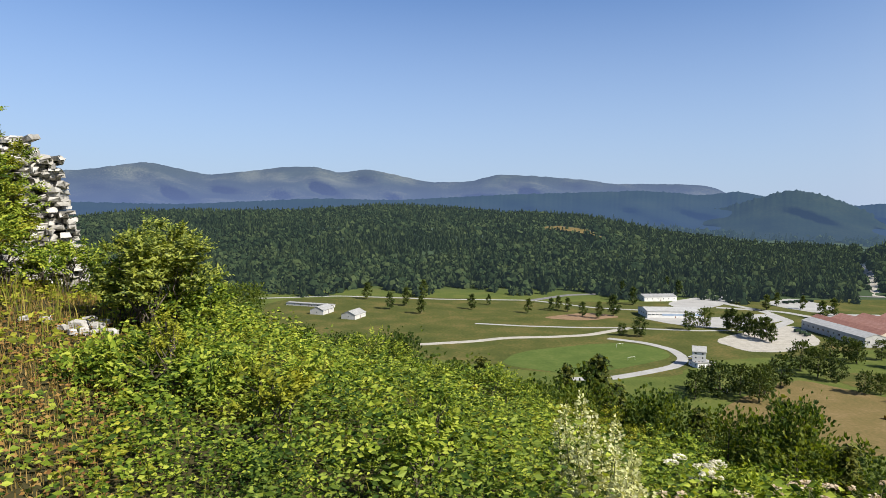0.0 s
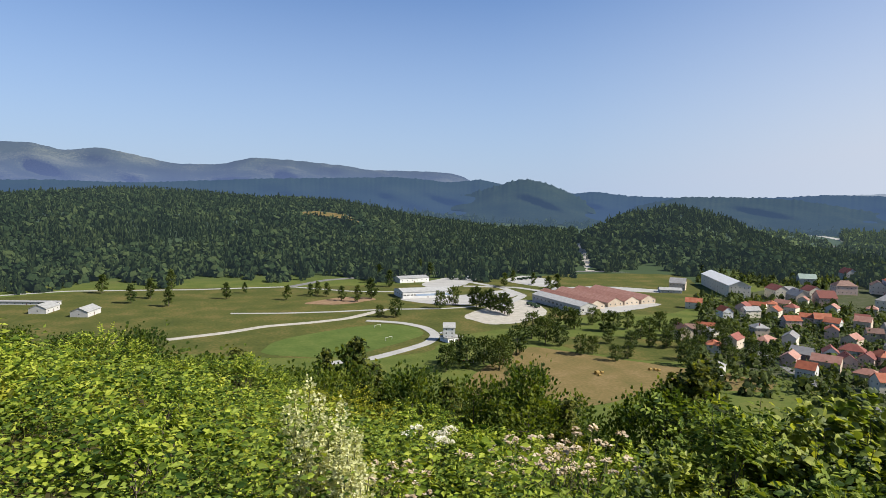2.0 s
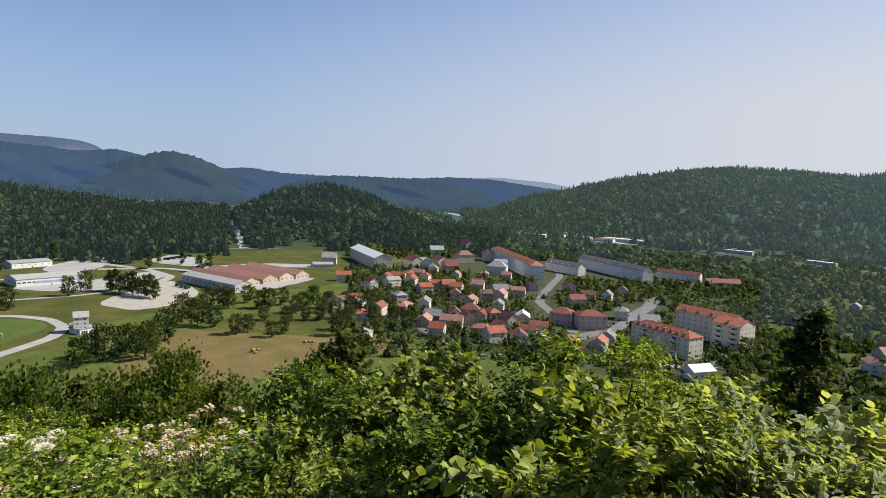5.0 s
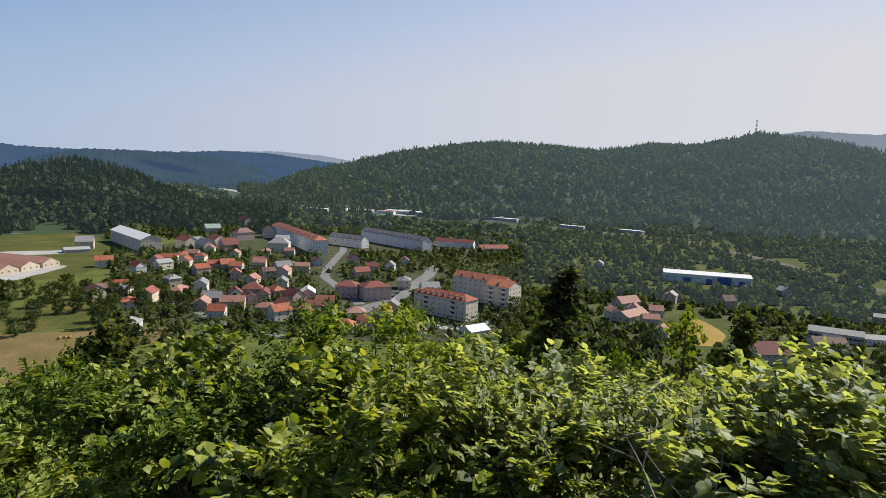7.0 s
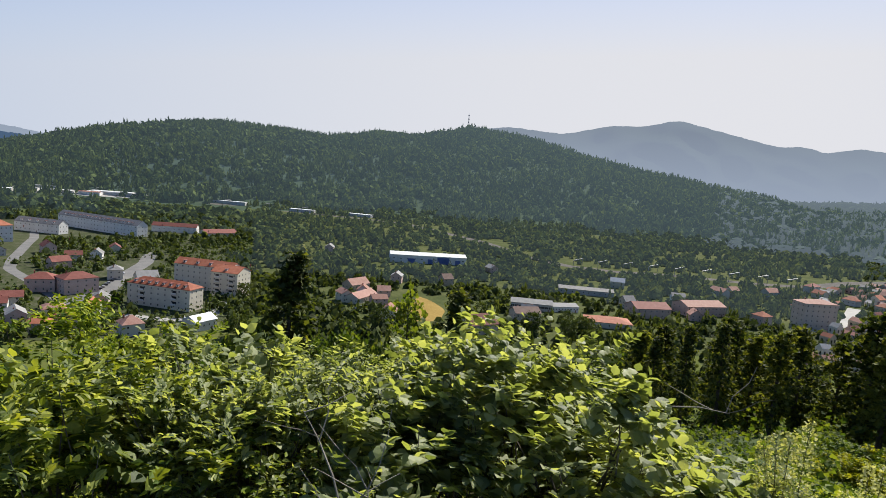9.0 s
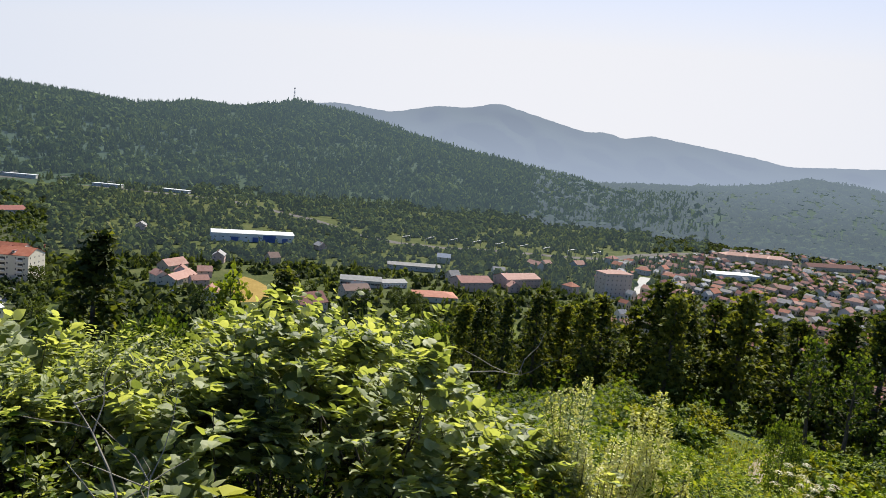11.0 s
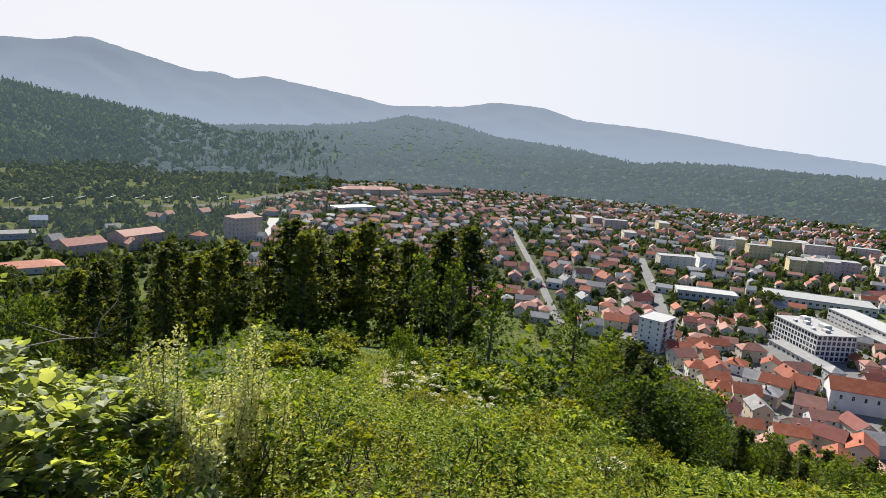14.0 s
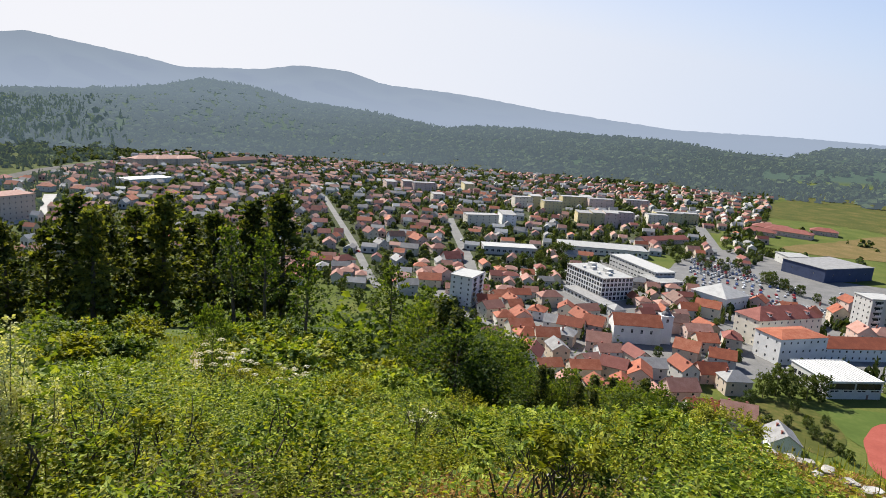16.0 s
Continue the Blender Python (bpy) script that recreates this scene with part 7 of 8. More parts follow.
# ---- shrubs ----
def shrub(name, az, r, h, wide, n, size, material, label, seed, shape="plain", base=0.1, lobes=14, group="shrubs on the slope", shoots=4):
    """A shrub of height h: stems from one root to lobes that carry the leaves."""
    g = random.Random(seed)
    q = np.random.default_rng(seed)
    root = thing(name, Matrix.Translation(at(az, r, -0.05)), label, "shrub", group)
    stems = bmesh.new()
    ends = []
    for k in range(lobes):
        a, d = k * 2.4 + g.uniform(-0.4, 0.4), wide * math.sqrt((k + 0.5) / lobes) * 0.85
        top = h * (base + (1 - base) * (1 - 0.55 * (d / wide) ** 2) * g.uniform(0.5, 0.96))
        e = Vector((math.cos(a) * d, math.sin(a) * d, top))
        tube(stems, bend(Vector((math.cos(a) * 0.08, math.sin(a) * 0.08, -0.1)), e, 0.12 * h, g, 4), 0.011 + 0.004 * h, 0.004, 5)
        for _ in range(2):
            f = e + Vector((g.uniform(-1, 1), g.uniform(-1, 1), g.uniform(0.1, 1))) * 0.2 * h
            tube(stems, bend(e.lerp(Vector((0, 0, 0)), 0.25), f, 0.04 * h, g, 3), 0.006, 0.002, 3)
            ends.append(f)
        ends.append(e)
    rising, ways = [], []
    for _ in range(shoots):
        a, d = g.uniform(0, 6.28), wide * math.sqrt(g.random()) * 0.9
        foot = Vector((math.cos(a) * d, math.sin(a) * d, h * (base + (1 - base) * (1 - 0.55 * (d / wide) ** 2) * 0.7)))
        tip = foot + Vector((g.uniform(-0.12, 0.12), g.uniform(-0.12, 0.12), g.uniform(0.2, 0.42) * min(h, 1.4)))
        tube(stems, bend(foot, tip, 0.02, g, 3), 0.004, 0.0015, 3)
        for k in range(14):
            s = 0.15 + 0.85 * k / 13
            q2 = foot.lerp(tip, s)
            rising.append(q2)
            b = k * 2.4 + a
            ways.append((math.cos(b), math.sin(b), 0.5 * s))
    tagged(part("branchwork", stems, M["bark"], root), kind="stuff")
    e = np.array(ends)
    each = 11
    m = max(4, n // each)
    # leafy twigs: opposite pairs of leaves along a bowed twig and one at its tip
    k = q.integers(0, len(e), m)
    out = unit(q.normal(0, 1, (m, 3)))
    foot = e[k] + out * wide * 0.19 * q.uniform(0.1, 1.0, m)[:, None] * ((1.2, 1.2, 0.6) if shape != "plain" else (1, 1, 0.8))
    foot[:, 2] = np.where(foot[:, 2] < 0.08, q.uniform(0.08, 0.45, m) * h, foot[:, 2])
    way = unit(unit(foot - np.array([0, 0, 0.3 * h])) + 0.75 * out + np.array([0, 0, 0.3]))
    reach = size * q.uniform(2.4, 5.2, m)
    side = unit(np.cross(way, unit(np.array([0, 0, 1.0]) + q.normal(0, 0.4, (m, 3)))))
    place, along, length = [], [], []
    for j in range(each):
        t = (j // 2 + 0.7) / (each / 2)
        hand = 0.0 if j == each - 1 else (1.0, -1.0)[j % 2]
        place.append(foot + way * (reach * t)[:, None] - np.array([0, 0, 0.3]) * (reach * t * t)[:, None])
        along.append(way * (0.55 if hand else 1.0) + side * hand + q.normal(0, 0.22, (m, 3)) - np.array([0, 0, 0.22]))
        length.append(size * (0.7 + 0.55 * math.sin(math.pi * (0.15 + 0.75 * t))) * q.uniform(0.75, 1.2, m))
    if rising:
        place.append(np.array(rising))
        along.append(np.array(ways))
        length.append(q.uniform(0.6, 1.2, len(rising)) * size)
    leaves("foliage", np.concatenate(place), np.concatenate(along), np.concatenate(length), M[material], root, shape, {"mid": 1.1, "fine": 1.75}.get(shape, 0.85), lift=1.6 if material == "hazel_leaf" else 0.9, jitter=0.38, seed=seed)
    return root


shrub("hornbeam_bush", -22.8, 9.2, EYE_Z - 0.28 - at(-22.8, 9.2).z, 0.56, 11500, 0.054, "bush_leaf", "dense round green bush beside the ruin", 81, lobes=26)
shrub("hornbeam_bush", -25.0, 9.5, 0.8, 0.35, 2400, 0.06, "leaf", "lower green bush against the ruin slope", 82)
shrub("hornbeam_bush", -20.4, 9.4, 0.8, 0.4, 2400, 0.06, "leaf", "lower green bush on the slope", 83)
shrub("ivy_bush", -35.6, 11.6, 2.1, 0.8, 7000, 0.056, "leaf", "climbing green bush over the ruined wall", 84)
shrub("ivy_bush", -36.6, 11.9, 2.7, 0.8, 6500, 0.056, "leaf", "tall ivy growth over the ruined wall", 88)
shrub("ivy_bush", -33.4, 11.4, 1.2, 0.45, 3600, 0.055, "leaf_yellow", "sunlit green bush at the foot of the ruined wall", 90)
shrub("ivy_bush", -34.9, 11.9, 2.2, 0.4, 4200, 0.055, "leaf_yellow", "ivy climbing over the broken top of the ruin", 92)
shrub("ivy_bush", -29.6, 11.6, 0.75, 0.5, 2800, 0.055, "leaf", "low green bush at the end of the ruined wall", 91)
shrub("ivy_bush", -37, 10.5, 1.3, 1.2, 4600, 0.056, "leaf", "green bush before the ruined wall", 85)
shrub("nettle_patch", -23, 6.8, 0.4, 0.9, 2800, 0.06, "leaf", "green nettles below the bush", 86)
shrub("nettle_patch", -14, 7.2, 0.5, 0.9, 2800, 0.06, "leaf", "green nettles on the slope", 87)
TOPS = [(41, 3.6, -19, 0.6), (46, 4.4, -14.0, 0.8), (51, 4.6, -12.2, 0.75), (54.5, 3.4, -18, 0.7), (58.5, 4.4, -14.6, 0.8), (62.5, 3.4, -15.8, 0.7), (66.7, 4.6, -12.6, 0.8), (70.5, 3.2, -15.5, 0.7), (75, 4.4, -15.6, 0.8),
        (79, 3.3, -15.4, 0.65), (83, 4.5, -14.3, 0.8), (88, 3.4, -15.6, 0.75), (92.5, 4.5, -15.8, 0.8), (97, 3.6, -15.4, 0.7), (102, 4.6, -12.6, 0.8), (105, 3.5, -15.0, 0.65), (109.5, 4.5, -16.2, 0.7), (113, 3.6, -19.5, 0.6)]
for k, (az, r, el, wide) in enumerate(TOPS):
    h = EYE_Z + r * math.tan(radians(el)) - at(az, r).z
    hop = k % 3 == 2 or 96 < az < 111
    shrub("hazel_bush" if hop else "dogwood_bush", az, r, h * (1.0 if 55 < az < 108 else 0.9), wide, 2700 if hop else 6400, 0.055 if hop else 0.038, "hazel_leaf" if az > 74 else "leaf_dark" if az < 62 and k % 2 else ("bush_leaf", "leaf", "bush_leaf", "bush_leaf", "leaf_dark")[k % 5],
          "hazel bush with broad rounded leaves" if hop else "leafy dogwood bush with pointed leaves", 100 + k, "fine" if hop else "mid", 0.15, 9, shoots=14)
for k, (az, r, h, wide) in enumerate([(131, 13, 0.9, 1.1), (143, 15, 0.9, 1.0), (152, 17, 0.8, 1.2), (158, 16, 0.8, 1.2), (163, 15, 0.6, 1.3), (168, 10, 0.45, 1.0), (174, 9, 0.5, 0.9), (177.5, 9, 0.48, 0.8), (180.5, 9.5, 0.45, 0.7), (170.5, 9, 0.45, 0.9),
                                      (185, 13.5, 0.8, 0.8), (4, 14, 1.0, 1.0), (-6, 15, 0.9, 1.0), (12, 13, 0.9, 0.9), (20, 12, 0.9, 0.8), (27, 11, 0.8, 0.8), (33, 9, 0.8, 0.8), (-2, 20, 1.3, 1.2), (8, 20, 1.2, 1.2), (16, 18, 1.2, 1.0),
                                      (36, 7, 0.9, 0.7), (24, 6.5, 0.6, 0.6), (150, 8, 0.6, 0.8), (118, 7, 0.8, 0.8)]):
    shrub("low_bush", az, r, h, wide, 3200, 0.06, ("leaf", "leaf_yellow", "leaf")[k % 3], "low leafy bush on the grassy slope", 140 + k)


# taller weeds that stand out of the cover
tall = random.Random(31)
for k in range(30):
    az, r = tall.uniform(116, 181) if k < 22 else tall.uniform(-24, 34), tall.uniform(2.6, 8.5)
    h = tall.uniform(0.55, 0.85)
    shrub("tall_weed", az, r, h, tall.uniform(0.2, 0.36), 700, tall.choice((0.03, 0.036, 0.042)), ("leaf_yellow", "leaf", "leaf_dark", "leaf")[k % 4], "bushy weed standing above the green cover", 500 + k, "mid", 0.2, 5, "tall weeds on the slope", 4)
# bushes that mound on the open slope above the town
mounds = random.Random(12)
for k in range(34):
    az, r = mounds.uniform(128, 162), mounds.uniform(30, 72)
    if abs(az - 138.2) < 1.4 + 40 / r:
        continue
    h = mounds.uniform(1.0, 2.4)
    shrub("mound_bush", az, r, h, h * mounds.uniform(0.8, 1.2), 1000, 0.26, ("leaf", "leaf_yellow", "leaf_dark")[k % 3], "rounded sunlit bush on the open slope", 240 + k, "clump", 0.1, 9, "bushes on the open slope", 0)


# ---- scrub further down, clumps past counting ----
def scrub(name, az0, az1, r0, r1, per_m2, tall, size, seed, label, want, material="crown"):
    az, r, g = scatter(az0, az1, r0, r1, per_m2, seed)
    p = on_slope(az, r)
    mound = 0.5 + 0.6 * wave(p[:, 0], p[:, 1], 5.5, 2.0) + 0.35 * wave(p[:, 0], p[:, 1], 2.2, 6.0)
    keep = g.uniform(0, 1, len(az)) < want(az, r, mound)
    p, mound = p[keep], np.clip(mound[keep], 0.12, 1.3)
    n = len(p)
    p[:, 2] += tall * mound * g.uniform(0.1, 1, n) ** 0.5
    a = g.uniform(0, 6.283, n)
    along = np.c_[np.cos(a), np.sin(a), g.uniform(-0.5, 0.6, n)]
    return tagged(leaves(name, p, along, size * g.uniform(0.6, 1.4, n), M[material], None, "clump", 0.9, seed=seed), label, "scrub", kind="stuff")


scrub("scrub", 126, 205, 20, 70, 18, 0.7, 0.26, 201, "green and yellowish scrub on the slope above the town", lambda az, r, m: np.where((np.abs(az - 138.2) < 0.25 + 12 / r) & (r < 56), 0.0, 0.15 + 0.85 * m), "leaf")
scrub("scrub", 150, 215, 60, 170, 2.0, 6.0, 1.05, 202, "dense dark green wood on the steep slope above the roofs", lambda az, r, m: 0.45 + 0.6 * m, "crown_lit")
scrub("scrub", -30, 128, 32, 75, 5.5, 2.4, 0.42, 203, "scrub and saplings down the northern slope", lambda az, r, m: 0.25 + 0.7 * m, "crown_lit")
scrub("scrub", 106, 150, 76, 140, 2.6, 5.0, 0.55, 207, "low trees behind the pines", lambda az, r, m: 0.3 + 0.6 * m, "crown_lit")
scrub("scrub", -30, 106, 75, 252, 0.75, 7.5, 1.15, 204, "wooded foot of the hill", lambda az, r, m: (0.4 + 0.6 * m) * np.where((az > 5) & (az < 45), 0.75, 1), "crown")


def off_roofs(az, r, m):
    x, y = r * np.sin(np.radians(az)), r * np.cos(np.radians(az))
    free = ~((az > 90.8) & (az < 95.8) & (r > 437) & (r < 550))
    for a, b, c in FOOT:
        free &= (x - a) ** 2 + (y - b) ** 2 > (c + 4) ** 2
    return free * (0.25 + 0.75 * m)


scrub("scrub", 130, 176, 215, 440, 0.2, 6.0, 1.6, 206, "green scrub and garden trees at the foot of the slope", off_roofs, "crown")


def on_rough_land(az, r, u):
    """Trees and bushes in loose groups, with open grass between them."""
    x, y = r * np.sin(np.radians(az)), r * np.cos(np.radians(az))
    return (off_roofs(az, r, 1.0) > 0.5) & (u < 0.62 + 0.55 * wave(x, y, 38, 4.0) + 0.3 * wave(x, y, 13, 1.0))


woods("valley_trees", 76, 130, 252, 600, 6.2, on_rough_land, 8.5, "dark green trees and bushes between the slope and the railway", M["wood_town"], 0.12, 31, 1.15)
woods("valley_trees", 76, 130, 600, 770, 7.5, on_rough_land, 10, "trees and bushes below the railway", M["wood_rail"], 0.15, 32, 1.15)


def in_gardens(az, r, m):
    x, y = r * np.sin(np.radians(az)), r * np.cos(np.radians(az))
    free = m > 0.45
    for a, b, c in FOOT:
        free &= (x - a) ** 2 + (y - b) ** 2 > (c * 0.9 + 1.0) ** 2
    for i in np.where(free)[0]:
        free[i] = not on_road(x[i], y[i])
    return free * 1.0


scrub("garden_trees", 43.5, 78, 403, 812, 0.14, 8.5, 2.0, 209, "rounded green garden trees between the village houses", in_gardens, "crown")


# ---- flowers ----
def plume(az, r, h, seed, n=1500):
    """A meadow plant with feathery cream plumes."""
    g, q = random.Random(seed), np.random.default_rng(seed)
    root = thing("meadow_plume", Matrix.Translation(at(az, r, -0.03)), "tall meadow plant with feathery cream flower plumes", "flower", "cream flowering plants")
    stems, pts, dirs = bmesh.new(), [], []
    for k in range(4):
        a, d = g.uniform(0, 6.28), g.uniform(0.02, 0.13)
        e = Vector((math.cos(a) * d, math.sin(a) * d, h * g.uniform(0.82, 1.0)))
        tube(stems, bend(Vector((0, 0, 0)), e, 0.03, g, 4), 0.005, 0.002, 5)
        m = n // 4
        s = q.uniform(0, 1, m)
        rad = 0.055 * (1 - s) ** 0.6 + 0.01
        b = q.uniform(0, 6.28, m)
        pts.append(np.c_[e.x * (0.6 + 0.4 * s) + np.cos(b) * rad * q.uniform(0.3, 1.2, m), e.y * (0.6 + 0.4 * s) + np.sin(b) * rad * q.uniform(0.3, 1.2, m), e.z - 0.5 + 0.54 * s + q.normal(0, 0.015, m)])
        dirs.append(np.c_[np.cos(b), np.sin(b), q.uniform(0, 1, m)])
    part("stem", stems, M["stem"], root)
    leaves("blossom", np.concatenate(pts), np.concatenate(dirs), q.uniform(0.012, 0.022, 4 * (n // 4)), M["cream_flower"], root, "plain", 1.5, seed=seed, lift=0.3)
    z = q.uniform(0.1, 0.62, 40) * h
    b = q.uniform(0, 6.28, 40)
    leaves("leaf", np.c_[0 * z, 0 * z, z], np.c_[np.cos(b), np.sin(b), 0.5 + 0 * b], 0.06, M["leaf"], root, "fine", 0.7, seed=seed)
    return root


for k, (az, r, h) in enumerate([(10.6, 3.75, 1.0), (11.4, 3.6, 0.95), (12.2, 3.45, 0.9), (12.9, 3.3, 0.9), (13.6, 3.15, 0.85), (14.2, 3.0, 0.8), (12.6, 3.6, 0.95), (13.9, 3.3, 0.8),
                                (121.6, 3.9, 1.12), (122.8, 3.7, 0.85), (124.2, 3.8, 0.8), (126.0, 3.9, 0.85), (127.6, 4.0, 1.12), (129.0, 4.0, 0.85), (125, 3.5, 0.7)]):
    plume(az, r, h, 300 + k)


def umbel(az, r, h, seed, heads=7, wide=0.06, label="tall plant with flat white flower heads", tone="white_flower"):
    g, q = random.Random(seed), np.random.default_rng(seed)
    root = thing("umbel_plant", Matrix.Translation(at(az, r, -0.03)), label, "flower", "white umbel flowers")
    stems = bmesh.new()
    tube(stems, bend(Vector((0, 0, 0)), Vector((0, 0, h * 0.7)), 0.03, g, 4), 0.008, 0.005, 5)
    for k in range(heads):
        a, d = k * 2.4, 0.09 + 0.24 * g.random() * h / 1.2
        c = Vector((math.cos(a) * d, math.sin(a) * d, h * g.uniform(0.75, 1.0)))
        tube(stems, bend(Vector((0, 0, h * g.uniform(0.45, 0.68))), c, 0.02, g, 3), 0.004, 0.002, 4)
        m = 80 if wide > 0.03 else 26
        b, rad = q.uniform(0, 6.28, m), np.sqrt(q.uniform(0, 1, m)) * wide * g.uniform(0.7, 1.3)
        p = np.c_[c.x + np.cos(b) * rad, c.y + np.sin(b) * rad, c.z + 0.02 - (rad / wide) ** 2 * 0.015 + q.normal(0, 0.005, m)]
        leaves("flower_head", p, np.c_[np.cos(b), np.sin(b), 0.2 + 0 * b], q.uniform(0.016, 0.03, m), M[tone], root, "plain", 1.5, seed=seed + k, lift=1.5)
    part("stem", stems, M["stem"], root)
    return root


for k, (az, r, h, heads) in enumerate([(139.9, 12.2, 1.3, 6), (141.1, 12.0, 1.5, 7), (142.3, 12.4, 1.35, 6), (143.4, 12.8, 1.1, 4), (146.6, 12.6, 1.2, 5), (147.4, 12.9, 1.0, 4), (145, 12.2, 0.85, 3), (131, 15, 0.9, 4), (133, 16, 0.9, 4), (129.4, 16, 0.8, 4),
                                       (20.7, 6.4, 0.85, 5), (21.4, 6.6, 0.8, 4), (25.4, 5.2, 0.8, 6), (26.2, 4.6, 0.7, 6), (28.6, 4.8, 0.8, 7), (29.4, 5.4, 0.85, 6), (31.4, 4.6, 0.8, 7), (32.2, 5.2, 0.9, 6), (30.4, 4.2, 0.85, 6), (33.4, 4.1, 0.9, 7), (34.6, 4.2, 0.85, 6), (27.2, 4.4, 0.75, 6), (16.6, 4.2, 0.55, 6), (18, 4.0, 0.5, 6), (17.2, 4.6, 0.5, 6), (158.5, 8.5, 0.7, 5)]):
    dry = 10 < az < 40 and az > 24 or az < 20
    umbel(az, r, h, 400 + 20 * k, heads, 0.016 if dry else 0.06, "dried plant with pale brownish seed heads" if dry else "tall plant with flat white flower heads", "seed_head" if dry else "white_flower")


# ---- stones ----
def stone_mesh(seed):
    g = random.Random(seed)
    bm = bmesh.new()
    box(bm, -0.5, 0.5, -0.5, 0.5, -0.5, 0.5)
    bmesh.ops.bevel(bm, geom=bm.edges[:], offset=0.14, segments=1, affect="EDGES")
    for v in bm.verts:
        v.co += Vector((g.uniform(-1, 1), g.uniform(-1, 1), g.uniform(-1, 1))) * 0.13
    bmesh.ops.recalc_face_normals(bm, faces=bm.faces[:])
    me = bpy.data.meshes.new("stone")
    bm.to_mesh(me)
    bm.free()
    me.materials.append(M["stone"])
    return me


STONES = [stone_mesh(k) for k in range(8)]


def stone(parent, p, sx, sy, sz, turn, k):
    ob = new("stone", STONES[k % 8])
    ob.parent = parent
    ob.matrix_local = Matrix.Translation(p) @ Matrix.Rotation(turn, 4, "Z") @ Matrix.Rotation(0.12 * math.sin(k * 1.7), 4, "X") @ Matrix.Diagonal((sx, sy, sz, 1))


def ruined_wall():
    """A stump of rubble masonry that ends in a ragged, sloping edge."""
    g = random.Random(5)
    base = at(-31.9, 13.0, -0.2)
    wall = thing("ruined_wall", Matrix.Translation(base) @ Matrix.Rotation(radians(32.6), 4, "Z"), "ruined rubble wall of pale limestone with a ragged edge", "ruin")
    z, k = 0.0, 0
    while z < 2.5:
        course = g.uniform(0.055, 0.1)
        right = 0.9 - 0.55 * z / 2.4 + g.uniform(-0.05, 0.05) - (0.25 if z > 2.2 else 0)
        x = -0.9
        while x < right:
            w = min(g.uniform(0.08, 0.2), right - x + 0.06)
            stone(wall, (x + w / 2, -0.1 + g.uniform(-0.12, 0.12), z + course / 2 + g.uniform(-0.02, 0.02)), w * g.uniform(0.95, 1.2), g.uniform(0.5, 0.7), course * g.uniform(0.8, 1.35), g.uniform(-0.5, 0.5), k)
            k += 1
            x += w
        z += course * 0.93
    return wall


ruined_wall()
for k, (az, r, s) in enumerate([(-28.6, 9.6, 0.34), (-27.9, 10.0, 0.3), (-27.3, 9.7, 0.34), (-26.9, 10.1, 0.22), (-28.2, 9.4, 0.26), (-26.5, 9.6, 0.3), (-27.6, 9.35, 0.24), (-29.5, 9.35, 0.2), (-30.6, 9.6, 0.22), (-28.9, 9.2, 0.22), (-32, 9.4, 0.2),
                                (184.2, 12.2, 0.4), (185, 12.0, 0.3), (186, 11.8, 0.42), (186.8, 11.3, 0.3), (188, 10.6, 0.36), (189.4, 10.2, 0.3), (190.5, 9.7, 0.4), (192, 9.4, 0.34), (187.4, 10.9, 0.2), (191.2, 8.8, 0.25), (193.4, 8.9, 0.3), (194.8, 8.5, 0.35),
                                (170.5, 6.2, 0.16), (171.6, 6.0, 0.14), (175.5, 6.1, 0.15), (178, 6.3, 0.16), (155, 10, 0.25), (156.2, 10.2, 0.2), (195.8, 7.9, 0.3), (189.9, 11.0, 0.3)]):
    az, r, s = (az + 0.4, r - 0.9, s * 0.5) if az < -25 else (az, r, s * (0.6 if az > 180 else 0.9))
    p = at(az, r, 0.06)
    ob = tagged(new("limestone_rock", STONES[k % 8]), "pale weathered limestone rock in the grass", "rock", "limestone rocks")
    ob.matrix_world = Matrix.Translation(p) @ Matrix.Rotation(k * 1.3, 4, "Z") @ Matrix.Diagonal((s, s * 0.75, s * 0.55, 1))


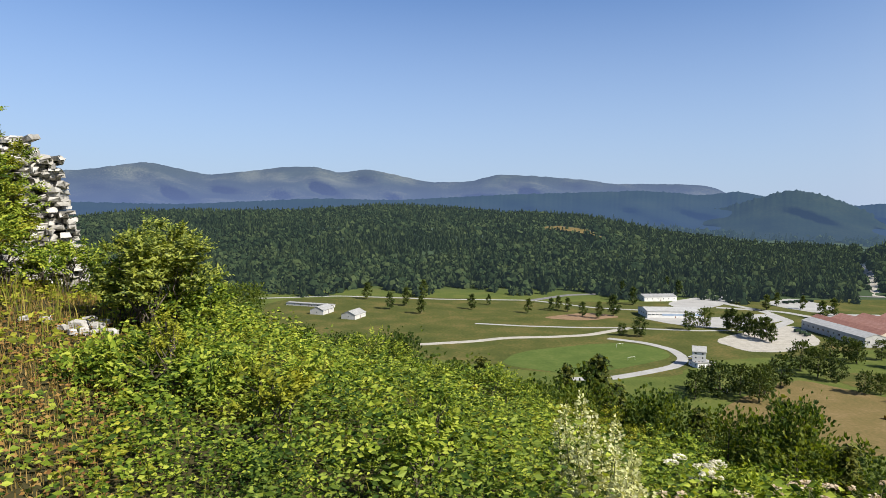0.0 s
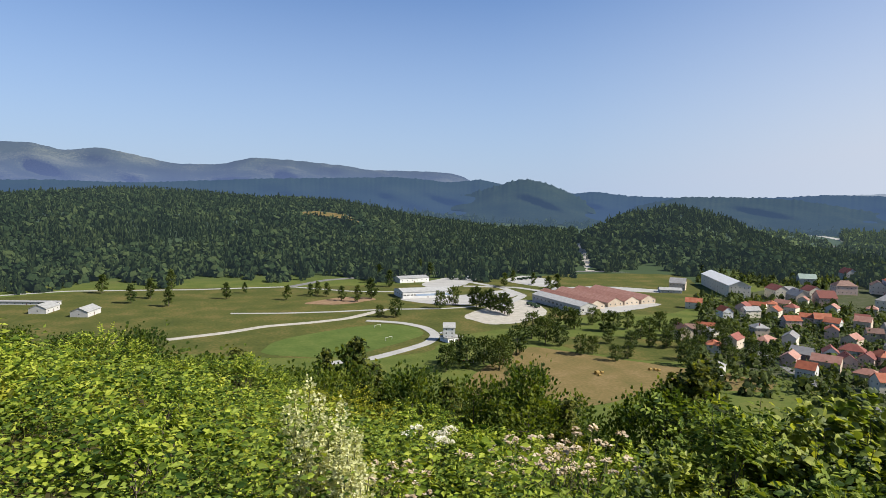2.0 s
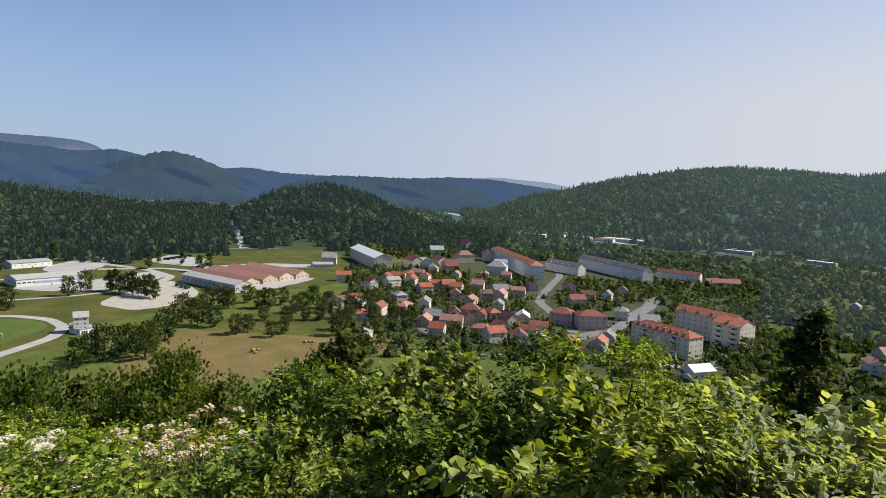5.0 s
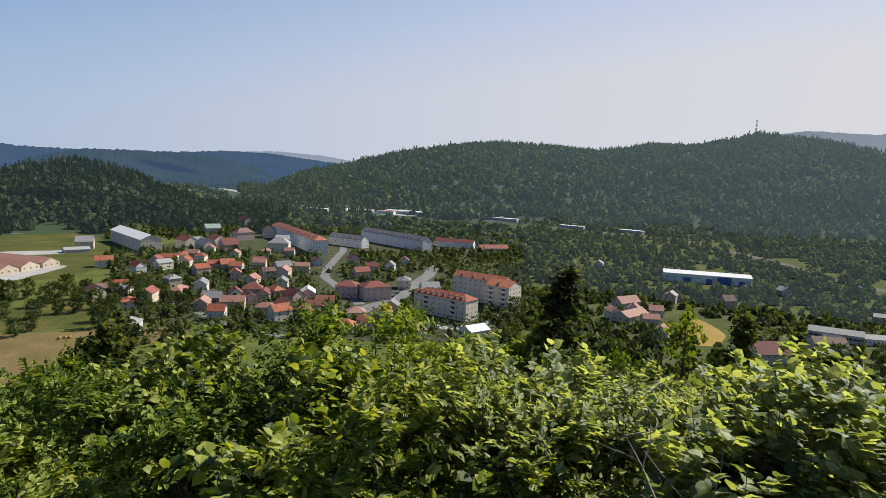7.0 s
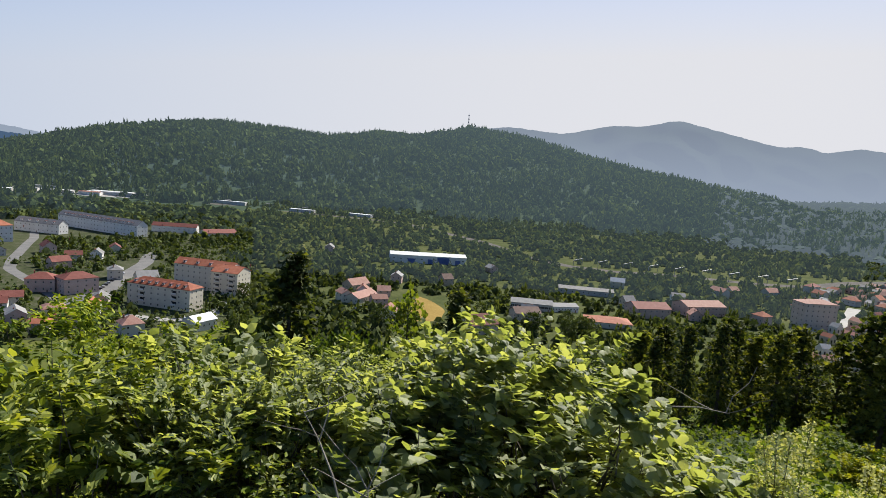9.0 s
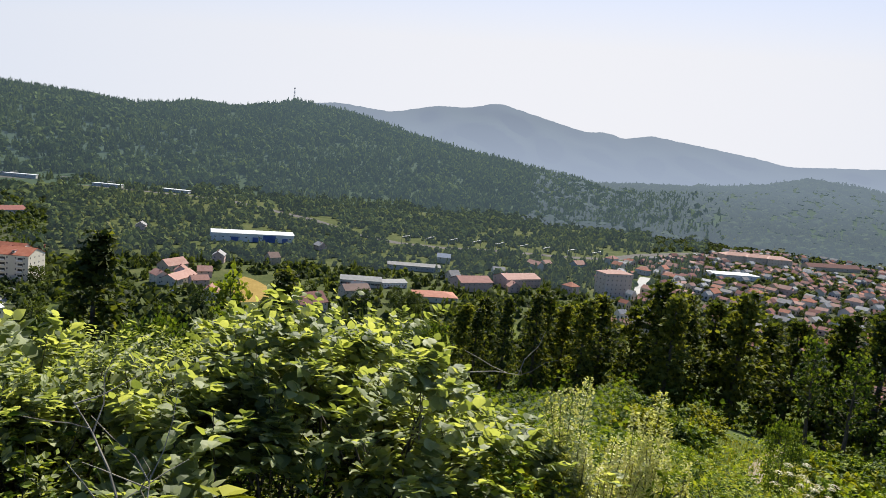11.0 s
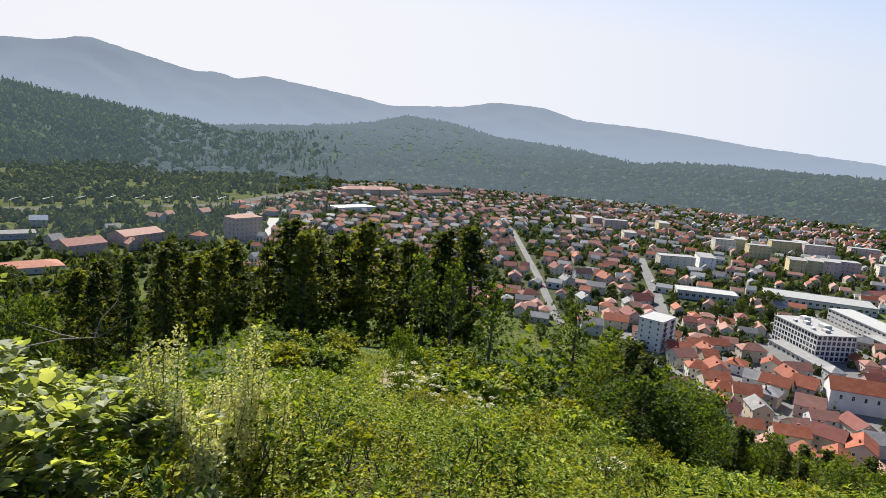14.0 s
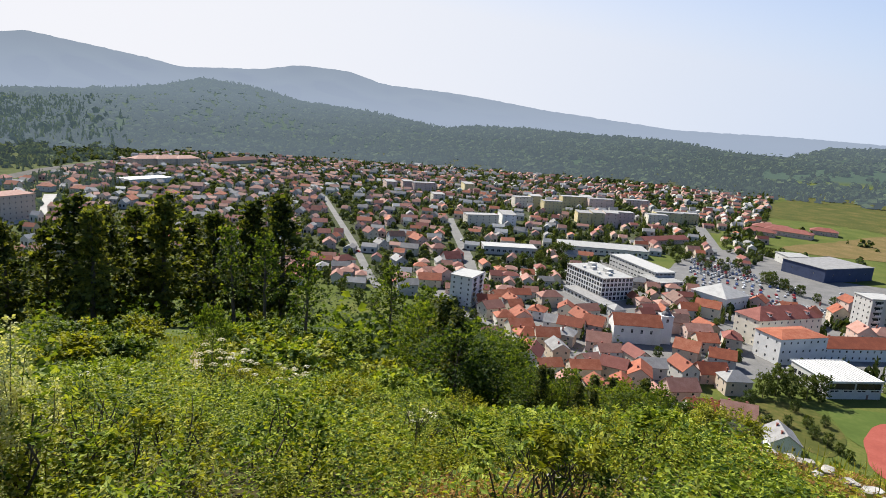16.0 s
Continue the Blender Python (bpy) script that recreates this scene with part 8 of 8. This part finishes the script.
# ---- bare twigs and a yellowing shoot in the bushes ----
def twig(points, thick, label, seed, sprigs=5):
    """A dead branch with side twigs."""
    g = random.Random(seed)
    path = [heading(a, e) * r + Vector((0, 0, EYE_Z)) for a, e, r in points]
    foot = at(points[0][0], points[0][2])
    root = thing("bare_twig", Matrix.Translation(foot), label, "twig", "bare twigs in the bushes")
    path = [p - foot for p in path]
    bm = bmesh.new()
    tube(bm, [Vector((0, 0, -0.1))] + path, thick, thick * 0.3, 5)
    part("stem", bm, M["twig"], root)
    for k in range(sprigs):
        i = g.randrange(len(path) - 1)
        p = path[i].lerp(path[i + 1], g.random())
        bm = bmesh.new()
        tube(bm, bend(p, p + Vector((g.uniform(-1, 1), g.uniform(-1, 1), g.uniform(0.2, 1))) * 0.22, 0.02, g, 3), thick * 0.5, thick * 0.2, 4)
        part("side_twig", bm, M["twig"], root)


M["twig"] = mat("twig", [(0.16, 0.14, 0.11), (0.27, 0.24, 0.19), (0.38, 0.34, 0.28)], rough=0.9, size=0.5, fine=0.04)
twig([(89.3, -27.5, 2.7), (87.5, -22.6, 2.7), (86.2, -20.2, 2.75), (84.9, -18.3, 2.8)], 0.006, "thin bare grey twig standing out of the bush", 1)
twig([(90.8, -28.5, 2.6), (90.2, -25.5, 2.6), (90.3, -23, 2.65)], 0.005, "short bare grey twig in the bush", 2)
twig([(109.5, -18, 3.6), (112, -16.2, 3.7), (115, -15.8, 3.8), (117.2, -15.9, 3.9)], 0.006, "dry arching bramble shoot above the weeds", 3, 7)
shoot = thing("maple_shoot", Matrix.Translation(at(95.1, 2.6)), "young shoot with broad yellow-green leaves", "shrub")
top = heading(95.1, -24.6) * 2.6 + Vector((0, 0, EYE_Z)) - at(95.1, 2.6)
bm = bmesh.new()
tube(bm, [Vector((0.03, 0, -0.1)), top * 0.5 + Vector((0.03, 0.02, 0)), top], 0.006, 0.003, 5)
part("stem", bm, M["stem"], shoot)
ways = np.array([(math.cos(a), math.sin(a), -0.15) for a in (0.2, 1.4, 2.6, 3.7, 4.9, 5.6)])
leaves("leaf", np.array(top)[None] + ways * 0.02, ways, 0.12, M["leaf_yellow"], shoot, "fine", 1.4, lift=2.0, jitter=0.2, seed=4)
